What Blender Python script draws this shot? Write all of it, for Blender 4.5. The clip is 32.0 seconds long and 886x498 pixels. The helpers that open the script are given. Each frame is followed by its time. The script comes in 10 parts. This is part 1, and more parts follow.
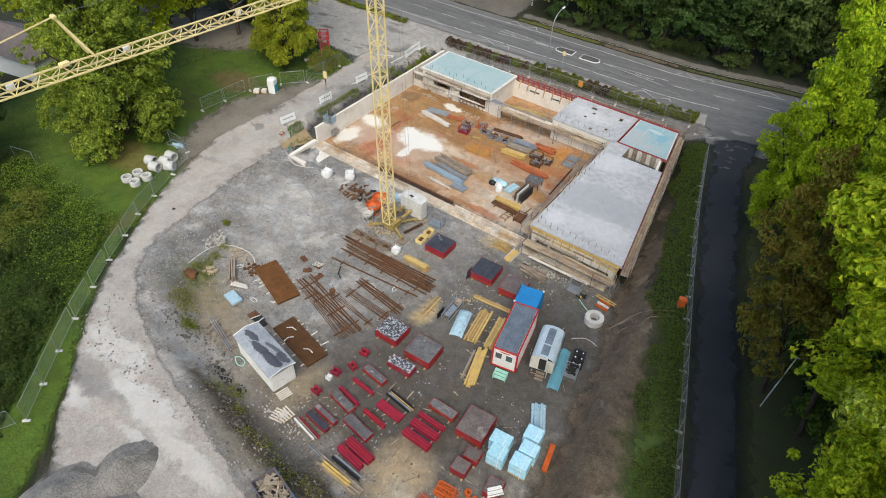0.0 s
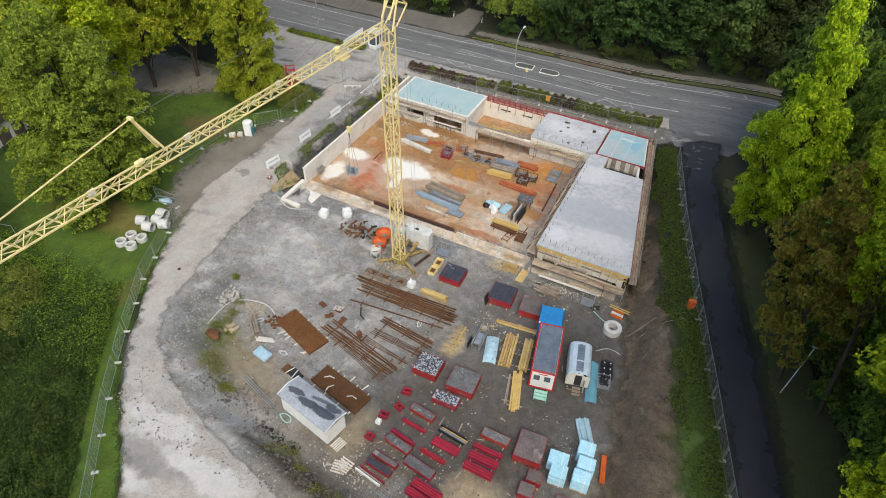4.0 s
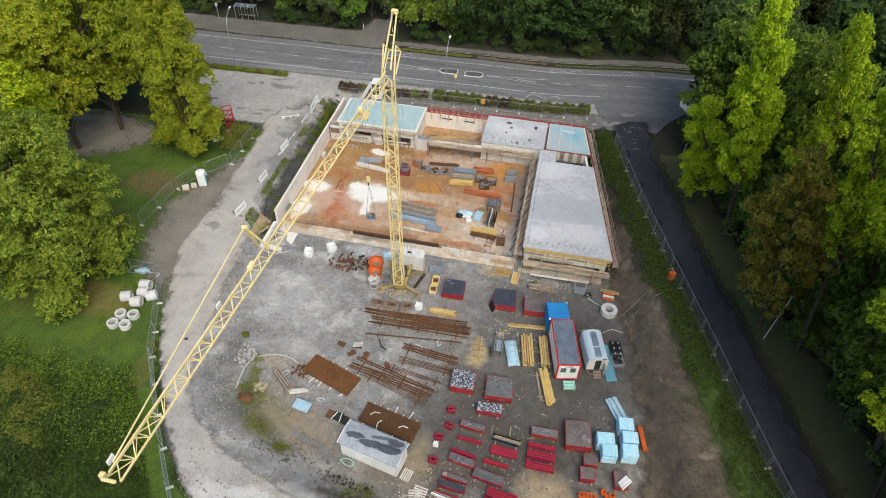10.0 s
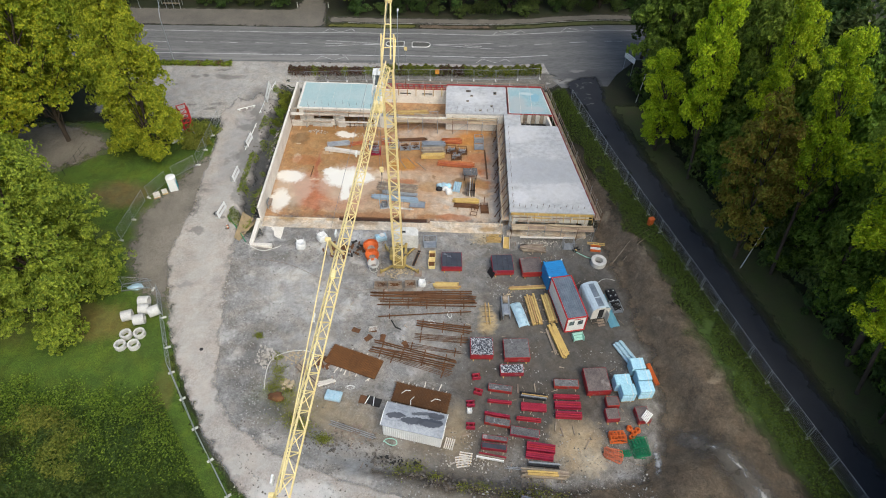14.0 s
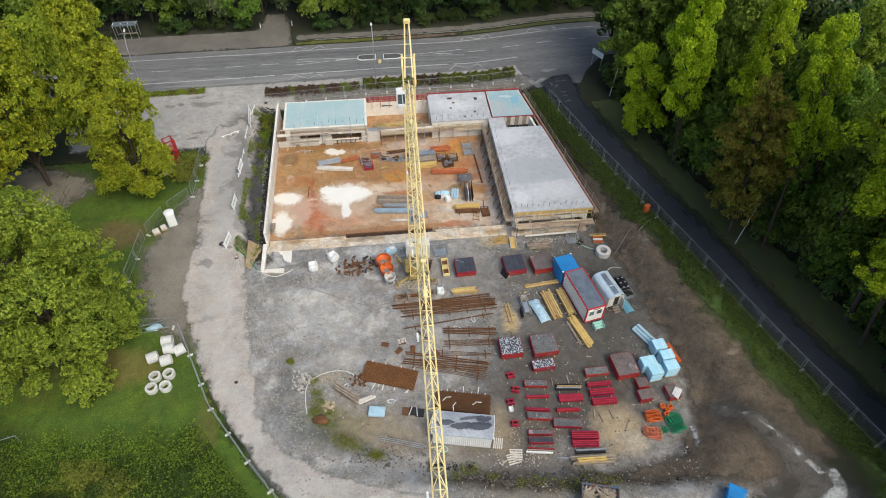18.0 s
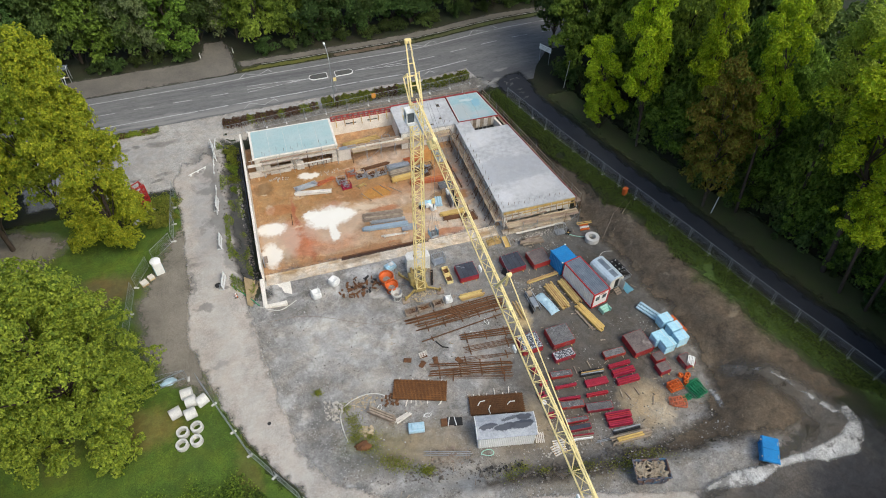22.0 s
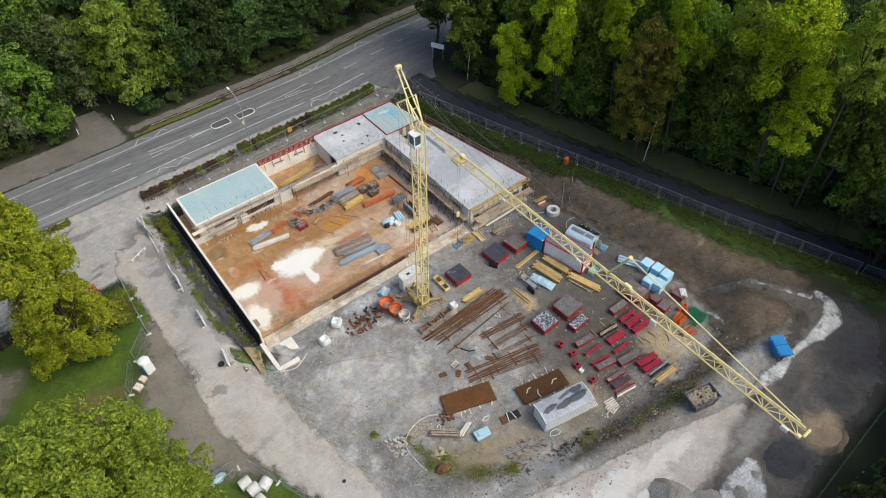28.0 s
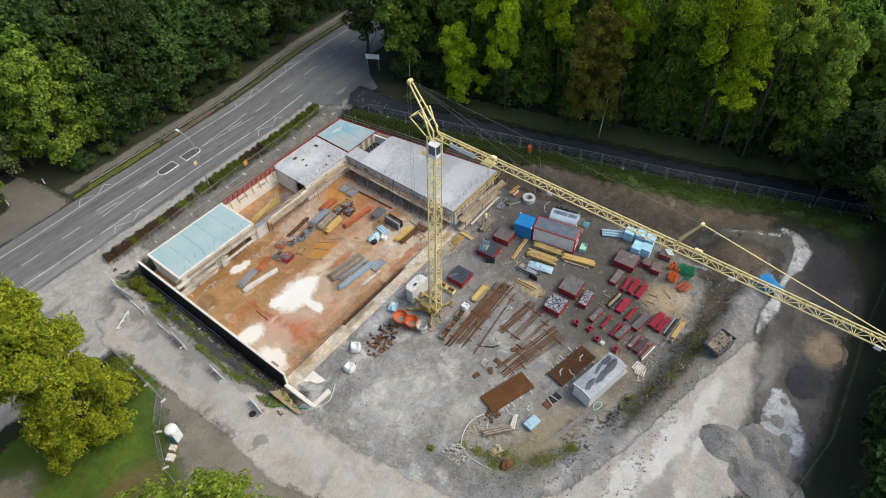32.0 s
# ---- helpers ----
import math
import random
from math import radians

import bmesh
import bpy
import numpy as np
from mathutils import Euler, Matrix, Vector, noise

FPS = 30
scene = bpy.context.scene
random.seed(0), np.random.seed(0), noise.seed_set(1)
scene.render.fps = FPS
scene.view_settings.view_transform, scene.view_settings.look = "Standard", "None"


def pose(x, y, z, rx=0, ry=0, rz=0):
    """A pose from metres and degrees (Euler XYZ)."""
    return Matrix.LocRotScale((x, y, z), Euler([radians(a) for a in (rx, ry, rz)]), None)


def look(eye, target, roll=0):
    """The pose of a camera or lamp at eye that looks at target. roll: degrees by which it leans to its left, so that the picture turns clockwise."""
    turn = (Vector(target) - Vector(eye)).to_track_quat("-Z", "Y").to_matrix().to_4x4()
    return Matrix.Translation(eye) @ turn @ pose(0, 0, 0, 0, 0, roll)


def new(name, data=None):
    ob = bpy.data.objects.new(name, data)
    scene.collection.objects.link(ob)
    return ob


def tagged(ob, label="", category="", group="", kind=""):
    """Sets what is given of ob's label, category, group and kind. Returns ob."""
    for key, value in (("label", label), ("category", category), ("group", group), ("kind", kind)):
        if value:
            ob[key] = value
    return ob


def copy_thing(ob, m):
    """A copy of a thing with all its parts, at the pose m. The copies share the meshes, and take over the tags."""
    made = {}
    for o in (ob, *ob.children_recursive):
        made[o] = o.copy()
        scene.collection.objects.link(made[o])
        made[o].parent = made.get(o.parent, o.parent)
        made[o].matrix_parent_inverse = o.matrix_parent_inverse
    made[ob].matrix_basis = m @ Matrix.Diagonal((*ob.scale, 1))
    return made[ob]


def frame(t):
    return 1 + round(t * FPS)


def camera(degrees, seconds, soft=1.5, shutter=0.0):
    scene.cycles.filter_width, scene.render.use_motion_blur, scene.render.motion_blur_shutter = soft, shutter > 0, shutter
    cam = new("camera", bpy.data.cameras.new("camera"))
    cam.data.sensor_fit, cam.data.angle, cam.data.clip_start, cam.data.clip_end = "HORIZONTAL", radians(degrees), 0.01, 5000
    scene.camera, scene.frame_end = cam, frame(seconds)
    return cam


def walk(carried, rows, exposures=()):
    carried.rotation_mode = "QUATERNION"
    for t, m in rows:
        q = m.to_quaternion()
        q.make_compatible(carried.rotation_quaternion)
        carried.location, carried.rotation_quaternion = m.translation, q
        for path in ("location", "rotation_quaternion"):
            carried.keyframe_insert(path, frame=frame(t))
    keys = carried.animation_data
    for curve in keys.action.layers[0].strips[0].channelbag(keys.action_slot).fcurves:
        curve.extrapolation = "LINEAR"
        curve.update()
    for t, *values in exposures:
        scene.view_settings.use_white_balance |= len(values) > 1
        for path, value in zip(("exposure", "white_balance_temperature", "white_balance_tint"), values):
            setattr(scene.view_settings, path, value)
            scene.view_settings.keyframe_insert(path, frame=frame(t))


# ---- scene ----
from mathutils.geometry import tessellate_polygon

cam = camera(69.55, 32.0, soft=1.0)
# seconds, place in metres, turn in degrees
PATH = [
    (0.0, 54.021, -49.153, 48.290, 46.768, -1.685, 36.155),
    (0.5, 52.918, -49.717, 48.775, 46.719, -1.566, 34.762),
    (1.0, 51.818, -50.278, 49.255, 46.681, -1.496, 33.374),
    (1.5, 50.723, -50.832, 49.728, 46.682, -1.400, 31.988),
    (2.0, 49.638, -51.373, 50.191, 46.700, -1.333, 30.659),
    (2.5, 48.565, -51.897, 50.645, 46.742, -1.254, 29.338),
    (3.0, 47.510, -52.399, 51.092, 46.783, -1.175, 28.473),
    (3.5, 46.476, -52.878, 51.532, 46.827, -1.263, 27.753),
    (5.5, 42.798, -54.313, 53.209, 47.040, -1.511, 25.268),
    (6.0, 41.796, -54.650, 53.645, 47.085, -1.529, 25.241),
    (6.5, 40.773, -54.985, 54.084, 47.095, -1.507, 25.107),
    (7.0, 39.726, -55.325, 54.529, 47.116, -1.490, 24.534),
    (7.5, 38.654, -55.670, 54.980, 47.116, -1.439, 24.027),
    (8.0, 37.555, -56.017, 55.436, 47.170, -1.357, 21.560),
    (8.5, 36.429, -56.358, 55.892, 47.207, -1.288, 17.900),
    (9.0, 35.282, -56.688, 56.347, 47.170, -1.207, 15.596),
    (9.5, 34.125, -57.001, 56.802, 46.507, -1.151, 13.962),
    (10.0, 32.964, -57.293, 57.251, 45.493, -1.113, 12.058),
    (10.5, 31.805, -57.561, 57.686, 44.429, -1.090, 10.035),
    (11.0, 30.652, -57.800, 58.095, 43.372, -1.084, 8.307),
    (11.5, 29.510, -58.005, 58.468, 42.619, -1.067, 7.505),
    (12.0, 28.377, -58.176, 58.801, 42.171, -1.089, 7.484),
    (12.5, 27.255, -58.320, 59.099, 42.086, -1.078, 5.879),
    (13.0, 26.145, -58.445, 59.369, 42.102, -1.067, 4.101),
    (13.5, 25.046, -58.562, 59.618, 42.117, -1.056, 2.835),
    (14.0, 23.954, -58.675, 59.853, 42.149, -1.049, 1.571),
    (14.5, 22.866, -58.783, 60.080, 42.176, -1.044, 0.389),
    (16.5, 18.515, -59.060, 60.864, 42.334, -0.938, -2.914),
    (17.0, 17.398, -59.020, 61.076, 42.334, -0.905, -3.778),
    (17.5, 16.277, -58.956, 61.287, 42.341, -0.878, -4.784),
    (18.0, 15.150, -58.866, 61.498, 42.366, -0.837, -6.467),
    (18.5, 14.017, -58.741, 61.700, 42.382, -0.810, -8.390),
    (19.0, 12.874, -58.576, 61.890, 42.385, -0.753, -10.207),
    (19.5, 11.720, -58.370, 62.065, 42.434, -0.719, -11.495),
    (20.0, 10.552, -58.125, 62.225, 42.449, -0.664, -12.637),
    (20.5, 9.367, -57.842, 62.374, 42.482, -0.635, -13.726),
    (21.0, 8.164, -57.522, 62.520, 42.516, -0.568, -14.847),
    (21.5, 6.944, -57.166, 62.667, 42.513, -0.478, -16.023),
    (22.0, 5.706, -56.776, 62.820, 42.531, -0.410, -17.201),
    (22.5, 4.454, -56.351, 62.978, 42.534, -0.347, -18.380),
    (23.0, 3.191, -55.884, 63.140, 42.515, -0.291, -19.515),
    (23.5, 1.919, -55.370, 63.297, 42.507, -0.201, -21.500),
    (24.0, 0.644, -54.809, 63.449, 42.480, -0.111, -24.095),
    (24.5, -0.629, -54.201, 63.595, 42.474, 0.010, -26.386),
    (25.0, -1.900, -53.554, 63.739, 42.463, 0.096, -28.241),
    (25.5, -3.167, -52.875, 63.883, 42.481, 0.206, -29.974),
    (27.5, -8.107, -49.454, 64.541, 42.310, 0.632, -36.524),
    (28.0, -9.303, -48.440, 64.696, 42.201, 0.653, -38.086),
    (28.5, -10.492, -47.400, 64.846, 42.124, 0.665, -39.680),
    (29.0, -11.674, -46.327, 64.989, 42.112, 0.814, -41.450),
    (29.5, -12.853, -45.220, 65.123, 42.147, 0.958, -43.233),
    (30.0, -14.027, -44.081, 65.247, 42.105, 1.074, -44.971),
    (30.5, -15.197, -42.912, 65.361, 42.074, 1.116, -46.573),
    (31.0, -16.363, -41.720, 65.468, 42.092, 1.082, -48.154),
    (31.5, -17.524, -40.512, 65.570, 42.081, 1.063, -49.975),
    (32.0, -18.682, -39.295, 65.669, 42.177, 0.950, -52.164),
]
walk(cam, [(t, pose(x, y, z, rx, ry, rz)) for t, x, y, z, rx, ry, rz in PATH], exposures=((0.0, 0.54, 6450, 5), (32.0, 0.54, 6450, 5)))

# ---- world and light ----
world = bpy.data.worlds.new("sky")
scene.world = world
world.use_nodes = True
SUN_EL, SUN_AZ = radians(52), radians(148)
_nt = world.node_tree
_sky = _nt.nodes.new("ShaderNodeTexSky")
_sky.sky_type = "NISHITA"
_sky.sun_disc = False
_sky.sun_elevation, _sky.sun_rotation = SUN_EL, SUN_AZ
_sky.air_density, _sky.dust_density, _sky.ozone_density = 1.0, 3.0, 1.0
_nt.nodes["Background"].inputs["Strength"].default_value = 0.15
_nt.links.new(_sky.outputs[0], _nt.nodes["Background"].inputs["Color"])
_sun = bpy.data.lights.new("sun", "SUN")
_sun.energy, _sun.angle, _sun.color = 1.45, radians(42), (1.0, 0.93, 0.80)
sun = new("sun", _sun)
_sd = Vector((math.sin(SUN_AZ) * math.cos(SUN_EL), math.cos(SUN_AZ) * math.cos(SUN_EL), math.sin(SUN_EL)))
sun.matrix_world = look(_sd * 200, (0, 0, 0))

# ---- materials ----
def mat(name, a, b=None, rough=0.85, metal=0.0, scale=1.0, fine=12.0, bump=0.15, wear=None, wear_at=0.62, rand=0.0, spec=0.3, stretch=(1, 1, 1), gloss_var=0.1, bump_dist=0.03, world=True, speck=0.0, mottle=0.0):
    """A surface of two colours mixed by coarse and fine noise, with relief, optional worn patches and a spread from piece to piece."""
    m = bpy.data.materials.new(name)
    m.use_nodes = True
    nt = m.node_tree
    N, L = nt.nodes, nt.links
    bs = N["Principled BSDF"]
    bs.inputs["Metallic"].default_value = metal
    bs.inputs["Specular IOR Level"].default_value = spec
    b = b or tuple(c * 0.7 for c in a)
    if world:
        geo = N.new("ShaderNodeNewGeometry"); src = geo.outputs["Position"]
    else:
        geo = N.new("ShaderNodeTexCoord"); src = geo.outputs["Object"]
    mp = N.new("ShaderNodeMapping"); mp.inputs["Scale"].default_value = stretch
    L.new(src, mp.inputs[0])
    def noise_node(sc, det, rgh=0.6, dist=0.0):
        n = N.new("ShaderNodeTexNoise")
        n.inputs["Scale"].default_value, n.inputs["Detail"].default_value, n.inputs["Roughness"].default_value, n.inputs["Distortion"].default_value = sc, det, rgh, dist
        L.new(mp.outputs[0], n.inputs["Vector"])
        return n.outputs["Fac"]
    def mix(fac, c1, c2):
        n = N.new("ShaderNodeMix"); n.data_type = "RGBA"
        for sock, v in ((0, fac), (6, c1), (7, c2)):
            if isinstance(v, bpy.types.NodeSocket):
                L.new(v, n.inputs[sock])
            else:
                n.inputs[sock].default_value = v if sock == 0 else (*v[:3], 1)
        return n.outputs[2]
    def ramp(v, lo, hi):
        n = N.new("ShaderNodeMapRange"); n.clamp = True
        n.inputs["From Min"].default_value, n.inputs["From Max"].default_value = lo, hi
        L.new(v, n.inputs["Value"])
        return n.outputs["Result"]
    def math_node(op, u, v):
        n = N.new("ShaderNodeMath"); n.operation = op
        for i, q in enumerate((u, v)):
            if isinstance(q, bpy.types.NodeSocket):
                L.new(q, n.inputs[i])
            else:
                n.inputs[i].default_value = q
        return n.outputs[0]
    coarse, fineN = noise_node(scale, 5), noise_node(fine, 4)
    col = mix(ramp(coarse, 0.35, 0.65), a, b)
    col = mix(math_node("MULTIPLY", ramp(fineN, 0.5, 0.75), 0.45), col, tuple(c * 0.55 for c in b))
    col = mix(math_node("MULTIPLY", ramp(fineN, 0.5, 0.3), 0.3), col, tuple(min(1, c * 1.35) for c in a))
    if mottle:
        mo = noise_node(1.7, 7, 0.72, 0.6)
        col = mix(math_node("MULTIPLY", ramp(mo, 0.52, 0.66), mottle), col, tuple(c * 0.6 for c in b))
        col = mix(math_node("MULTIPLY", ramp(mo, 0.46, 0.34), mottle), col, tuple(min(1, c * 1.25) for c in a))
    if speck:
        sp = noise_node(9.0, 3, 0.8)
        col = mix(math_node("MULTIPLY", ramp(sp, 0.54, 0.64), speck), col, tuple(c * 0.4 for c in b))
        col = mix(math_node("MULTIPLY", ramp(sp, 0.44, 0.36), speck * 0.8), col, tuple(min(1, c * 1.5) for c in a))
    if wear:
        w = noise_node(scale * 0.6, 8, 0.65, 0.4)
        col = mix(ramp(w, wear_at, wear_at + 0.06), col, wear)
    if rand:
        oi = N.new("ShaderNodeObjectInfo")
        hs = N.new("ShaderNodeHueSaturation")
        L.new(math_node("ADD", math_node("MULTIPLY", oi.outputs["Random"], 2 * rand), 1 - rand), hs.inputs["Value"])
        L.new(math_node("ADD", math_node("MULTIPLY", oi.outputs["Random"], 0.05 * min(1, rand * 3)), 0.5 - 0.025 * min(1, rand * 3)), hs.inputs["Hue"])
        L.new(col, hs.inputs["Color"])
        col = hs.outputs[0]
    L.new(col, bs.inputs["Base Color"])
    L.new(math_node("ADD", math_node("MULTIPLY", fineN, gloss_var), rough - gloss_var * 0.5), bs.inputs["Roughness"])
    if bump:
        bp = N.new("ShaderNodeBump")
        bp.inputs["Strength"].default_value, bp.inputs["Distance"].default_value = bump, bump_dist
        L.new(math_node("ADD", fineN, coarse), bp.inputs["Height"])
        L.new(bp.outputs[0], bs.inputs["Normal"])
    m["tools"] = 0
    return m


def blotches(m, spots, seed_scale=0.5, rough_edge=1.6, soft=0.55):
    """Lay stains with ragged, feathered edges into a material: rows of (x, y, radius x, radius y, colour, strength)."""
    nt = m.node_tree
    N, L = nt.nodes, nt.links
    bs = N["Principled BSDF"]
    geo = N.new("ShaderNodeNewGeometry")
    def warp(src, scale, amount):
        nz = N.new("ShaderNodeTexNoise")
        nz.inputs["Scale"].default_value, nz.inputs["Detail"].default_value, nz.inputs["Roughness"].default_value = scale, 6, 0.65
        L.new(geo.outputs["Position"], nz.inputs["Vector"])
        sub = N.new("ShaderNodeVectorMath"); sub.operation = "SUBTRACT"; sub.inputs[1].default_value = (0.5, 0.5, 0.5)
        L.new(nz.outputs["Color"], sub.inputs[0])
        scl = N.new("ShaderNodeVectorMath"); scl.operation = "MULTIPLY"; scl.inputs[1].default_value = (amount, amount, 0)
        L.new(sub.outputs[0], scl.inputs[0])
        add = N.new("ShaderNodeVectorMath"); add.operation = "ADD"
        L.new(src, add.inputs[0]); L.new(scl.outputs[0], add.inputs[1])
        return add.outputs[0]
    where = warp(warp(geo.outputs["Position"], seed_scale * 0.5, 9 * rough_edge), seed_scale * 3, 2.2 * rough_edge)
    grain = N.new("ShaderNodeTexNoise")
    grain.inputs["Scale"].default_value, grain.inputs["Detail"].default_value, grain.inputs["Roughness"].default_value = 1.3, 7, 0.7
    L.new(geo.outputs["Position"], grain.inputs["Vector"])
    gr = N.new("ShaderNodeMath"); gr.operation = "MULTIPLY_ADD"; gr.inputs[1].default_value, gr.inputs[2].default_value = 0.6, -0.3
    L.new(grain.outputs["Fac"], gr.inputs[0])
    for x, y, rx, ry, colour, strength in spots:
        d = N.new("ShaderNodeVectorMath"); d.operation = "SUBTRACT"; d.inputs[1].default_value = (x, y, 0)
        L.new(where, d.inputs[0])
        q = N.new("ShaderNodeVectorMath"); q.operation = "MULTIPLY"; q.inputs[1].default_value = (1 / rx, 1 / ry, 0)
        L.new(d.outputs[0], q.inputs[0])
        ln = N.new("ShaderNodeVectorMath"); ln.operation = "LENGTH"
        L.new(q.outputs[0], ln.inputs[0])
        ad = N.new("ShaderNodeMath"); ad.operation = "ADD"
        L.new(ln.outputs["Value"], ad.inputs[0]); L.new(gr.outputs[0], ad.inputs[1])
        r = N.new("ShaderNodeMapRange"); r.clamp = True
        r.inputs["From Min"].default_value, r.inputs["From Max"].default_value = 1.08, 1.08 - soft
        r.inputs["To Max"].default_value = strength
        L.new(ad.outputs[0], r.inputs["Value"])
        mx = N.new("ShaderNodeMix"); mx.data_type = "RGBA"
        old = bs.inputs["Base Color"].links[0].from_socket
        L.new(r.outputs[0], mx.inputs[0]); L.new(old, mx.inputs[6]); mx.inputs[7].default_value = (*colour, 1)
        L.new(mx.outputs[2], bs.inputs["Base Color"])
    return m


def weathered(m, amount, tint=(1.0, 0.92, 0.84), scale=0.9):
    """Grain and wear over all of a surface, stains included: lighter and darker, cooler and warmer, at two sizes."""
    N, L = m.node_tree.nodes, m.node_tree.links
    bs = N["Principled BSDF"]
    geo = N.new("ShaderNodeNewGeometry")
    old = bs.inputs["Base Color"].links[0].from_socket
    for sc, rgh, share, warm in ((scale, 0.72, 1.0, True), (scale * 5.5, 0.8, 0.75, False)):
        nz = N.new("ShaderNodeTexNoise")
        nz.inputs["Scale"].default_value, nz.inputs["Detail"].default_value, nz.inputs["Roughness"].default_value, nz.inputs["Distortion"].default_value = sc, 7, rgh, 0.8
        L.new(geo.outputs["Position"], nz.inputs["Vector"])
        mr = N.new("ShaderNodeMapRange"); mr.clamp = True
        mr.inputs["From Min"].default_value, mr.inputs["From Max"].default_value = 0.34, 0.66
        mr.inputs["To Min"].default_value, mr.inputs["To Max"].default_value = 1 + amount * share, 1 - amount * share
        L.new(nz.outputs["Fac"], mr.inputs["Value"])
        vm = N.new("ShaderNodeVectorMath"); vm.operation = "SCALE"
        L.new(old, vm.inputs[0]); L.new(mr.outputs[0], vm.inputs["Scale"])
        old = vm.outputs[0]
        if warm:
            nz2 = N.new("ShaderNodeTexNoise")
            nz2.inputs["Scale"].default_value, nz2.inputs["Detail"].default_value = sc * 0.7, 5
            off = N.new("ShaderNodeVectorMath"); off.operation = "ADD"; off.inputs[1].default_value = (31, 17, 5)
            L.new(geo.outputs["Position"], off.inputs[0]); L.new(off.outputs[0], nz2.inputs["Vector"])
            r2 = N.new("ShaderNodeMapRange"); r2.clamp = True
            r2.inputs["From Min"].default_value, r2.inputs["From Max"].default_value = 0.42, 0.6
            L.new(nz2.outputs["Fac"], r2.inputs["Value"])
            mx = N.new("ShaderNodeMix"); mx.data_type = "RGBA"; mx.blend_type = "MULTIPLY"
            L.new(r2.outputs[0], mx.inputs[0]); L.new(old, mx.inputs[6]); mx.inputs[7].default_value = (*tint, 1)
            old = mx.outputs[2]
    L.new(old, bs.inputs["Base Color"])
    return m


def ragged(m, scale=1.1):
    """Let a ground sheet break up into crumbs and gaps along its rim."""
    N, L = m.node_tree.nodes, m.node_tree.links
    at = N.new("ShaderNodeAttribute"); at.attribute_name = "rim"
    geo = N.new("ShaderNodeNewGeometry")
    nz = N.new("ShaderNodeTexNoise")
    nz.inputs["Scale"].default_value, nz.inputs["Detail"].default_value, nz.inputs["Roughness"].default_value = scale, 7, 0.7
    L.new(geo.outputs["Position"], nz.inputs["Vector"])
    ma = N.new("ShaderNodeMath"); ma.operation = "MULTIPLY_ADD"; ma.inputs[1].default_value = 1.5
    L.new(nz.outputs["Fac"], ma.inputs[0]); L.new(at.outputs["Fac"], ma.inputs[2])
    r = N.new("ShaderNodeMapRange"); r.clamp = True
    r.inputs["From Min"].default_value, r.inputs["From Max"].default_value = 1.65, 0.9
    L.new(ma.outputs[0], r.inputs["Value"])
    # the sheet's middle stays whole
    th_ = N.new("ShaderNodeMath"); th_.operation = "LESS_THAN"; th_.inputs[1].default_value = 0.02
    L.new(at.outputs["Fac"], th_.inputs[0])
    mx = N.new("ShaderNodeMath"); mx.operation = "MAXIMUM"
    L.new(r.outputs[0], mx.inputs[0]); L.new(th_.outputs[0], mx.inputs[1])
    L.new(mx.outputs[0], N["Principled BSDF"].inputs["Alpha"])
    return m


M_GRAVEL = mat("gravel", (0.275, 0.267, 0.256), (0.165, 0.159, 0.151), scale=0.3, fine=4, bump=0.6, bump_dist=0.07, wear=(0.36, 0.35, 0.336), wear_at=0.56, speck=0.6, mottle=0.4)
M_TRACK = mat("worn_concrete_track", (0.405, 0.372, 0.336), (0.31, 0.286, 0.258), scale=0.35, fine=6, bump=0.3, wear=(0.20, 0.188, 0.175), wear_at=0.6, speck=0.25, mottle=0.15)
M_ASPH = mat("asphalt", (0.165, 0.163, 0.158), (0.112, 0.112, 0.114), scale=0.55, fine=9, bump=0.15, speck=0.3, stretch=(0.05, 1, 1), wear=(0.21, 0.206, 0.198), wear_at=0.6)
# Dark asphalt, taken darker still: the wood's shade is in its colour.
M_SHADEASPH = mat("dark_asphalt", (0.027, 0.030, 0.037), (0.020, 0.022, 0.028), scale=0.4, fine=15, bump=0.15, speck=0.2)
M_FORE = mat("forecourt_asphalt", (0.37, 0.353, 0.327), (0.28, 0.268, 0.25), scale=0.3, fine=8, bump=0.25, wear=(0.12, 0.115, 0.11), wear_at=0.64, speck=0.6, mottle=0.4)
M_SOIL = mat("trodden_soil", (0.130, 0.102, 0.072), (0.075, 0.059, 0.042), scale=0.45, fine=3, bump=0.8, bump_dist=0.14, wear=(0.20, 0.165, 0.12), wear_at=0.60, speck=0.55, mottle=0.5)
M_GRASS = mat("grass", (0.074, 0.126, 0.013), (0.040, 0.075, 0.010), scale=0.16, fine=9, bump=0.5, bump_dist=0.08, wear=(0.11, 0.125, 0.03), wear_at=0.64, speck=0.6)
# Dimmer copy of the grass, with the shade of the woods in its colour.
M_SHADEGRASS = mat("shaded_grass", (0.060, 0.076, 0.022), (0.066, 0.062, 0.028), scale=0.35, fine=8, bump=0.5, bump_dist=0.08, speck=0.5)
M_PATH = mat("damp_footpath", (0.155, 0.14, 0.12), (0.105, 0.097, 0.085), scale=0.3, fine=6, bump=0.3, speck=0.3)
M_OLIVE = mat("olive_verge_grass", (0.10, 0.10, 0.022), (0.065, 0.072, 0.018), scale=0.4, fine=8, bump=0.4, bump_dist=0.06, speck=0.4)
M_BANK = mat("bank_grass", (0.075, 0.118, 0.025), (0.045, 0.07, 0.016), scale=0.5, fine=7, bump=0.6, bump_dist=0.1)
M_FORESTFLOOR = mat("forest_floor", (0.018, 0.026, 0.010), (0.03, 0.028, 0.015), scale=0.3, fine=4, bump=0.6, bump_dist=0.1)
M_LAWNSOIL = mat("bare_earth", (0.22, 0.195, 0.16), (0.14, 0.125, 0.10), scale=0.3, fine=6, bump=0.4, speck=0.45)
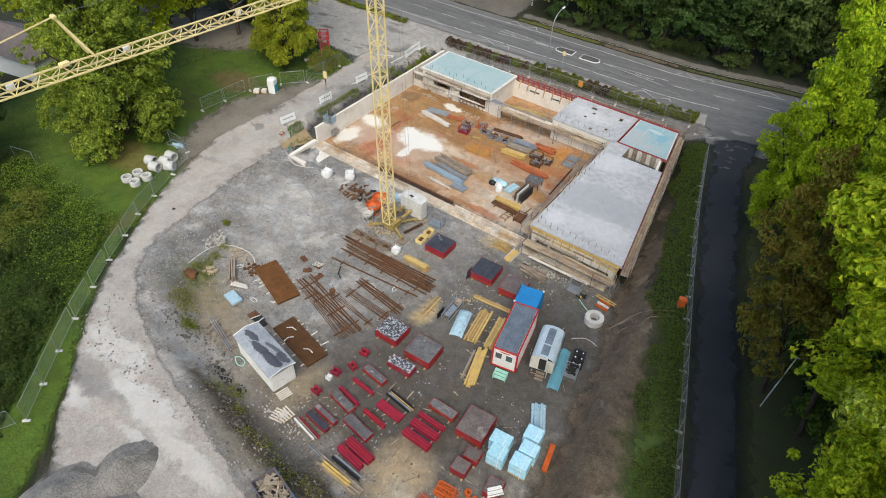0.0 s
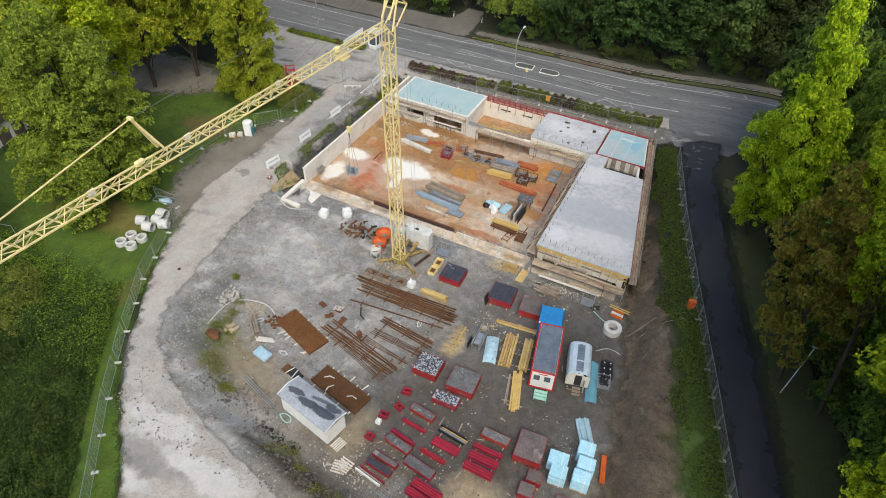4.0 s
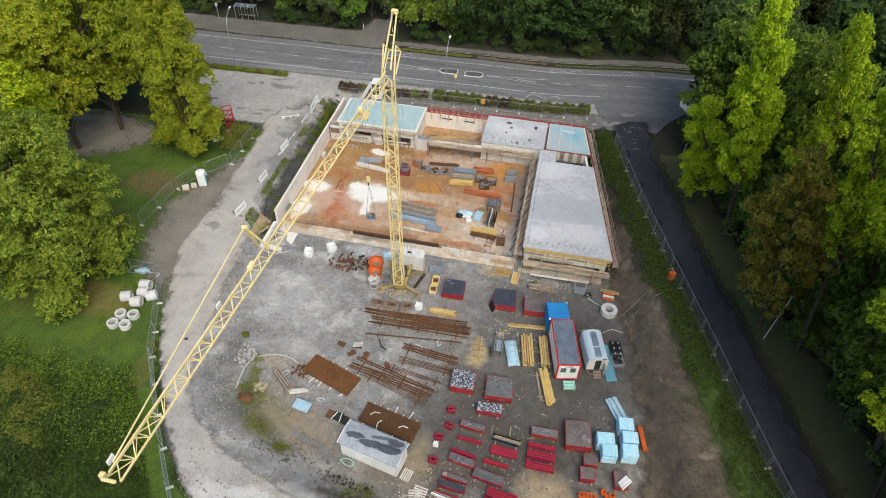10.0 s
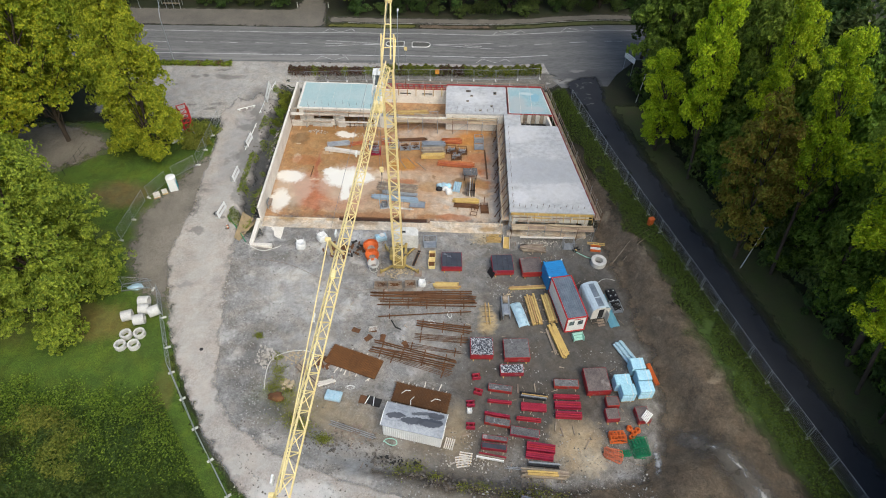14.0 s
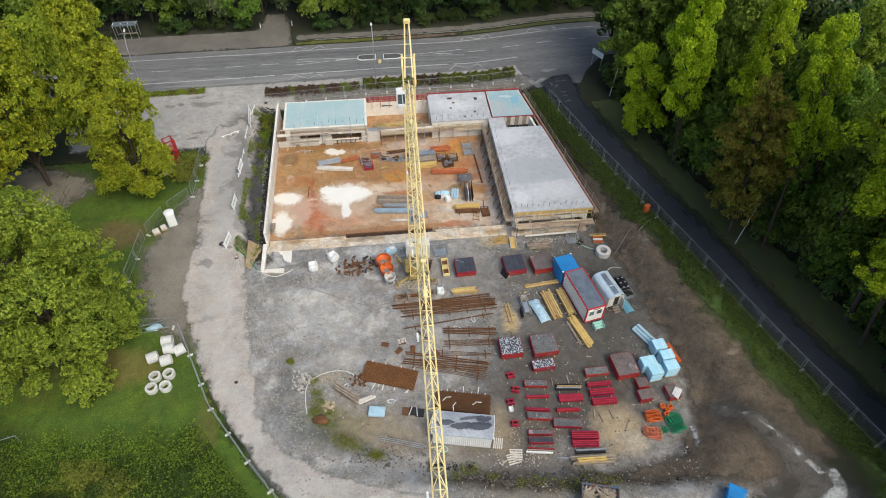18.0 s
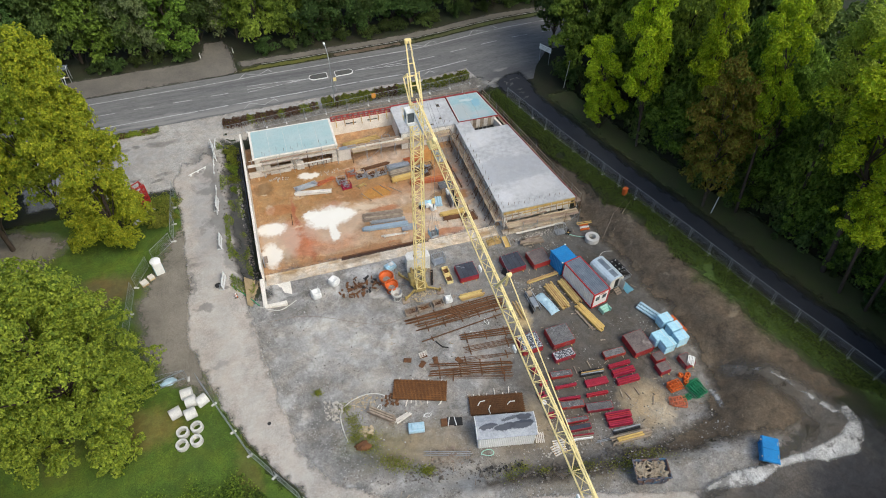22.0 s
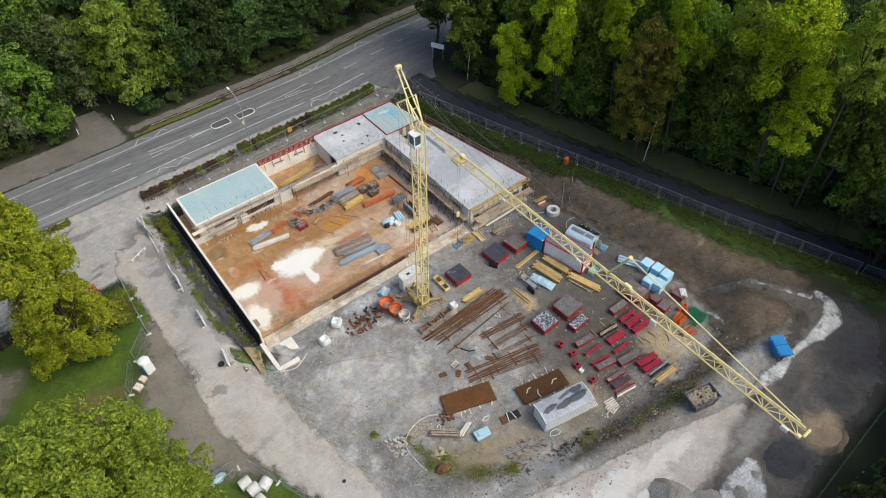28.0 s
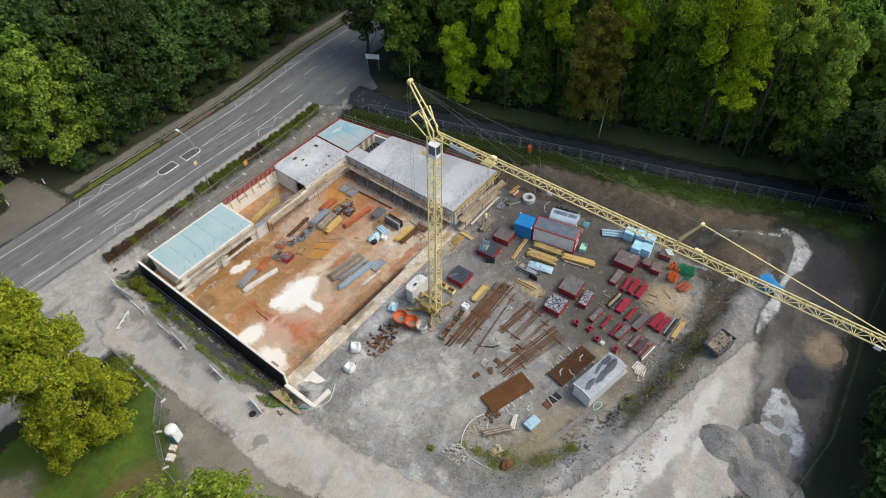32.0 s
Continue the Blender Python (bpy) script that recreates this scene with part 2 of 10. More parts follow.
M_FLOOR = mat("wet_stained_floor", (0.41, 0.245, 0.125), (0.29, 0.18, 0.102), scale=0.4, fine=5, bump=0.08, rough=0.5, speck=0.3, wear=(0.45, 0.315, 0.215), wear_at=0.58, mottle=0.55)
M_CONC = mat("raw_concrete", (0.76, 0.715, 0.64), (0.63, 0.58, 0.51), scale=0.6, fine=8, bump=0.12, wear=(0.42, 0.36, 0.30), wear_at=0.66, speck=0.3)
M_SLAB = mat("wet_concrete_slab", (0.47, 0.475, 0.485), (0.385, 0.39, 0.405), scale=0.3, fine=1.6, bump=0.05, rough=0.55, mottle=0.15)
M_TEAL = mat("turquoise_roof_sheet", (0.31, 0.44, 0.45), (0.39, 0.48, 0.48), scale=0.4, fine=6, bump=0.06, rough=0.5, mottle=0.2)
M_TEALWET = blotches(mat("stained_turquoise_sheet", (0.27, 0.42, 0.46), (0.36, 0.47, 0.48), scale=0.5, fine=6, bump=0.06, rough=0.45, mottle=0.3), [(34.0, 22.6, 1.6, 2.6, (0.40, 0.43, 0.43), 0.85), (36.6, 21.6, 1.6, 0.9, (0.42, 0.45, 0.46), 0.8), (36.8, 24.6, 0.9, 1.3, (0.20, 0.40, 0.50), 0.8), (35.6, 25.6, 1.2, 0.4, (0.55, 0.60, 0.60), 0.7)], 0.8, 0.12, 0.4)
M_BITUMEN = mat("black_bitumen", (0.012, 0.013, 0.018), (0.02, 0.02, 0.026), rough=0.6, bump=0.1)
M_YELLOW = mat("crane_yellow_paint", (0.80, 0.66, 0.33), (0.70, 0.55, 0.24), rough=0.5, bump=0.05, fine=20, world=False)
M_WHITE = mat("white_paint", (0.78, 0.78, 0.76), (0.68, 0.68, 0.66), rough=0.5, bump=0.05)
M_RED = mat("red_paint", (0.30, 0.022, 0.030), (0.22, 0.018, 0.025), rough=0.55, scale=1.6, bump=0.08, wear=(0.20, 0.085, 0.085), wear_at=0.56, rand=0.15)
M_BLUE = mat("blue_paint", (0.02, 0.22, 0.52), (0.02, 0.17, 0.42), rough=0.45, bump=0.05)
M_RUST = mat("rusty_steel", (0.15, 0.068, 0.03), (0.085, 0.042, 0.022), rough=0.9, scale=1.5, fine=20, bump=0.3)
M_WOOD = mat("fresh_timber", (0.48, 0.33, 0.13), (0.38, 0.25, 0.10), rough=0.75, scale=2, fine=25, bump=0.15, rand=0.2)
M_GREYWOOD = mat("weathered_timber", (0.32, 0.26, 0.20), (0.22, 0.17, 0.13), rough=0.85, scale=2, fine=20, bump=0.2, rand=0.2)
M_GALV = mat("galvanised_steel", (0.42, 0.44, 0.46), (0.32, 0.34, 0.36), rough=0.45, metal=0.6, scale=2, fine=20, bump=0.05)
M_BARK = mat("bark", (0.08, 0.06, 0.045), (0.05, 0.038, 0.028), scale=2, fine=14, bump=0.6, stretch=(1, 1, 0.3))

# ---- mesh tools ----
class Geo:
    """Collects vertices and faces of one mesh."""
    def __init__(self):
        self.v, self.f, self.m = [], [], []

    def add(self, verts, faces, slot=0):
        k = len(self.v)
        self.v += [tuple(p) for p in verts]
        self.f += [tuple(i + k for i in q) for q in faces]
        self.m += [slot] * len(faces)
        return self

    def box(self, c, s, rz=0.0, slot=0, m=None):
        x, y, z = (q / 2 for q in s)
        pts = [Vector((a, b, e)) for e in (-z, z) for b in (-y, y) for a in (-x, x)]
        m = Matrix.Translation(c) @ (m.to_4x4() if m else Matrix.Rotation(rz, 4, "Z"))
        return self.add([m @ p for p in pts], [(0, 2, 3, 1), (4, 5, 7, 6), (0, 1, 5, 4), (2, 6, 7, 3), (0, 4, 6, 2), (1, 3, 7, 5)], slot)

    def cbox(self, c, s, ch=0.03, rz=0.0, slot=0):
        """A box with chamfered edges."""
        h = [q / 2 for q in s]
        ch = min(ch, min(h) * 0.8)
        m = Matrix.Translation(c) @ Matrix.Rotation(rz, 4, "Z")
        idx, verts = {}, []
        for sx in (-1, 1):
            for sy in (-1, 1):
                for sz in (-1, 1):
                    for ax in range(3):
                        p = [sx * (h[0] - ch), sy * (h[1] - ch), sz * (h[2] - ch)]
                        p[ax] = (sx, sy, sz)[ax] * h[ax]
                        idx[(sx, sy, sz, ax)] = len(verts)
                        verts.append(m @ Vector(p))
        F = []
        for ax in range(3):
            u, w = (ax + 1) % 3, (ax + 2) % 3
            for s_ in (-1, 1):
                q = []
                for a, b in ((-1, -1), (1, -1), (1, 1), (-1, 1)):
                    k = [0, 0, 0]; k[ax], k[u], k[w] = s_, a, b
                    q.append(idx[(*k, ax)])
                F.append(q if s_ > 0 else q[::-1])
            for a in (-1, 1):
                for b in (-1, 1):
                    k0 = [0, 0, 0]; k1 = [0, 0, 0]
                    k0[ax], k1[ax] = -1, 1
                    for k in (k0, k1):
                        k[u], k[w] = a, b
                    q = [idx[(*k0, u)], idx[(*k1, u)], idx[(*k1, w)], idx[(*k0, w)]]
                    F.append(q if a * b < 0 else q[::-1])
        for sx in (-1, 1):
            for sy in (-1, 1):
                for sz in (-1, 1):
                    q = [idx[(sx, sy, sz, a)] for a in range(3)]
                    F.append(q if sx * sy * sz > 0 else q[::-1])
        return self.add(verts, F, slot)

    def beam(self, p, q, w, h=None, slot=0):
        """A square bar from p to q."""
        p, q = Vector(p), Vector(q)
        d = q - p
        if d.length < 1e-5:
            return self
        h = h or w
        zax = d.normalized()
        up = Vector((0, 0, 1)) if abs(zax.z) < 0.95 else Vector((0, 1, 0))
        xax = zax.cross(up).normalized()
        yax = xax.cross(zax)
        pts = [o + xax * (a * w / 2) + yax * (b * h / 2) for o in (p, q) for a, b in ((-1, -1), (1, -1), (1, 1), (-1, 1))]
        return self.add(pts, [(3, 2, 1, 0), (4, 5, 6, 7), (0, 1, 5, 4), (1, 2, 6, 5), (2, 3, 7, 6), (3, 0, 4, 7)], slot)

    def rod(self, p, q, r, n=8, r2=None, slot=0, caps=True):
        p, q = Vector(p), Vector(q)
        zax = (q - p).normalized()
        up = Vector((0, 0, 1)) if abs(zax.z) < 0.95 else Vector((0, 1, 0))
        xax = zax.cross(up).normalized()
        yax = zax.cross(xax)
        r2 = r if r2 is None else r2
        pts = [o + (xax * math.cos(2 * math.pi * i / n) + yax * math.sin(2 * math.pi * i / n)) * rr for o, rr in ((p, r), (q, r2)) for i in range(n)]
        F = [(i, (i + 1) % n, n + (i + 1) % n, n + i) for i in range(n)]
        if caps:
            F += [tuple(range(n))[::-1], tuple(range(n, 2 * n))]
        return self.add(pts, F, slot)

    def pipe(self, c, axis, r, ri, length, n=18, slot=0):
        """A thick ring or pipe round c along axis."""
        c, zax = Vector(c), Vector(axis).normalized()
        up = Vector((0, 0, 1)) if abs(zax.z) < 0.95 else Vector((0, 1, 0))
        xax = zax.cross(up).normalized()
        yax = zax.cross(xax)
        prof = [(r - 0.02, -length / 2), (r, -length / 2 + 0.03), (r, length / 2 - 0.03), (r - 0.02, length / 2), (ri, length / 2), (ri, -length / 2)]
        k = len(prof)
        pts = [c + (xax * math.cos(2 * math.pi * i / n) + yax * math.sin(2 * math.pi * i / n)) * a + zax * b for i in range(n) for a, b in prof]
        F = [(i * k + j, ((i + 1) % n) * k + j, ((i + 1) % n) * k + (j + 1) % k, i * k + (j + 1) % k) for i in range(n) for j in range(k)]
        return self.add(pts, F, slot)

    def mesh(self, name, *mats, smooth=False):
        me = bpy.data.meshes.new(name)
        me.from_pydata(self.v, [], self.f)
        for m in mats:
            me.materials.append(m)
        if len(mats) > 1:
            me.polygons.foreach_set("material_index", self.m)
        if smooth:
            me.polygons.foreach_set("use_smooth", [True] * len(me.polygons))
        me.update()
        return me


def part(name, geo, material, parent, label="", smooth=False, kind=""):
    """One mesh object under a thing or a part."""
    mats = material if isinstance(material, (tuple, list)) else (material,)
    ob = new(name, geo.mesh(name, *mats, smooth=smooth) if isinstance(geo, Geo) else geo)
    ob.parent = parent
    return tagged(ob, label, kind=kind)


def thing(name, x, y, z, rz, label, category, group="", kind=""):
    """An empty at the base of a thing."""
    ob = new(name)
    ob.empty_display_size = 0.2
    ob.matrix_basis = Matrix.Translation((x, y, z)) @ Matrix.Rotation(radians(rz), 4, "Z")
    return tagged(ob, label, category, group, kind)


def solid(name, geo, material, label, category, x=0, y=0, z=0, rz=0, group="", kind="", smooth=False):
    """A thing of one mesh."""
    mats = material if isinstance(material, (tuple, list)) else (material,)
    ob = new(name, geo.mesh(name, *mats, smooth=smooth))
    ob.matrix_basis = Matrix.Translation((x, y, z)) @ Matrix.Rotation(radians(rz), 4, "Z")
    return tagged(ob, label, category, group, kind)


# ---- the lie of the land ----
def smooth(a, b, v):
    t = min(1.0, max(0.0, (v - a) / (b - a)))
    return t * t * (3 - 2 * t)


EDGES = [  # the sunken yard: two ends of each side and the width of its bank
    ((-1.6, 30), (-1.6, -10), 2.4), ((3, -6), (10, -27), 9.0), ((10, -27), (16, -31.5), 4.0), ((16, -31.5), (40, -34.5), 4.0),
    ((40, -34.5), (49, -26), 6.0), ((49, -26), (44.5, -6), 4.5), ((44.5, -6), (39.2, 28.5), 3.0), ((39.2, 28.5), (-1.6, 29), 3.0)]


def land(x, y, rough=True):
    """The height of the ground."""
    u = 0.0
    for (ax, ay), (bx, by), w in EDGES:
        dx, dy = bx - ax, by - ay
        n = math.hypot(dx, dy)
        u = max(u, smooth(0, w, -((x - ax) * -dy + (y - ay) * dx) / n))
    level = 1.55 + max(1.3 * smooth(30, 52, x), 0.9 * smooth(-24, -40, y))
    z = u * level
    z -= 1.15 * smooth(-3.6, -1.7, x) * (1 - smooth(-0.5, 0.5, x)) * smooth(-3.0, 1.0, y) * (1 - smooth(26.5, 29.0, y)) * min(1.0, z)
    if rough:
        z += 0.05 * noise.noise((x * 0.35, y * 0.35, 3.1)) + 0.10 * u * noise.noise((x * 0.09, y * 0.09, 7.7))
    return z


def lines(lo, hi, step, far, grow=1.35):
    out = [lo + i * step for i in range(int(round((hi - lo) / step)) + 1)]
    s = step
    while out[-1] < far:
        s *= grow
        out.append(out[-1] + s)
    s = step
    head = []
    p = lo
    while p > -far:
        s *= grow
        p -= s
        head.append(p)
    return head[::-1] + out


GX, GY = lines(-34, 70, 1.0, 700), lines(-66, 56, 1.0, 700)


def patch(name, poly, material, label, lift, kind="structure", category="ground", wobble=0.0, fade=0.0):
    """A sheet that lies on the land inside the outline."""
    pts = []
    for i, (x, y) in enumerate(poly):
        x2, y2 = poly[(i + 1) % len(poly)]
        n = max(1, int(math.hypot(x2 - x, y2 - y) / 0.8))
        for k in range(n):
            px, py = x + (x2 - x) * k / n, y + (y2 - y) * k / n
            if wobble:
                px += wobble * noise.noise((px * 0.45, py * 0.45, 1.0)) + 0.5 * wobble * noise.noise((px * 1.6, py * 1.6, 4.0))
                py += wobble * noise.noise((px * 0.45, py * 0.45, 9.0)) + 0.5 * wobble * noise.noise((px * 1.6, py * 1.6, 6.0))
            pts.append((px, py))
    bm = bmesh.new()
    vs = [bm.verts.new((x, y, 0)) for x, y in pts]
    for tri in tessellate_polygon([[v.co for v in vs]]):
        if len(set(tri)) == 3:
            bm.faces.new([vs[i] for i in tri])
    x0, x1 = min(p[0] for p in pts), max(p[0] for p in pts)
    y0, y1 = min(p[1] for p in pts), max(p[1] for p in pts)
    for axis, L_, lo, hi in ((0, GX, x0, x1), (1, GY, y0, y1)):
        for g in L_:
            if lo < g < hi:
                co, no = [0, 0, 0], [0, 0, 0]
                co[axis], no[axis] = g, 1
                bmesh.ops.bisect_plane(bm, geom=bm.verts[:] + bm.edges[:] + bm.faces[:], plane_co=co, plane_no=no)
    for v in bm.verts:
        v.co.z = land(v.co.x, v.co.y) + lift
    bmesh.ops.recalc_face_normals(bm, faces=bm.faces[:])
    if sum(f.normal.z for f in bm.faces) < 0:
        bmesh.ops.reverse_faces(bm, faces=bm.faces[:])
    me = bpy.data.meshes.new(name)
    bm.to_mesh(me)
    bm.free()
    me.polygons.foreach_set("use_smooth", [True] * len(me.polygons))
    if fade:
        P = np.array(pts)
        A, B = P, np.roll(P, -1, 0)
        C = np.array([v.co[:2] for v in me.vertices])
        best = np.full(len(C), 1e9)
        for a, b in zip(A, B):
            d = b - a
            t = np.clip(((C - a) @ d) / max(1e-9, d @ d), 0, 1)
            best = np.minimum(best, np.hypot(*(C - a - t[:, None] * d).T))
        me.attributes.new("rim", "FLOAT", "POINT").data.foreach_set("value", 1 - np.clip(best / fade, 0, 1))
    me.materials.append(material)
    return tagged(new(name, me), label, category, kind=kind)

# ---- ground, roads and paths ----
def make_ground():
    V, F = [], []
    for j, y in enumerate(GY):
        for i, x in enumerate(GX):
            inside = -1.0 < x < 41 and -2.0 < y < 28
            V.append((x, y, land(x, y) - (0.8 if inside else 0.0)))
    n = len(GX)
    for j in range(len(GY) - 1):
        for i in range(n - 1):
            a = j * n + i
            F.append((a, a + 1, a + n + 1, a + n))
    me = bpy.data.meshes.new("ground")
    me.from_pydata(V, [], F)
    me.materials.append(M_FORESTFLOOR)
    return tagged(new("ground", me), "dark leaf-strewn earth under the surrounding woods", "ground", kind="structure")


def road_y(x):
    return 40.6 + 0.03 * x


def side_x(y):
    """The middle of the side road."""
    return 55.6 - 0.345 * (y + 8) + 0.0016 * (y + 8) ** 2 if y > -8 else 55.6 - 0.29 * (y + 8) + 0.0012 * (y + 8) ** 2


_rng = random.Random(31)
blotches(M_GRAVEL, [(_rng.uniform(-1, 40), _rng.uniform(-36, -1), _rng.uniform(0.4, 2.2), _rng.uniform(0.3, 1.3), _rng.choice(((0.36, 0.35, 0.33), (0.36, 0.345, 0.32), (0.12, 0.11, 0.10), (0.19, 0.16, 0.115), (0.10, 0.095, 0.09))), _rng.uniform(0.45, 0.85)) for _ in range(34)] + [
    (37, -16, 14, 18, (0.15, 0.14, 0.125), 0.7), (40, -13, 11, 14, (0.062, 0.058, 0.053), 0.92), (35, -26, 11, 8.5, (0.064, 0.056, 0.047), 0.93), (30, -20, 6, 9, (0.10, 0.093, 0.084), 0.7), (24, -8, 7, 5, (0.19, 0.185, 0.178), 0.6), (30, -36.5, 12, 2.2, (0.17, 0.15, 0.11), 0.8), (22, -20, 5, 5, (0.20, 0.195, 0.19), 0.5), (25, -30.5, 9, 4.5, (0.115, 0.096, 0.073), 0.8), (30, -24, 9, 7, (0.082, 0.075, 0.067), 0.85), (34, -8, 8, 5, (0.105, 0.10, 0.095), 0.7), (24, -34.2, 9, 1.6, (0.14, 0.122, 0.097), 0.75), (10.5, -27.6, 4.5, 2.2, (0.20, 0.16, 0.10), 0.8),
    (37.6, -29.8, 3.4, 3.2, (0.34, 0.27, 0.175), 0.9), (39.2, -31.6, 2.0, 1.4, (0.40, 0.35, 0.27), 0.8), (7, -12, 8, 6, (0.37, 0.36, 0.345), 0.6), (10, -20, 6, 3, (0.34, 0.33, 0.315), 0.5), (29, -15, 1.3, 2.2, (0.40, 0.31, 0.17), 0.9), (28.8, -2.6, 2.2, 1.3, (0.44, 0.36, 0.24), 0.85),
    (9.3, -27, 3.4, 4, (0.17, 0.145, 0.08), 0.8), (6.5, -27, 2.4, 3, (0.10, 0.13, 0.04), 0.45), (14, -28, 6, 3, (0.24, 0.20, 0.14), 0.7), (25.5, -29, 2, 3.5, (0.26, 0.21, 0.14), 0.7),
    (5.5, -9.5, 3.4, 1.6, (0.48, 0.47, 0.45), 0.7), (9, -13, 2.6, 0.9, (0.44, 0.43, 0.41), 0.6), (4, -14, 1.0, 3.4, (0.44, 0.43, 0.41), 0.5), (12, -2.5, 2.5, 1.0, (0.45, 0.44, 0.43), 0.8), (7, -5, 3, 0.8, (0.45, 0.44, 0.42), 0.6), (2, -6.5, 1.6, 1.2, (0.15, 0.14, 0.13), 0.6), (13, -9, 2, 1.2, (0.17, 0.165, 0.16), 0.55), (10, -19, 3, 1.4, (0.37, 0.36, 0.34), 0.5),
    (16, -32.5, 8, 2.0, (0.33, 0.32, 0.30), 0.6), (3.2, -22, 1.5, 5.5, (0.13, 0.126, 0.12), 0.85), (5.6, -28.4, 2.4, 1.6, (0.14, 0.135, 0.128), 0.8), (10, -33.2, 4, 0.9, (0.15, 0.145, 0.135), 0.7), (8.5, -30, 5, 1.2, (0.19, 0.185, 0.175), 0.6)], 0.55, 0.5, 0.75)
blotches(M_ASPH, [(45.5, 31.5, 6, 2.2, (0.075, 0.075, 0.078), 0.75), (42.0, 30.4, 2.2, 0.9, (0.30, 0.29, 0.27), 0.7), (44.5, 33.4, 1.6, 0.5, (0.28, 0.27, 0.25), 0.6), (-12, 36.6, 9, 1.0, (0.24, 0.235, 0.225), 0.6), (4, 36.4, 12, 0.8, (0.23, 0.225, 0.215), 0.6), (28, 37.2, 12, 0.6, (0.21, 0.207, 0.2), 0.5), (24, 39.2, 16, 0.35, (0.075, 0.075, 0.077), 0.5), (6, 43.4, 22, 0.4, (0.08, 0.08, 0.082), 0.5), (-20, 41.0, 20, 0.35, (0.085, 0.085, 0.086), 0.5)], 0.4, 0.3, 0.6)
_rng = random.Random(77)
blotches(M_SHADEASPH, [(_rng.uniform(41.5, 46), _rng.uniform(23, 30.5), _rng.uniform(0.15, 0.7), _rng.uniform(0.1, 0.3), (0.20, 0.19, 0.175), _rng.uniform(0.4, 0.7)) for _ in range(14)] + [(50, 8, 1.4, 9, (0.035, 0.037, 0.042), 0.5), (57, -20, 1.2, 10, (0.034, 0.036, 0.042), 0.5)], 0.9, 0.35, 0.4)
WORN = (0.42, 0.398, 0.365)
WHITISH = (0.50, 0.485, 0.46)
blotches(M_TRACK, [
    (-5.5, 12, 3, 12, (0.29, 0.28, 0.27), 0.7),  (-6, -2, 1.8, 7, WORN, 0.4), (-5, -12, 1.6, 6, WORN, 0.4), (-3.2, -20, 1.5, 5, WORN, 0.5), (0.2, -27.5, 1.7, 4, WORN, 0.65),
    (10, -40.2, 8.0, 1.5, (0.24, 0.23, 0.215), 0.7), (5, -34, 3.4, 1.6, WORN, 0.7), (11, -37.0, 4.4, 1.5, WHITISH, 0.9), (18, -38.8, 5.4, 1.3, WHITISH, 0.92), (25, -40.0, 4.5, 0.9, WHITISH, 0.85), (20.5, -41.4, 3.4, 0.6, WHITISH, 0.7), (12, -42.4, 3.0, 1.0, WHITISH, 0.8), (12, -41, 2.5, 1.0, (0.20, 0.195, 0.19), 0.6), (-6, -13, 1.0, 0.7, (0.22, 0.21, 0.20), 0.6), (-4.4, 14, 1.2, 9, (0.15, 0.145, 0.135), 0.7), (-6.2, 17, 1.4, 0.8, (0.17, 0.165, 0.155), 0.7), (-5.6, 21, 0.8, 1.6, (0.16, 0.155, 0.145), 0.7), (-4, 3.5, 1.0, 2.6, (0.18, 0.175, 0.165), 0.65), (-3.4, 9, 0.7, 2.6, (0.2, 0.19, 0.18), 0.6)] + [(_rng.uniform(-8.6, -3), _rng.uniform(-5, 26), _rng.uniform(0.25, 1.1), _rng.uniform(0.3, 1.6), (0.16, 0.152, 0.142), _rng.uniform(0.5, 0.85)) for _ in range(16)], 0.8, 0.4, 0.4)
OCHRE, RUSTY, CREAM, WET, GREYED, CHALK = (0.32, 0.185, 0.07), (0.32, 0.115, 0.04), (0.56, 0.45, 0.33), (0.19, 0.12, 0.06), (0.40, 0.36, 0.32), (0.76, 0.73, 0.66)
_rng = random.Random(3)
stains = [(_rng.uniform(0.5, 31.5), _rng.uniform(0.5, 19.5), _rng.uniform(0.5, 2.8), _rng.uniform(0.4, 1.5), _rng.choice((OCHRE, OCHRE, RUSTY, RUSTY, CREAM, CREAM, WET, GREYED)), _rng.uniform(0.4, 0.75)) for _ in range(30)]
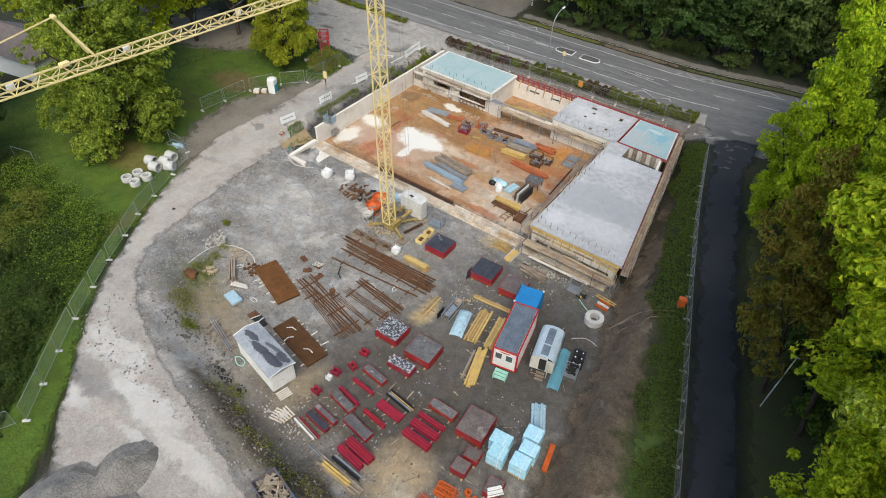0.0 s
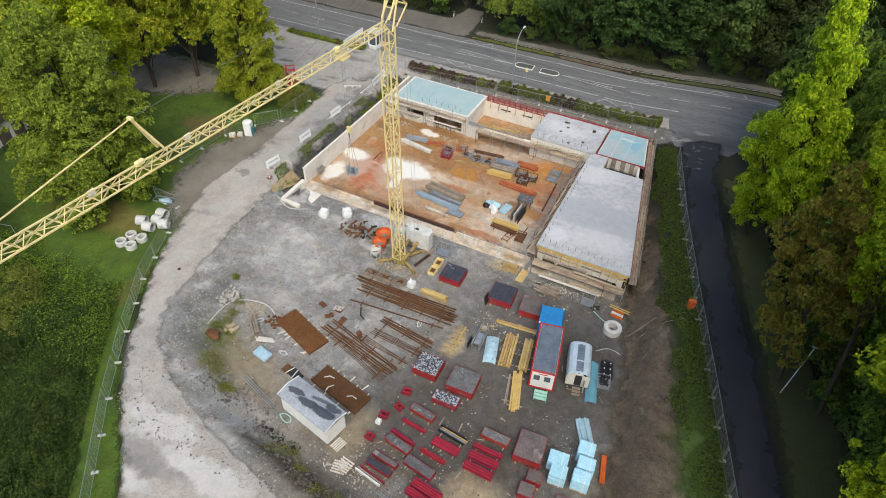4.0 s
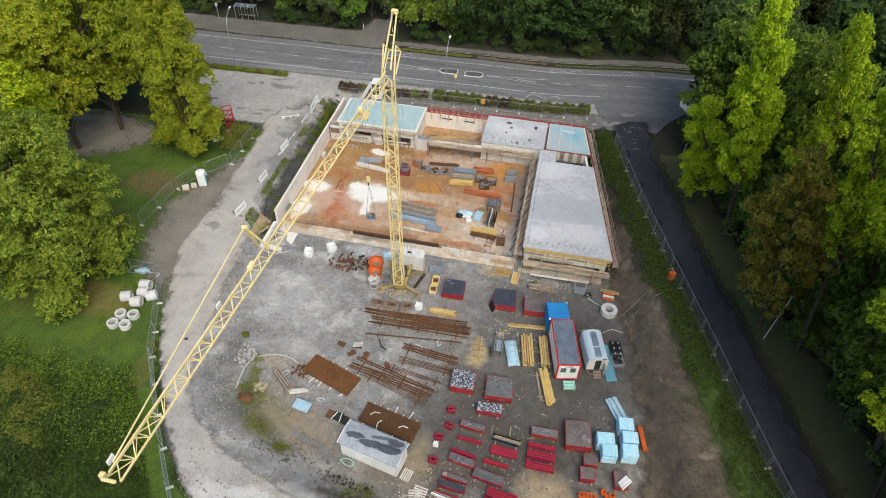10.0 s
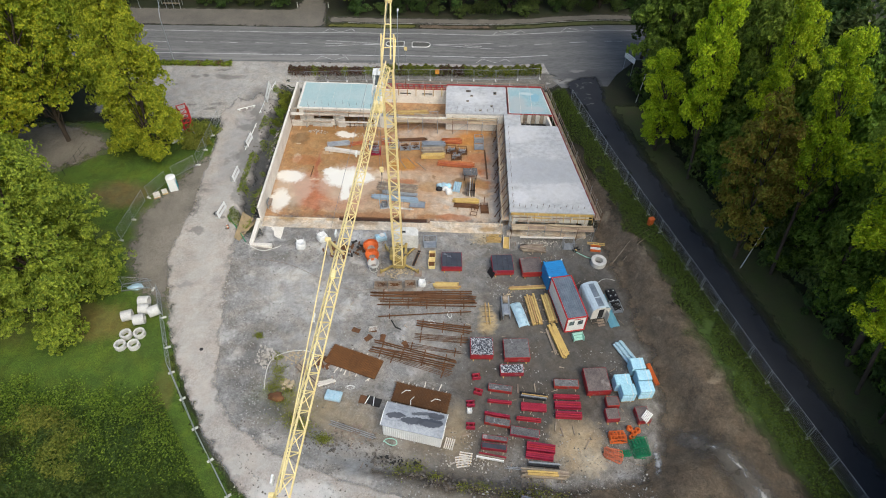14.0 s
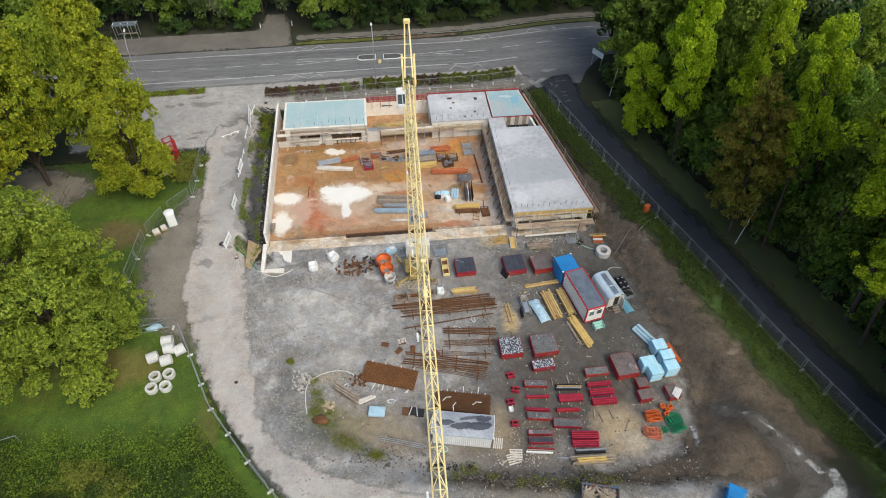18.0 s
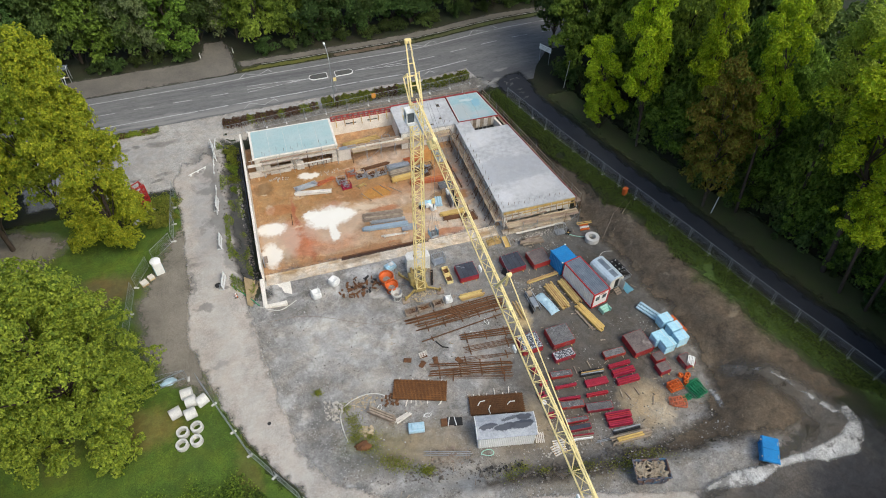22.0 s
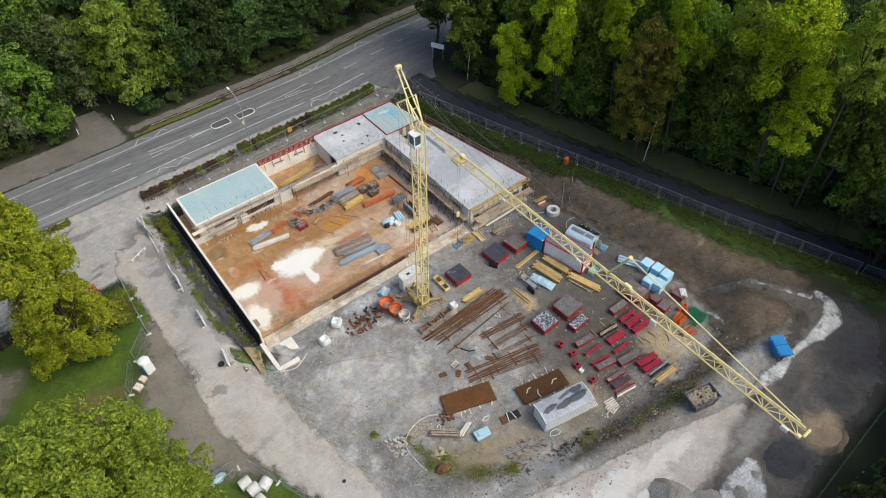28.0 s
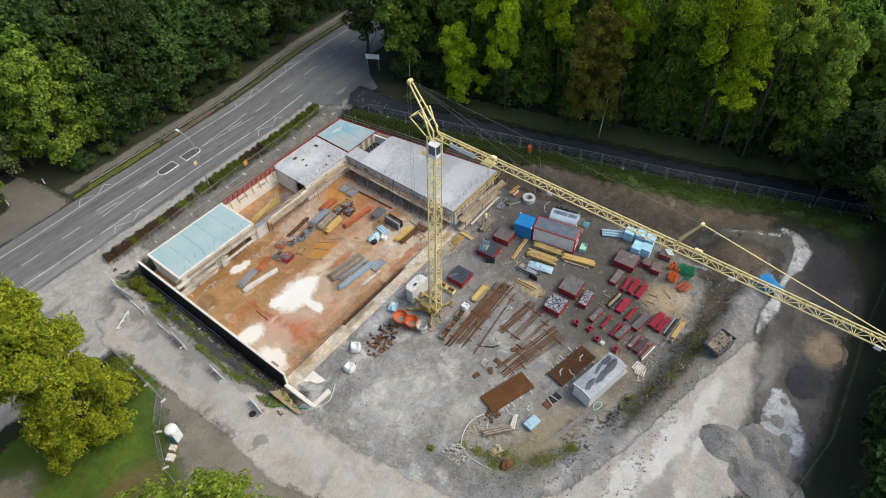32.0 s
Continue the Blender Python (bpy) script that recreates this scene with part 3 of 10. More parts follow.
blotches(M_FLOOR, [
    (6, 14, 7, 6, OCHRE, 0.7), (18, 12, 7, 4, (0.36, 0.20, 0.075), 0.7), (25, 17, 6, 2.5, (0.36, 0.20, 0.07), 0.7), (4.5, 6.5, 2.2, 3.5, (0.36, 0.13, 0.055), 0.75), (10, 4, 5, 2, (0.42, 0.265, 0.16), 0.7),
    (22, 8, 9, 5, (0.46, 0.36, 0.27), 0.7), (27, 3, 5, 4, (0.50, 0.44, 0.37), 0.75), (15, 2.5, 9, 1.6, (0.46, 0.33, 0.22), 0.6), (21.5, 18.6, 6.5, 1.6, (0.46, 0.38, 0.32), 0.7), (30.5, 11, 1.8, 8, (0.17, 0.15, 0.13), 0.7), (8, 19.0, 9, 0.9, (0.25, 0.135, 0.05), 0.75), (28, 18.0, 3.6, 1.6, (0.43, 0.20, 0.05), 0.85), (16, 12.6, 9, 2.2, (0.27, 0.14, 0.06), 0.6), (13, 1.0, 12, 0.7, (0.30, 0.16, 0.075), 0.7), (24, 11, 6, 1.4, (0.30, 0.16, 0.08), 0.6)] + stains + [
    (17.4, 11.4, 2.2, 1.4, (0.42, 0.19, 0.04), 0.85), (14, 9.2, 1.6, 1.0, CREAM, 0.8), (5.3, 9.0, 0.3, 5.2, (0.31, 0.10, 0.05), 0.7), (6.4, 4.2, 0.5, 3.6, (0.30, 0.08, 0.035), 0.6), (5.6, 5.0, 2.6, 3.4, (0.40, 0.15, 0.075), 0.8), (9.5, 3.4, 3.6, 1.6, (0.44, 0.25, 0.16), 0.7),]
    + [(_rng.uniform(0.5, 31.5), _rng.uniform(0.5, 19.5), _rng.uniform(0.15, 0.8), _rng.uniform(0.12, 0.6), _rng.choice((OCHRE, RUSTY, CREAM, CREAM, WET, WET, (0.50, 0.33, 0.20))), _rng.uniform(0.5, 0.85)) for _ in range(46)], 0.6, 0.22, 0.35)
blotches(M_FLOOR, [(30.6, 12, 1.5, 9, (0.25, 0.215, 0.185), 0.85), (30.2, 3, 1.9, 4.5, (0.34, 0.30, 0.26), 0.8), (29.6, 17.5, 1.6, 2.4, (0.24, 0.19, 0.15), 0.7)], 0.5, 0.5)
weathered(M_FLOOR, 0.22, (1.0, 0.90, 0.80))
blotches(M_FLOOR, [
    (2.6, 6.0, 2.8, 4.2, (0.56, 0.46, 0.36), 0.5), (10, 7.5, 5, 4, (0.54, 0.43, 0.33), 0.5), (15.0, 8.9, 2.2, 0.6, CREAM, 0.6), (9.6, 8.5, 3.3, 2.2, CHALK, 0.95), (11.6, 8.6, 2.0, 1.1, CHALK, 0.9), (9.9, 5.7, 0.8, 1.6, CHALK, 0.92), (7.4, 9.6, 1.2, 0.9, CHALK, 0.85), (1.8, 8.4, 2.2, 1.4, CHALK, 0.85), (1.2, 3.6, 1.3, 2.4, CHALK, 0.8), (8.3, 18.2, 1.7, 0.9, CHALK, 0.85)], 0.9, 0.26, 0.34)
_rng = random.Random(12)
blotches(M_GRASS, [(_rng.uniform(-32, -4), _rng.uniform(-46, 14), _rng.uniform(1.0, 4.5), _rng.uniform(1.0, 4.0), _rng.choice(((0.035, 0.055, 0.012), (0.10, 0.10, 0.035), (0.11, 0.165, 0.018), (0.05, 0.075, 0.014), (0.12, 0.105, 0.05))), _rng.uniform(0.2, 0.4)) for _ in range(26)] + [ (-14.5, -18.5, 5, 3.0, (0.14, 0.12, 0.035), 0.75), (-19, 2, 5, 3, (0.13, 0.095, 0.045), 0.7), (-4.5, -28, 1.6, 6, (0.12, 0.115, 0.03), 0.6)], 0.5, 0.4)
_rng = random.Random(8)
M_STRIP = mat("muddy_concrete", (0.58, 0.52, 0.44), (0.44, 0.38, 0.31), scale=0.7, fine=8, bump=0.15)
blotches(M_STRIP, [(_rng.uniform(-1, 42), _rng.uniform(-2.2, 0.2), _rng.uniform(0.6, 2.6), _rng.uniform(0.2, 0.6), _rng.choice(((0.30, 0.20, 0.09), (0.22, 0.17, 0.12), (0.66, 0.60, 0.50), (0.33, 0.30, 0.27))), _rng.uniform(0.5, 0.85)) for _ in range(26)], 0.7, 0.2)
blotches(M_SLAB, [(36, 7.2, 6, 2.8, (0.355, 0.365, 0.395), 0.85), (38, 3.5, 3.4, 2.4, (0.55, 0.55, 0.56), 0.6), (35, 16, 3, 2.4, (0.57, 0.57, 0.58), 0.6), (33.5, 2.2, 1.6, 1.6, (0.62, 0.62, 0.64), 0.6), (27, 24, 3.5, 2, (0.6, 0.6, 0.6), 0.6)], 0.5, 0.35)
blotches(M_SLAB, [(36.5, 7.6, 7, 2.6, (0.37, 0.378, 0.40), 0.7), (39.5, 3.6, 1.8, 1.6, (0.53, 0.53, 0.54), 0.6), (33.6, 15.5, 1.6, 2.0, (0.54, 0.54, 0.55), 0.6)], 0.5, 0.12, 0.15)
blotches(M_FORE, [(-16, 27, 8, 5, (0.30, 0.29, 0.28), 0.6), (-6, 24, 2, 3.5, (0.12, 0.115, 0.11), 0.7), (18, 29.0, 22, 1.0, (0.12, 0.112, 0.10), 0.8), (41, 31, 3, 2.4, (0.42, 0.42, 0.41), 0.5), (-12, 30, 3, 0.8, (0.13, 0.125, 0.12), 0.6), (-8, 22, 1.6, 1.0, (0.13, 0.125, 0.12), 0.6)] + [(_rng.uniform(-30, -3), _rng.uniform(19, 35), _rng.uniform(0.3, 1.6), _rng.uniform(0.2, 0.8), (0.10, 0.095, 0.09), _rng.uniform(0.5, 0.8)) for _ in range(16)], 0.5, 0.35)

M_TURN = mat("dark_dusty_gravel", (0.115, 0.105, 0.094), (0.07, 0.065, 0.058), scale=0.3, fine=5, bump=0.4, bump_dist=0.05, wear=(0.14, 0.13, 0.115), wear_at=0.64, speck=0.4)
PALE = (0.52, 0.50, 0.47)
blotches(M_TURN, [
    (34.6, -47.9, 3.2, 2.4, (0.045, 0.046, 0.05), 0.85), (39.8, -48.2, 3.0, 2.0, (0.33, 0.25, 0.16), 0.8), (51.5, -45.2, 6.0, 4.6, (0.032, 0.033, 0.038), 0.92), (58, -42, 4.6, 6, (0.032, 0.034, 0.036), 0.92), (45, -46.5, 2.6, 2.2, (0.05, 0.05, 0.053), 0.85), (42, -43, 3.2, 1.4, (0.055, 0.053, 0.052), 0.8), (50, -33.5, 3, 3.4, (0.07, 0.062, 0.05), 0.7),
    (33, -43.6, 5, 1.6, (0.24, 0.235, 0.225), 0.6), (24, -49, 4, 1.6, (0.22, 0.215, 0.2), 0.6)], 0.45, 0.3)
M_DRIED = mat("dried_pale_mud", (0.52, 0.51, 0.495), (0.30, 0.295, 0.285), scale=0.8, fine=5, bump=0.2, wear=(0.17, 0.165, 0.158), wear_at=0.54, speck=0.5)
for m, amount, tint in ((M_GRAVEL, 0.24, (1.0, 0.95, 0.89)), (M_TRACK, 0.10, (1.0, 0.96, 0.93)), (M_FORE, 0.17, (1.0, 0.96, 0.92)), (M_TURN, 0.24, (1.0, 0.95, 0.9)), (M_STRIP, 0.26, (1.0, 0.90, 0.78)), (M_SOIL, 0.22, (1.0, 0.95, 0.9)), (M_SLAB, 0.07, (1.0, 0.99, 0.97)), (M_GRASS, 0.22, (1.12, 0.98, 0.9)), (M_DRIED, 0.22, (0.96, 0.98, 1.0))):
    weathered(m, amount, tint)
for m in (M_PATH, M_OLIVE, M_GRAVEL, M_TRACK, M_FORE, M_GRASS, M_LAWNSOIL, M_SHADEGRASS, M_BANK, M_DRIED):
    ragged(m)
M_MUD = mat("wet_dark_mud", (0.085, 0.082, 0.076), (0.05, 0.05, 0.048), scale=0.6, fine=5, bump=0.4, bump_dist=0.05, rough=0.6, speck=0.4)
for m in (M_TURN, M_SOIL, M_MUD):
    ragged(m, 0.45)
ground = make_ground()
XS = range(-120, 131, 10)
patch("road", [(x, road_y(x) - 5.7) for x in XS] + [(x, road_y(x) + 5.6) for x in reversed(XS)], M_ASPH,
      "grey asphalt main road with worn white markings", 0.16, category="road")
WX, EX = [x for x in XS if x < -9] + [-6], [1] + [x for x in XS if x > 1]
patch("pavement", [(x, road_y(x) + 7.2) for x in EX] + [(x, road_y(x) + 9.8) for x in reversed(EX)], M_PATH,
      "grey footpath beyond the grass verge", 0.14, fade=0.8, category="pavement", wobble=0.25)
patch("pavement", [(x, road_y(x) + 5.5) for x in WX] + [(1.2, road_y(0) + 5.5), (1.0, road_y(0) + 12), (-0.5, road_y(0) + 18), (-4.5, road_y(0) + 18), (-5.6, road_y(-5) + 12.4)] + [(x, road_y(x) + 12.2) for x in reversed(WX[:-1])], M_PATH,
      "wide sandy footpath along the far side of the road", 0.15, fade=0.8, category="pavement", wobble=0.25)
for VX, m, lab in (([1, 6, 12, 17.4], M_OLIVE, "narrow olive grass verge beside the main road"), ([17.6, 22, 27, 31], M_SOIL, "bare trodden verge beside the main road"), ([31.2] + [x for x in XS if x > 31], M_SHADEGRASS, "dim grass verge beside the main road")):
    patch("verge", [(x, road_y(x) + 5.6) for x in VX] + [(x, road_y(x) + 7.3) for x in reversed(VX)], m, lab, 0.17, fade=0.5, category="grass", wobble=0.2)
YS = [24, 18, 10, 0, -10, -20, -30, -40, -50, -62, -80]
patch("side_road", [(41.5, 30.2)] + [(side_x(y) - 3.1, y) for y in YS] + [(side_x(y) + 1.7, y) for y in reversed(YS)] + [(48.2, 28), (47.6, 31.8), (44.4, 31.6)], ragged(M_SHADEASPH, 0.8),
      "narrow side road of dark asphalt, tree shade in its colour", 0.17, fade=0.9, category="road", wobble=0.3)
patch("junction", [(38.8, 37.4), (40.2, 31), (41.5, 28.6), (48.6, 28.6), (50.5, 32), (55.5, 37.8)], M_ASPH, "grey asphalt mouth of the side road", 0.15, category="road")
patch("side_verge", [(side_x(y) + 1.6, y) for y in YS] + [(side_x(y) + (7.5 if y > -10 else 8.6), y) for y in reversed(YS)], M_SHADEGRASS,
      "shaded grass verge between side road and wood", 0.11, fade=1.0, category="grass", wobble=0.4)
patch("forecourt", [(-34, 36.5), (-30, 19), (-11, 18), (-2.6, 22), (-2.6, 28.5), (8, 29.5), (38, 29.8), (43, 28.6), (42, 37), (-3, 35.6)], M_FORE,
      "worn grey asphalt forecourt beside the building shell", 0.11, fade=1.2, category="pavement", wobble=0.3)
patch("yard", [(-5.2, -5.2), (-1, -3), (-0.4, 1), (42.6, 1), (43.5, 3), (45.8, -2), (47.5, -8), (50, -18), (53, -26), (57, -37), (50, -39.4), (44, -41.8), (37, -42.8), (29, -42.4), (20, -41), (10.5, -38.8), (2.8, -35), (-1.6, -27.6), (-3.8, -18.8), (-6, -8)], M_GRAVEL,
      "grey gravel yard with brown soil along its bank", 0.10, fade=2.0, category="ground", wobble=0.5)
patch("track", [(-6.0, 26.5), (-7.4, 23.5), (-9.2, 24.6), (-10.6, 20), (-9.6, 10), (-9.2, 0), (-9.8, -8.2), (-6.6, -18.5), (-3.2, -25.2), (1.0, -31.0), (4.2, -34.8), (7.7, -38.5), (11.2, -41.7), (15.5, -45.5), (20, -49), (30, -46), (36, -43.4), (37, -41), (29, -38.8), (24.4, -37.6), (18.9, -36.2), (14.0, -35.0), (8.6, -33.0), (4.2, -30.2), (1.0, -25.7), (0.0, -20), (-1.8, -8), (-2.4, -3), (-2.5, 25), (-4.2, 24.2)], M_TRACK,
      "pale worn concrete access track with tyre marks", 0.20, fade=0.5, category="road", wobble=0.35)
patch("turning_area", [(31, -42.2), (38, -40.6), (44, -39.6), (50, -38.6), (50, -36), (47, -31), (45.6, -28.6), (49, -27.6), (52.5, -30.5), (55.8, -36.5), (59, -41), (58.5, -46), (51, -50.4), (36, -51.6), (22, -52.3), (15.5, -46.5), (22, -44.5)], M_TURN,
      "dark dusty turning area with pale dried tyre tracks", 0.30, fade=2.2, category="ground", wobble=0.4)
patch("soil_bank", [(41.2, 23), (43.8, 12), (46.4, 3), (48.6, -4), (51.2, -11), (53.8, -21), (56, -30), (58, -37), (50, -38.9), (43, -38.2), (36, -37.4), (30, -37.4), (24, -36.6), (17, -35.0), (17.5, -33.4), (23, -33.6), (29, -34.6), (37, -34), (42, -33.5), (45, -30), (46, -24), (45.2, -17), (44, -8), (42.8, -2), (42.0, 3), (41.2, 12), (40.2, 23)], M_SOIL,
      "brown trodden soil along the foot of the bank", 0.22, fade=1.7, category="ground", wobble=0.9)
patch("lawn", [(-40, 17), (-9.6, 18), (-8.6, 10), (-8.0, 0), (-8.4, -8.2), (-5.4, -19), (-1.8, -27.0), (2.6, -32.9), (7.6, -37.6), (15, -45), (26, -60), (-40, -60)], M_GRASS,
      "mown green lawn beside the track", 0.12, fade=1.0, category="grass", wobble=0.4)
patch("bare_strip", [(-15.6, -9), (-16.2, -2), (-14.2, 4), (-10.8, 11.5), (-7.4, 10), (-6.8, 0), (-7.0, -8), (-6.4, -14), (-5.0, -19.5), (-9.0, -17), (-12.8, -13)], M_LAWNSOIL,
      "strip of bare earth along the track", 0.17, fade=2.4, category="ground", wobble=0.6)
patch("playground", [(-44, 17), (-30, 17), (-22, 12), (-26, 7), (-36, 2), (-46, 4)], M_LAWNSOIL,
      "bare brown earth under the old trees", 0.16, fade=2.5, category="ground", wobble=1.0)
patch("green_bank", [(39.5, 29.5), (41.4, 27.4)] + [(side_x(y) - 3.2, y) for y in YS[:9]] + [(58.5, -48), (57.5, -38), (55.2, -33), (52.8, -28), (50.6, -20), (49.0, -11.5), (47.3, -3), (45.5, 3.5), (43.4, 12), (41.0, 22), (39.6, 28)], M_BANK,
      "overgrown green bank beside the side road", 0.28, fade=2.6, category="grass", wobble=1.0)


def ribbon(pts, widths, label, lift):
    """A strip of dried mud along a line, as wide as told at each point."""
    P = [Vector((x, y, 0)) for x, y in pts]
    a, b = [], []
    for i, p in enumerate(P):
        d = (P[min(i + 1, len(P) - 1)] - P[max(i - 1, 0)]).normalized()
        s = Vector((-d.y, d.x, 0)) * widths[i] / 2
        a.append((p + s).xy)
        b.append((p - s).xy)
    return patch("dried_track", [tuple(v) for v in a + b[::-1]], M_DRIED, label, lift, category="tyre track", wobble=0.35, fade=0.45)


ribbon([(46.6, -28.2), (48.4, -29.2), (49.8, -30.8), (52.0, -33.8), (53.4, -36.6), (54.6, -38.4)], [0.4, 0.45, 0.5, 0.6, 0.9, 1.2], "thin pale line of dried mud curving over the turning area", 0.36)
ribbon([(55.4, -37.4), (55.4, -39.8), (53.6, -41.4), (50.5, -41.6), (47.2, -41.1), (44.0, -41.3), (42.0, -41.4), (39.5, -41.2), (37.0, -41.4)], [1.0, 2.0, 2.6, 1.8, 1.1, 1.2, 2.0, 1.5, 0.4], "broad pale strip of dried mud on the turning area", 0.37)
ribbon([(45.2, -29.6), (45.2, -31.6), (44.6, -33.8)], [0.5, 0.9, 0.6], "short pale strip of dried mud by the barriers", 0.36)
ribbon([(31.8, -45.4), (29.6, -46.6), (27.2, -47.4), (25.4, -48.8), (24.8, -50.2)], [1.2, 3.4, 5.0, 4.0, 1.2], "pale dried mud round small gravel heaps", 0.36)
M_EDGEMUD = ragged(mat("trampled_grey_mud", (0.20, 0.187, 0.168), (0.11, 0.102, 0.092), scale=0.7, fine=4, bump=0.5, bump_dist=0.05, wear=(0.30, 0.285, 0.26), wear_at=0.62, speck=0.8))
patch("muddy_strip", [(3, 28.2), (14, 28.6), (38.2, 29.2), (40.8, 28.4), (42.6, 30.6), (39.5, 33.4), (26, 32.6), (13, 32.2), (1, 31.6)], M_EDGEMUD, "trampled grey mud between building and hedge", 0.15, fade=1.0, category="mud", wobble=0.4)
patch("trench_mud", [(-3.4, -1.5), (-0.75, -2.0), (-0.75, 28.2), (-3.0, 28.6), (-3.8, 20), (-3.4, 12), (-3.9, 5)], M_MUD, "dark wet mud in the trench beside the retaining wall", 0.24, fade=1.0, category="mud", wobble=0.5)

M_MARK = mat("worn_road_paint", (0.46, 0.46, 0.45), (0.30, 0.30, 0.295), scale=0.8, fine=5, bump=0.05, wear=(0.15, 0.15, 0.15), wear_at=0.56)


M_ISLAND = mat("dark_island_gravel", (0.06, 0.06, 0.058), (0.11, 0.11, 0.10), scale=6, rough=0.95, bump=0.3)


def stripes():
    """Road markings, each its own strip on the asphalt."""
    def strip(name, pts, w, label):
        g = Geo()
        for (x, y), (x2, y2) in zip(pts, pts[1:]):
            n = max(1, int(math.hypot(x2 - x, y2 - y) / 1.0))
            d = Vector((x2 - x, y2 - y, 0)).normalized()
            s = Vector((-d.y, d.x, 0)) * w / 2
            for k in range(n):
                a = Vector((x + (x2 - x) * k / n, y + (y2 - y) * k / n, 0))
                b = Vector((x + (x2 - x) * (k + 1) / n, y + (y2 - y) * (k + 1) / n, 0))
                q = []
                for p in (a - s, b - s, b + s, a + s):
                    q.append((p.x, p.y, land(p.x, p.y) + 0.20))
                g.add(q, [(0, 1, 2, 3)])
        return solid(name, g, M_MARK, label, "road marking", kind="structure")
    xs = list(range(-70, 90, 5))
    strip("edge_line_near", [(x, road_y(x) - 3.5) for x in xs if x < 41], 0.22, "white edge line of the main road")
    strip("edge_line_far", [(x, road_y(x) + 3.8) for x in xs], 0.18, "white edge line of the main road")
    strip("kerb_line", [(x, road_y(x) + 7.35) for x in xs if x > 1], 0.10, "pale kerb stones behind the verge")
    for i, x in enumerate(range(-70, 86, 6)):
        if not 8 < x < 24:
            strip("lane_dash", [(x, road_y(x) + 0.15), (x + 3, road_y(x) + 0.15)], 0.16, "short white dash in the road's middle")
    for s in (-1, 1):
        strip("taper_line", [(12.4, road_y(12) + 0.2), (2, road_y(2) + 0.2 + s * 0.9)], 0.14, "tapering white line before the traffic island")
        strip("taper_line", [(20.5, road_y(20) + 0.2), (31, road_y(31) + 0.2 + s * 0.9)], 0.14, "tapering white line before the traffic island")
    for x0, y0 in ((1.0, -1), (28, -1), (1.0, 1), (31, 1), (43, 1)):
        b = -5.2 if y0 < 0 else 3.9
        strip("zigzag", [(x0, road_y(x0) + b), (x0 + 1.0, road_y(x0) + b + 1.3), (x0 + 3.2, road_y(x0) + b + 0.2), (x0 + 5.0, road_y(x0) + b + 1.4), (x0 + 5.6, road_y(x0) + b + 0.5)], 0.13, "white zigzag no-parking marking by the kerb")
    for x0, x1, flip in ((12.4, 15.6, 1), (16.9, 20.1, -1)):
        th = thing("traffic_island", (x0 + x1) / 2, road_y(16) + 0.2, land(16, 41) + 0.17, 1.7, "low traffic island with white painted rim", "traffic island", "pair of traffic islands")
        hw, r = (x1 - x0) / 2, 0.85
        out = []
        for k in range(9):
            a = math.pi / 2 + math.pi * k / 8
            out.append((-hw + r + r * math.cos(a), r * math.sin(a)))
        out += [(hw, -r), (hw, r)]
        if flip < 0:
            out = [(-a, b) for a, b in out][::-1]
        def ring(sc, z):
            return [(a * (1 - sc / hw), b * (1 - sc / r), z) for a, b in out]
        n = len(out)
        g = Geo()
        g.add(ring(0, 0) + ring(0, 0.12) + ring(0.09, 0.13), [(i, (i + 1) % n, n + (i + 1) % n, n + i) for i in range(n)] + [(n + i, n + (i + 1) % n, 2 * n + (i + 1) % n, 2 * n + i) for i in range(n)])
        part("kerb", g, M_WHITE, th, "white painted kerb")
        part("paving", Geo().add(ring(0.13, 0.11), [tuple(range(n))]), M_ISLAND, th, "dark gravel infill")


stripes()

# ---- building shell ----
ROOF = 3.1
M_REDWOOD = mat("red_form_board", (0.34, 0.05, 0.05), (0.24, 0.04, 0.04), rough=0.7, scale=1.5, fine=14, bump=0.15)
M_YELLOWFORM = mat("yellow_form_board", (0.60, 0.42, 0.13), (0.48, 0.32, 0.12), rough=0.65, scale=1.5, fine=14, bump=0.12)
M_PLANK = mat("scaffold_plank", (0.40, 0.31, 0.22), (0.28, 0.21, 0.15), rough=0.85, scale=1.2, fine=14, bump=0.2, rand=0.2)
# Near-black, for dark pieces and for the shade inside openings.
M_DARK = mat("dark_recess", (0.02, 0.02, 0.022), (0.035, 0.033, 0.03), rough=0.9)
M_CMU = mat("pale_block", (0.66, 0.62, 0.56), (0.55, 0.51, 0.46), scale=1.2, fine=9, bump=0.15, rand=0.06)

solid("floor", Geo().box((16.2, 13.4, -0.25), (32.9, 27.2, 0.5)), M_FLOOR, "rust-stained wet concrete floor slab with pale puddle marks", "floor", kind="structure")
solid("floor_east", Geo().add([(32.65, -0.6, -0.02), (42.2, -0.6, -0.02), (37.4, 27, -0.02), (32.65, 27, -0.02)], [(0, 1, 2, 3)]), M_CONC, "bare concrete floor under the roof slab", "floor", kind="structure")


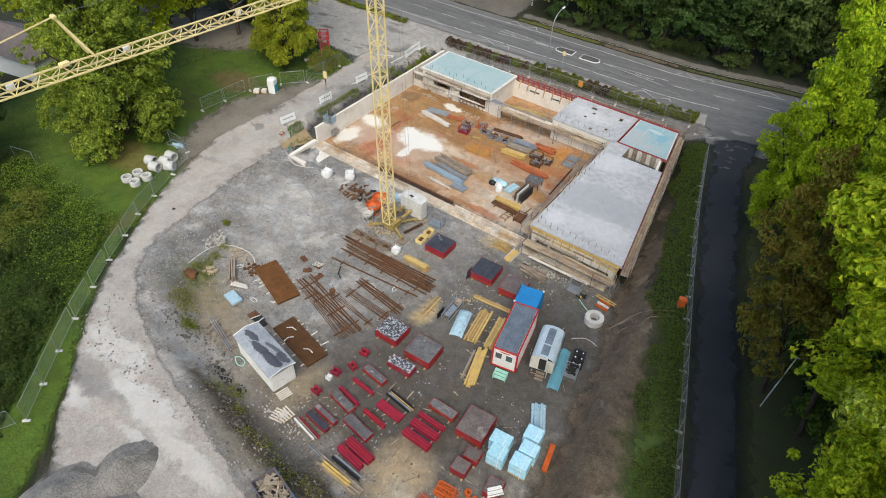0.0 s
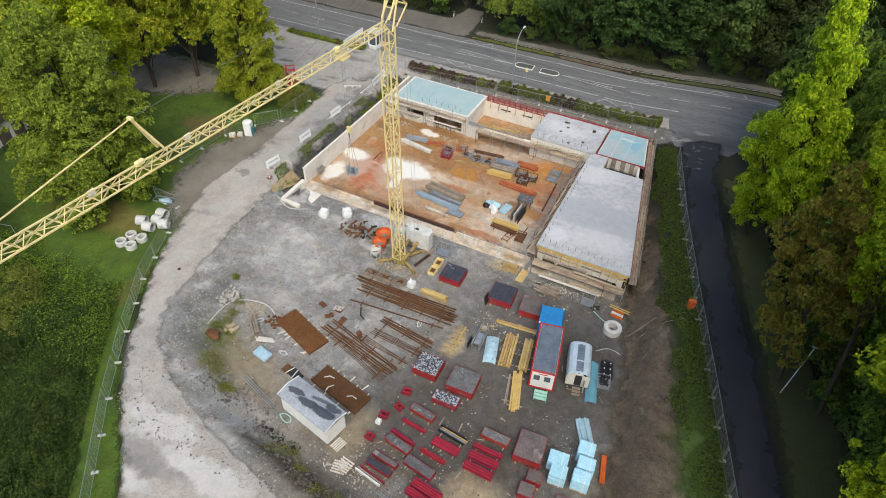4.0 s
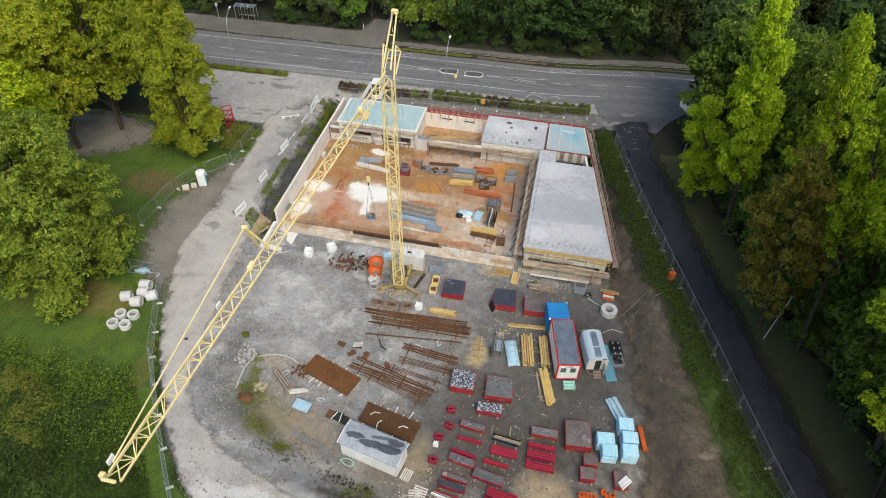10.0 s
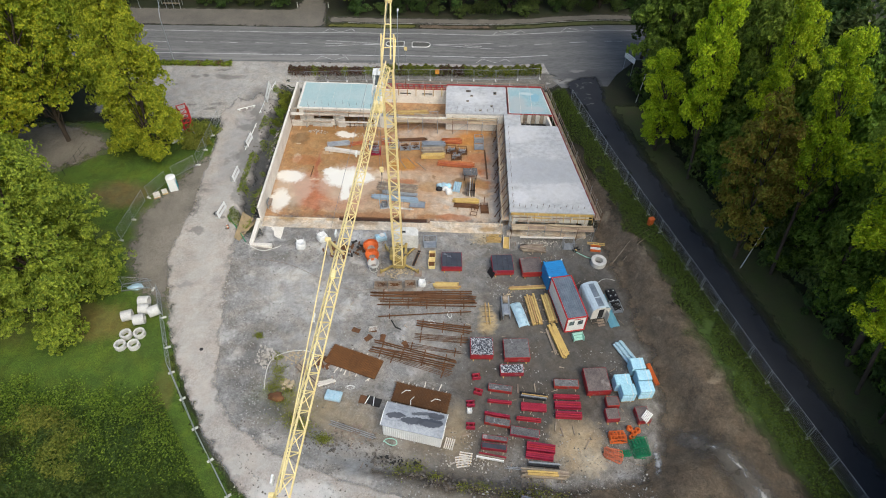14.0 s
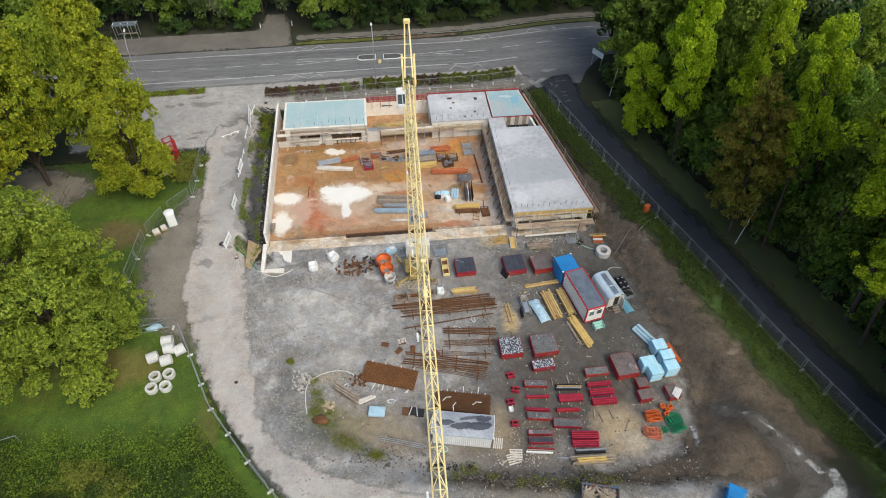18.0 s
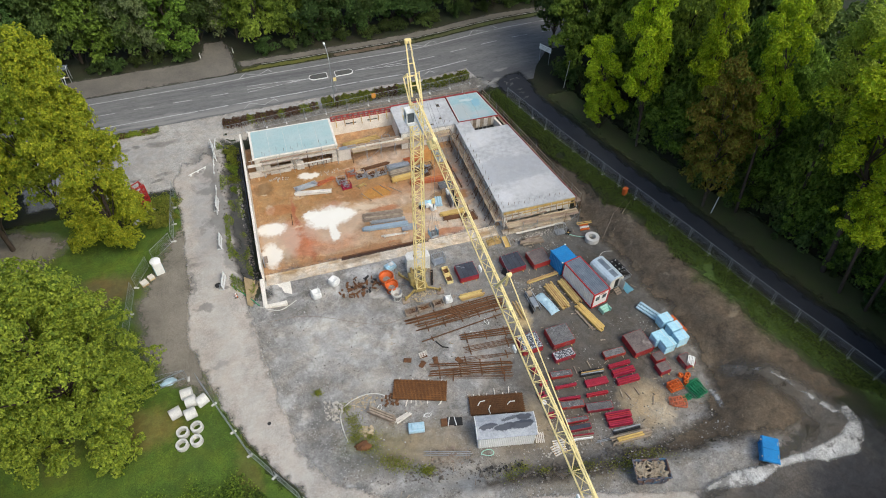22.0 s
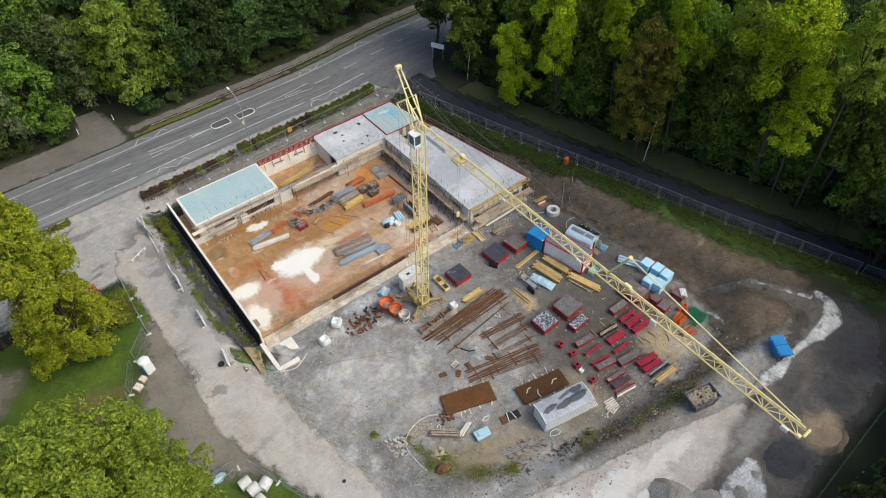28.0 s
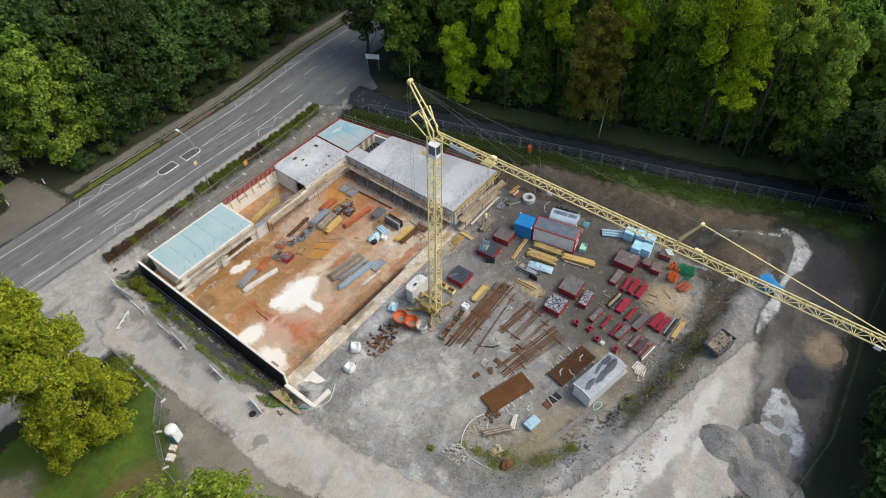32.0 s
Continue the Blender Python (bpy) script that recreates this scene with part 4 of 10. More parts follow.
def wall(name, p, q, z0, z1, t, holes=(), material=M_CONC, label="pale raw concrete wall of the shell"):
    """A wall from p to q with openings through it: rows of (from, to, sill, head) along its length."""
    p, q = Vector((*p, 0)), Vector((*q, 0))
    L_ = (q - p).length
    rz = math.atan2(q.y - p.y, q.x - p.x)
    g = Geo()
    def piece(a, b, c, d):
        if b - a > 0.01 and d - c > 0.01:
            m = p + (q - p) * ((a + b) / 2 / L_)
            g.box((m.x, m.y, (c + d) / 2), (b - a, t, d - c), rz)
    x = 0.0
    for a, b, s, h in sorted(holes):
        piece(x, a, z0, z1)
        piece(a, b, z0, s)
        piece(a, b, h, z1)
        x = b
    piece(x, L_, z0, z1)
    return solid(name, g, material, label, "wall", kind="structure")


# west retaining wall with its black coat outside
wall("wall_west", (-0.23, -0.7), (-0.23, 27.6), -0.9, 2.55, 0.24, label="white concrete retaining wall along the floor slab")
solid("wall_coat", Geo().add([(x, y, z) for y in (-0.68, 27.5) for x, z in ((-0.355, -0.9), (-0.72, -0.9), (-0.40, 2.5), (-0.355, 2.5))], [(0, 1, 2, 3), (7, 6, 5, 4), (1, 5, 6, 2), (2, 6, 7, 3), (3, 7, 4, 0), (0, 4, 5, 1)]), M_BITUMEN, "black bitumen coat outside the retaining wall", "coating", kind="structure")
solid("drain_mat", Geo().box((-0.85, 18.5, 0.05), (0.08, 17, 1.2)), mat("grey_drain_mat", (0.10, 0.11, 0.14), (0.07, 0.075, 0.1)), "dark grey drainage mat against the wall", "drainage mat", kind="structure")
solid("wall_cap", Geo().cbox((-0.235, 13.4, 2.6), (0.3, 28.4, 0.1), 0.03), M_CONC, "pale concrete coping of the retaining wall", "coping", kind="structure")
# foundation corner
g = Geo().cbox((-0.5, -3.1, 0.25), (0.5, 4.8, 0.9), 0.04).cbox((0.9, -5.2, 0.2), (2.4, 0.5, 0.8), 0.04)
solid("foundation_wall", g, M_CONC, "L-shaped pale concrete foundation wall at the corner", "foundation", kind="structure")
solid("foundation_pad", Geo().cbox((1.3, -2.9, 0.02), (3.2, 4.2, 0.2), 0.03), M_CONC, "grey concrete pad inside the foundation corner", "foundation", kind="structure")
# front strip foundation and upstand
solid("strip_foundation", Geo().cbox((15.6, -0.9, 0.0), (31.2, 1.5, 0.34), 0.04), M_STRIP, "muddy concrete strip foundation along the slab", "foundation", kind="structure")
solid("upstand_front", Geo().cbox((4.9, -0.08, 0.16), (9.8, 0.22, 0.42), 0.03).cbox((26.5, -0.08, 0.16), (9.6, 0.22, 0.42), 0.03), M_STRIP, "low concrete upstand at the slab's edge", "upstand", kind="structure")
pit = thing("slab_edge_form", 15.6, 0.05, 0.0, 0, "long dark steel-faced formwork panel on the slab edge", "formwork")
part("face", Geo().cbox((0, 0, 0.28), (11.4, 0.12, 0.56), 0.02), mat("dark_brown_form", (0.075, 0.04, 0.03), (0.05, 0.03, 0.025), scale=1.5, fine=12), pit)
part("top_rail", Geo().cbox((0, 0, 0.59), (11.4, 0.18, 0.06), 0.01), M_RUST, pit, "rusty top rail")
for i in range(8):
    part("brace", Geo().beam((-5.2 + i * 1.48, 0.08, 0.5), (-5.2 + i * 1.48, 0.55, 0.03), 0.06), M_RUST, pit)

# west wing
wall("wing_wall_south", (1.3, 20.4), (13.4, 20.4), 0, ROOF - 0.25, 0.3, [(2.0, 5.0, 1.0, 2.1), (6.6, 11.2, 0.2, 2.1)])
wall("wing_wall_north", (1.3, 26.8), (13.4, 26.8), 0, ROOF - 0.25, 0.3)
wall("wing_wall_west", (1.3, 20.6), (1.3, 26.6), 0, ROOF - 0.25, 0.3)
wall("wing_wall_east", (13.2, 20.6), (13.2, 26.6), 0, ROOF - 0.25, 0.3)
wall("return_wall", (13.4, 20.2), (15.3, 20.2), 0, 2.2, 0.3, material=M_CMU, label="short white block wall beside the wing")
wall("middle_wall_north", (13.4, 26.8), (23.3, 26.8), 0, 2.45, 0.3, [(2.5, 4.2, 1.5, 1.9), (6.0, 7.6, 1.5, 1.9)], label="white back wall with formwork on top")
wall("middle_beam_south", (15.3, 20.2), (23.3, 20.2), 1.75, 2.15, 0.35, label="long concrete beam across the open bay")
# middle and east
wall("mid_wall_south", (23.3, 20.25), (32.2, 20.25), 0, ROOF - 0.25, 0.3, [(3.6, 4.6, 1.6, 2.3), (6.0, 7.6, 2.05, 2.3)])
wall("mid_wall_north", (23.3, 26.9), (37.3, 26.9), 0, ROOF - 0.25, 0.3)
wall("mid_wall_west", (23.4, 22.5), (23.4, 26.7), 0, ROOF - 0.25, 0.3)
wall("east_wall_court", (32.25, 20.0), (32.25, -0.2), 0, ROOF - 0.25, 0.3, [(3.0, 4.2, 1.5, 2.2), (7.0, 10.4, 1.9, 2.25), (12.4, 14.4, 1.7, 2.2), (16.4, 18.6, 0.2, 2.0)])
wall("east_wall_outer", (42.0, -0.4), (37.3, 26.8), 0, ROOF - 0.25, 0.3)
wall("east_wall_front", (32.3, -0.3), (42.0, -0.3), 0, ROOF - 0.25, 0.3, [(0.5, 2.0, 0.35, 1.35), (2.3, 5.6, 0.35, 1.25), (5.9, 9.2, 0.35, 1.3)])
solid("east_footing", Geo().cbox((36.8, -1.5, 0.1), (10.2, 0.9, 0.5), 0.05), M_STRIP, "rough concrete footing before the east wing", "foundation", kind="structure")


def slab(name, pts, z, t, material, label, hole=None):
    n = len(pts)
    g = Geo()
    g.add([(x, y, z - t) for x, y in pts] + [(x, y, z) for x, y in pts], [tuple(range(n))[::-1], tuple(range(n, 2 * n))] + [(i, (i + 1) % n, n + (i + 1) % n, n + i) for i in range(n)])
    return solid(name, g, material, label, "roof", kind="structure")


slab("roof_west", [(1.0, 20.2), (13.5, 20.2), (13.5, 27.1), (1.0, 27.1)], ROOF - 0.02, 0.24, M_CONC, "concrete roof slab of the west wing")
g = Geo()
tiles = thing("roof_sheet", 7.25, 23.65, ROOF - 0.02, 0, "pale turquoise roofing sheets laid over the slab", "roofing")
for i in range(5):
    part("sheet", Geo().cbox((-4.75 + i * 2.38, 0, 0.03), (2.35, 6.3, 0.05), 0.012), M_TEAL, tiles)
slab("roof_mid", [(23.2, 20.1), (32.4, 20.1), (32.4, 27.2), (23.2, 27.2)], ROOF, 0.26, M_SLAB, "pale concrete roof slab with small openings")
# The slab is whole: black plates on it stand for shaded holes.
for x, y, a, b in ((26.6, 25.8, 0.7, 0.35), (27.1, 24.6, 0.35, 0.25), (30.7, 25.4, 0.45, 0.6), (26.5, 23.2, 0.3, 0.25), (30.1, 22.0, 0.3, 0.3), (28.4, 20.9, 0.35, 0.2)):
    th = thing("roof_opening", x, y, ROOF, 0, "small service opening shown by a black plate on the roof", "opening", "roof openings", kind="structure")
    part("lining", Geo().box((0, 0, 0.015), (a, b, 0.03)), M_DARK, th)
    part("rim", Geo().box((0, b / 2 + 0.03, 0.03), (a + 0.1, 0.05, 0.06)).box((0, -b / 2 - 0.03, 0.03), (a + 0.1, 0.05, 0.06)), M_GREYWOOD, th)
slab("roof_north_east", [(32.7, 20.3), (39.1, 20.3), (37.95, 27.3), (32.7, 27.3)], ROOF - 0.06, 0.24, M_CONC, "concrete roof slab of the corner room")
tiles2 = thing("roof_sheet", 35.2, 23.8, ROOF - 0.06, 0, "pale turquoise roofing sheets with puddle marks", "roofing")
for i, (a, b, c, d) in enumerate(((-2.4, -0.75, -0.75, -2.4), (-0.7, 0.95, 0.95, -0.7), (1.0, 3.75, 2.6, 1.0))):
    g = Geo()
    v = [(a, -3.4), (b, -3.4), (c, 3.4), (d, 3.4)]
    g.add([(x, y, 0) for x, y in v] + [(x, y, 0.05) for x, y in v], [(3, 2, 1, 0), (4, 5, 6, 7), (0, 1, 5, 4), (1, 2, 6, 5), (2, 3, 7, 6), (3, 0, 4, 7)])
    part("sheet", g, M_TEALWET, tiles2)
# east slab in three pieces round the stair opening
slab("roof_east", [(31.9, -0.5), (42.7, -0.5), (39.65, 17.6), (31.9, 17.6)], ROOF, 0.28, M_SLAB, "wide smooth grey concrete roof slab, still damp")
slab("roof_east_strip", [(31.9, 17.6), (34.3, 17.6), (34.3, 20.2), (31.9, 20.2)], ROOF, 0.28, M_SLAB, "grey concrete roof strip beside the stair opening")
well = thing("stair_opening", 36.4, 18.9, 0, 0, "open stairwell lined with upright timber formwork", "stairwell", kind="structure")
for i in range(7):
    part("form_board", Geo().cbox((-1.9 + i * 0.62, 1.2, ROOF - 0.75), (0.58, 0.06, 1.5), 0.01), M_GREYWOOD if i % 2 else M_CMU, well)
for i in range(4):
    part("form_board", Geo().cbox((-2.05, -1.0 + i * 0.6, ROOF - 0.75), (0.06, 0.56, 1.5), 0.01), M_GREYWOOD, well)
# Landing in near-black: the shade down in the well is its colour.
part("landing", Geo().box((0.1, 0, ROOF - 1.7), (4.2, 2.5, 0.1)), M_DARK, well)
for k in range(3):
    part("prop", Geo().rod((-1.4 + k * 0.7, -0.9, ROOF - 1.6), (-1.4 + k * 0.7, -0.9, ROOF + 0.5), 0.04), M_GALV, well)


def rim(name, p, q, label, n):
    """Red edge boards standing round a roof."""
    th = thing(name, 0, 0, 0, 0, label, "edge board")
    p, q = Vector(p), Vector(q)
    for i in range(n):
        a, b = p.lerp(q, i / n + 0.003), p.lerp(q, (i + 1) / n - 0.003)
        part("board", Geo().beam(a, b, 0.05, 0.34), M_REDWOOD, th)
    return th


rim("edge_form", (42.76, -0.6, 3.08), (38.02, 27.4, 3.08), "red edge formwork boards along the east roof", 12)
rim("edge_form", (32.55, 20.2, 3.1), (32.55, 27.3, 3.1), "red edge boards between two roof slabs", 4)
rim("edge_form", (39.1, 20.2, 3.08), (32.6, 20.2, 3.08), "red edge boards beside the stair opening", 3)
rim("edge_form", (38.0, 27.4, 3.12), (23.2, 27.3, 3.12), "red edge formwork boards along the north roof", 7)
# red lattice formwork on the middle wall
lat = thing("lattice_formwork", 13.6, 26.75, 2.45, 0, "red lattice formwork girders on the back wall", "formwork")
for s in (0.0, 0.42, 0.84):
    part("chord", Geo().cbox((4.85, 0.1, 0.05 + s), (9.7, 0.10, 0.13), 0.015), M_REDWOOD, lat)
for i in range(22):
    part("web", Geo().beam((0.2 + i * 0.44, 0.1, 0.08), (0.2 + i * 0.44 + (0.3 if i % 2 else -0.1), 0.1, 0.88), 0.2, 0.06), M_REDWOOD, lat)
for i in range(7):
    part("strut", Geo().beam((0.8 + i * 1.35, -0.1, 0.5), (0.8 + i * 1.35, -0.55, -0.75), 0.12), M_WOOD, lat, "raw timber strut")
# yellow edge formwork at the front of the east wing
ef = thing("front_edge_form", 32.0, -0.72, 0, 0, "yellow edge formwork along the front of the slab", "formwork")
for i in range(6):
    part("board", Geo().cbox((0.9 + i * 1.75, 0, 2.95), (1.68, 0.05, 0.42), 0.01), M_YELLOWFORM, ef)
for i in range(12):
    part("strut", Geo().beam((0.3 + i * 0.92, -0.05, 3.0), (0.3 + i * 0.92, -0.5, 2.1), 0.07), M_WOOD, ef)
for i in range(4):
    part("rail", Geo().cbox((1.4 + i * 2.6, -0.1, 2.45), (2.4, 0.05, 0.2), 0.01), M_YELLOWFORM if i % 2 else M_GREYWOOD, ef)


M_PALEPLANK = mat("pale_dusty_plank", (0.58, 0.53, 0.47), (0.46, 0.41, 0.35), rough=0.85, scale=1.2, fine=14, bump=0.2, rand=0.15)


def scaffold(p, q, decks, height, width, bays, label, rails=True, planks=None):
    """Tube scaffold from p to q on its left side: standards, ledgers, decks of planks and guard rails."""
    p, q = Vector((*p, 0)), Vector((*q, 0))
    th = thing("scaffold", p.x, p.y, 0.0, math.degrees(math.atan2(q.y - p.y, q.x - p.x)), label, "scaffold")
    L_ = (q - p).length
    b = L_ / bays
    for i in range(bays + 1):
        for y in (0, width):
            part("standard", Geo().rod((i * b, y, 0), (i * b, y, height + (0.15 * (i % 3))), 0.035, 6), M_GALV if i % 4 else M_RUST, th)
        for z in decks:
            part("transom", Geo().rod((i * b, 0, z - 0.06), (i * b, width, z - 0.06), 0.03, 6), M_GALV, th)
    for i in range(bays):
        for z in decks:
            k = 3
            for j in range(k):
                part("plank", Geo().cbox(((i + 0.5) * b, (j + 0.5) * width / k, z), (b * 1.02, width / k - 0.03, 0.05), 0.008), planks or M_PLANK, th)
            if rails:
                for dz in (0.5, 1.0):
                    part("guard_rail", Geo().beam((i * b, 0 if rails == 1 else width, z + dz), ((i + 1) * b, 0 if rails == 1 else width, z + dz), 0.04, 0.1), M_GREYWOOD, th)
        if i % 3 == 1:
            part("brace", Geo().rod((i * b, 0, 0.1), ((i + 1) * b, 0, decks[0]), 0.025, 6), M_GALV, th)
    return th


scaffold((0.05, 19.45), (13.2, 19.45), (2.3,), 2.9, 0.66, 6, "tube scaffold with pale plank deck before the west wing", rails=0, planks=M_PALEPLANK)
scaffold((15.4, 19.0), (31.0, 19.0), (1.95,), 2.4, 1.0, 7, "tube scaffold with plank deck along the open bay", rails=0)
scaffold((30.9, 19.6), (30.9, -0.6), (1.7,), 2.6, 1.05, 9, "rusty tube scaffold along the court side of the east wing")
scaffold((32.2, -2.4), (42.6, -2.4), (1.75,), 2.2, 1.1, 5, "tube scaffold with plank deck before the east wing", rails=0)
scaffold((43.6, -0.6), (39.0, 27.4), (2.3,), 3.5, 0.85, 12, "narrow scaffold with guard rails outside the east wall")
scaffold((38.6, 28.4), (14.0, 28.2), (2.0,), 3.0, 0.8, 9, "narrow scaffold with guard rails behind the north wall")
# block piers and low walls before the west wing
for x, y, w, h, lab in ((1.2, 19.95, 2.5, 1.0, "low white block wall beside the retaining wall"), (7.55, 19.95, 1.1, 1.5, "white block pier before the wing"), (4.6, 20.0, 3.0, 0.55, "low white block parapet before the wing")):
    th = thing("block_wall", x, y, 0.0, 0, lab, "wall", "block walls before the wing")
    for k in range(int(h / 0.25)):
        n = max(1, int(w / 0.5))
        for i in range(n):
            part("block", Geo().cbox((-w / 2 + (i + 0.5) * w / n, 0.008 * ((i + k) % 2), 0.125 + 0.25 * k), (w / n - 0.015, 0.24, 0.24), 0.012), M_CMU, th)
th = thing("guard_rail", 0, 0, 0, 0, "thin tube guard rail on the west wing's edge", "railing")
for i in range(7):
    part("post", Geo().rod((0.8 + i * 2.05, 20.05, 2.3), (0.8 + i * 2.05, 20.05, 3.5 + 0.5 * (i % 2)), 0.028, 6), M_GALV, th)
for z, y in ((3.1, 20.02), (1.35, 19.42)):
    part("rail", Geo().beam((0.4, y, z), (13.3, y, z), 0.05, 0.09), M_PALEPLANK, th)
# props and tubes leaning between the court scaffold and the east wing
for i in range(22):
    y = -0.2 + i * 0.93
    a = Vector((30.55 + 0.25 * math.sin(i * 2.3), y, 0.02)); b = Vector((31.75 + 0.2 * math.sin(i * 1.7), y + 0.8 * math.sin(i * 3.1), 2.7 + 0.7 * math.sin(i * 5.3) ** 2))
    th = thing("leaning_prop", a.x, a.y, 0.0, 0, "steel prop leaning between scaffold and wing", "prop", "leaning props")
    part("tube", Geo().rod((0, 0, 0.02), b - a, 0.045, 6, 0.035), M_RUST if i % 3 else M_GALV, th)
    part("foot_plate", Geo().cbox((0, 0, 0.012), (0.2, 0.2, 0.02), 0.004), M_RUST, th)
th = thing("channel_bar", 29.25, 12.2, 0.0, 2.6, "dark steel channel lying on the slab", "steel bar")
part("web", Geo().cbox((0, 0, 0.05), (0.16, 6.4, 0.08), 0.01), M_RUST, th)
part("flange", Geo().cbox((0.1, 0, 0.11), (0.04, 6.4, 0.2), 0.006), M_DARK, th)
# cluster of starter bars on the roofs
for n, pts in (("rebar_starters", [(2.5 + i * 1.05, 20.9 + (i % 3) * 0.25) for i in range(11)]), ("rebar_starters", [(24 + i * 0.9, 20.6) for i in range(9)]), ("rebar_starters", [(32.4 + i * 0.75, 0.3 + 0.2 * (i % 2)) for i in range(13)]), ("rebar_starters", [(32.35, 1 + i * 1.3) for i in range(13)])):
    th = thing(n, 0, 0, ROOF, 0, "row of thin rusty reinforcement bars standing on the roof edge", "rebar")
    for x, y in pts:
        part("bar", Geo().rod((x, y, -0.05), (x + 0.03, y, 0.45 + 0.3 * ((x * 7 + y) % 1)), 0.02, 5), M_RUST, th)

# planks, beams and props about the wings
for x, y, z, L_, w, rz, m, lab in (
        (5.2, 20.0, 2.62, 6.4, 0.28, 0.5, M_PLANK, "pale plank along the roof's front edge"), (10.6, 19.9, 2.62, 5.6, 0.28, -1, M_PLANK, "pale plank along the roof's front edge"), (4.8, 19.5, 2.32, 5.6, 0.22, 1.5, M_GREYWOOD, "weathered plank on the scaffold rail"),
        (9.6, 19.35, 1.35, 5.0, 0.3, 0.5, M_CMU, "pale concrete lintel before the opening"), (4.0, 19.3, 1.25, 4.2, 0.26, 0.8, M_GREYWOOD, "weathered plank before the wing"),
        (18.6, 20.2, 2.26, 7.4, 0.3, 0.4, M_PLANK, "long plank on the concrete beam"), (22.5, 20.5, 2.3, 8.0, 0.24, -0.8, M_GREYWOOD, "weathered plank along the beam"), (27.2, 19.6, 2.4, 7.5, 0.28, 0.3, M_PLANK, "long plank along the wall top"), (17.5, 21.2, 0.15, 5.5, 0.3, 5, M_WOOD, "fresh beam on the slab of the open bay"), (19.8, 22.2, 0.15, 4.6, 0.24, 9, M_GREYWOOD, "weathered beam on the slab of the open bay"), (16.2, 23.3, 0.15, 3.2, 0.24, -4, M_GREYWOOD, "weathered beam on the slab of the open bay"),
        (35.6, -1.2, 2.15, 5.2, 0.25, 0.6, M_GREYWOOD, "weathered plank before the east wing"), (39.6, -1.7, 2.05, 5.6, 0.25, -1.2, M_PLANK, "pale plank before the east wing"), (36.8, -2.6, 0.7, 7.0, 0.3, 1, M_CMU, "pale beam on the footing")):
    th = thing("loose_plank", x, y, z, rz, lab, "plank", "planks about the wings")
    part("plank", Geo().cbox((0, 0, 0.04), (L_, w, 0.08), 0.012), m, th)
for i in range(9):
    x = 6.6 + 0.7 * i
    th = thing("steel_prop", x, 20.15, 0.0, 0, "rusty adjustable steel prop under the lintel", "prop", "props under the lintel")
    part("outer_tube", Geo().rod((0, 0, 0.02), (0, 0, 1.3), 0.04, 6), M_RUST, th)
    part("inner_tube", Geo().rod((0, 0, 1.3), (0, 0, 2.1), 0.03, 6), M_GALV, th)
    part("foot_plate", Geo().cbox((0, 0, 0.012), (0.16, 0.16, 0.02), 0.004), M_RUST, th)

# ---- tower crane ----
def lattice(th, a, b, w, bay, cw, dw, tri=False, name="bay", top_w=None):
    """Open lattice from a to b: chords and, per bay, a panel of braces. tri: three chords, apex up."""
    a, b = Vector(a), Vector(b)
    d = (b - a)
    L_ = d.length
    ax = d.normalized()
    side = ax.cross(Vector((0, 0, 1)))
    side = side.normalized() if side.length > 0.1 else Vector((1, 0, 0))
    up = side.cross(ax).normalized()
    if tri:
        off = [side * (-w / 2) - up * (w * 0.45), side * (w / 2) - up * (w * 0.45), up * (w * 0.45)]
    else:
        off = [side * (s * w / 2) + up * (t * w / 2) for s, t in ((-1, -1), (1, -1), (1, 1), (-1, 1))]
    for o in off:
        part("chord", Geo().beam(a + o, b + o, cw), M_YELLOW, th)
    n = max(1, round(L_ / bay))
    k = len(off)
    for i in range(n):
        p, q = a + d * (i / n), a + d * ((i + 1) / n)
        mid = (p + q) / 2
        for j in range(k):
            o1, o2 = off[j], off[(j + 1) % k]
            if tri:
                # zigzag up both sides, a plain bar across the bottom
                ends = [(p + o1, p + o2), (p + o1, q + o2) if i % 2 else (p + o2, q + o1)] if j == 0 else [(p + o1, mid + o2), (mid + o2, q + o1)] if j == 1 else [(p + o2, mid + o1), (mid + o1, q + o2)]
            else:
                ends = [(p + o1, q + o2) if (i + j) % 2 else (p + o2, q + o1)]
            for u, v in ends if tri or i % 3 else ends + [(p + o1, p + o2)]:
                part(name, Geo().beam(u, v, dw), M_YELLOW, th)


M_GREASE = mat("dirty_crane_yellow", (0.42, 0.31, 0.10), (0.26, 0.19, 0.075), rough=0.6, scale=2, fine=12, bump=0.15, wear=(0.08, 0.06, 0.045), wear_at=0.55, world=False)
crane = thing("tower_crane", 18.25, -8.1, 0.1, 0, "yellow bottom-slewing tower crane with lattice mast and long jib", "crane")
TOP = Vector((-0.05, -0.75, 28.6))
lattice(crane, (0, 0, 1.3), TOP, 1.0, 1.0, 0.11, 0.055, name="mast_brace")
for i in range(13):
    z = 3 + i * 2
    part("ladder_rung", Geo().beam((-0.25, 0.35 - 0.02 * z, z), (0.25, 0.35 - 0.02 * z, z), 0.05), M_YELLOW, crane)
JR, JT = Vector((-0.1, -1.1, 29.0)), Vector((-1.45, -39.6, 30.6))
lattice(crane, JR, JT, 0.70, 1.12, 0.085, 0.04, tri=True, name="jib_brace")
part("jib_tip", Geo().cbox(JT + Vector((0, -0.2, 0)), (0.7, 0.16, 0.16), 0.04).cbox(JT + Vector((-0.45, 0, -0.1)), (0.25, 0.25, 0.25), 0.03), M_YELLOW, crane)
# head, stay mast behind the tower
AP = Vector((0.05, 1.95, 33.35))
g = Geo()
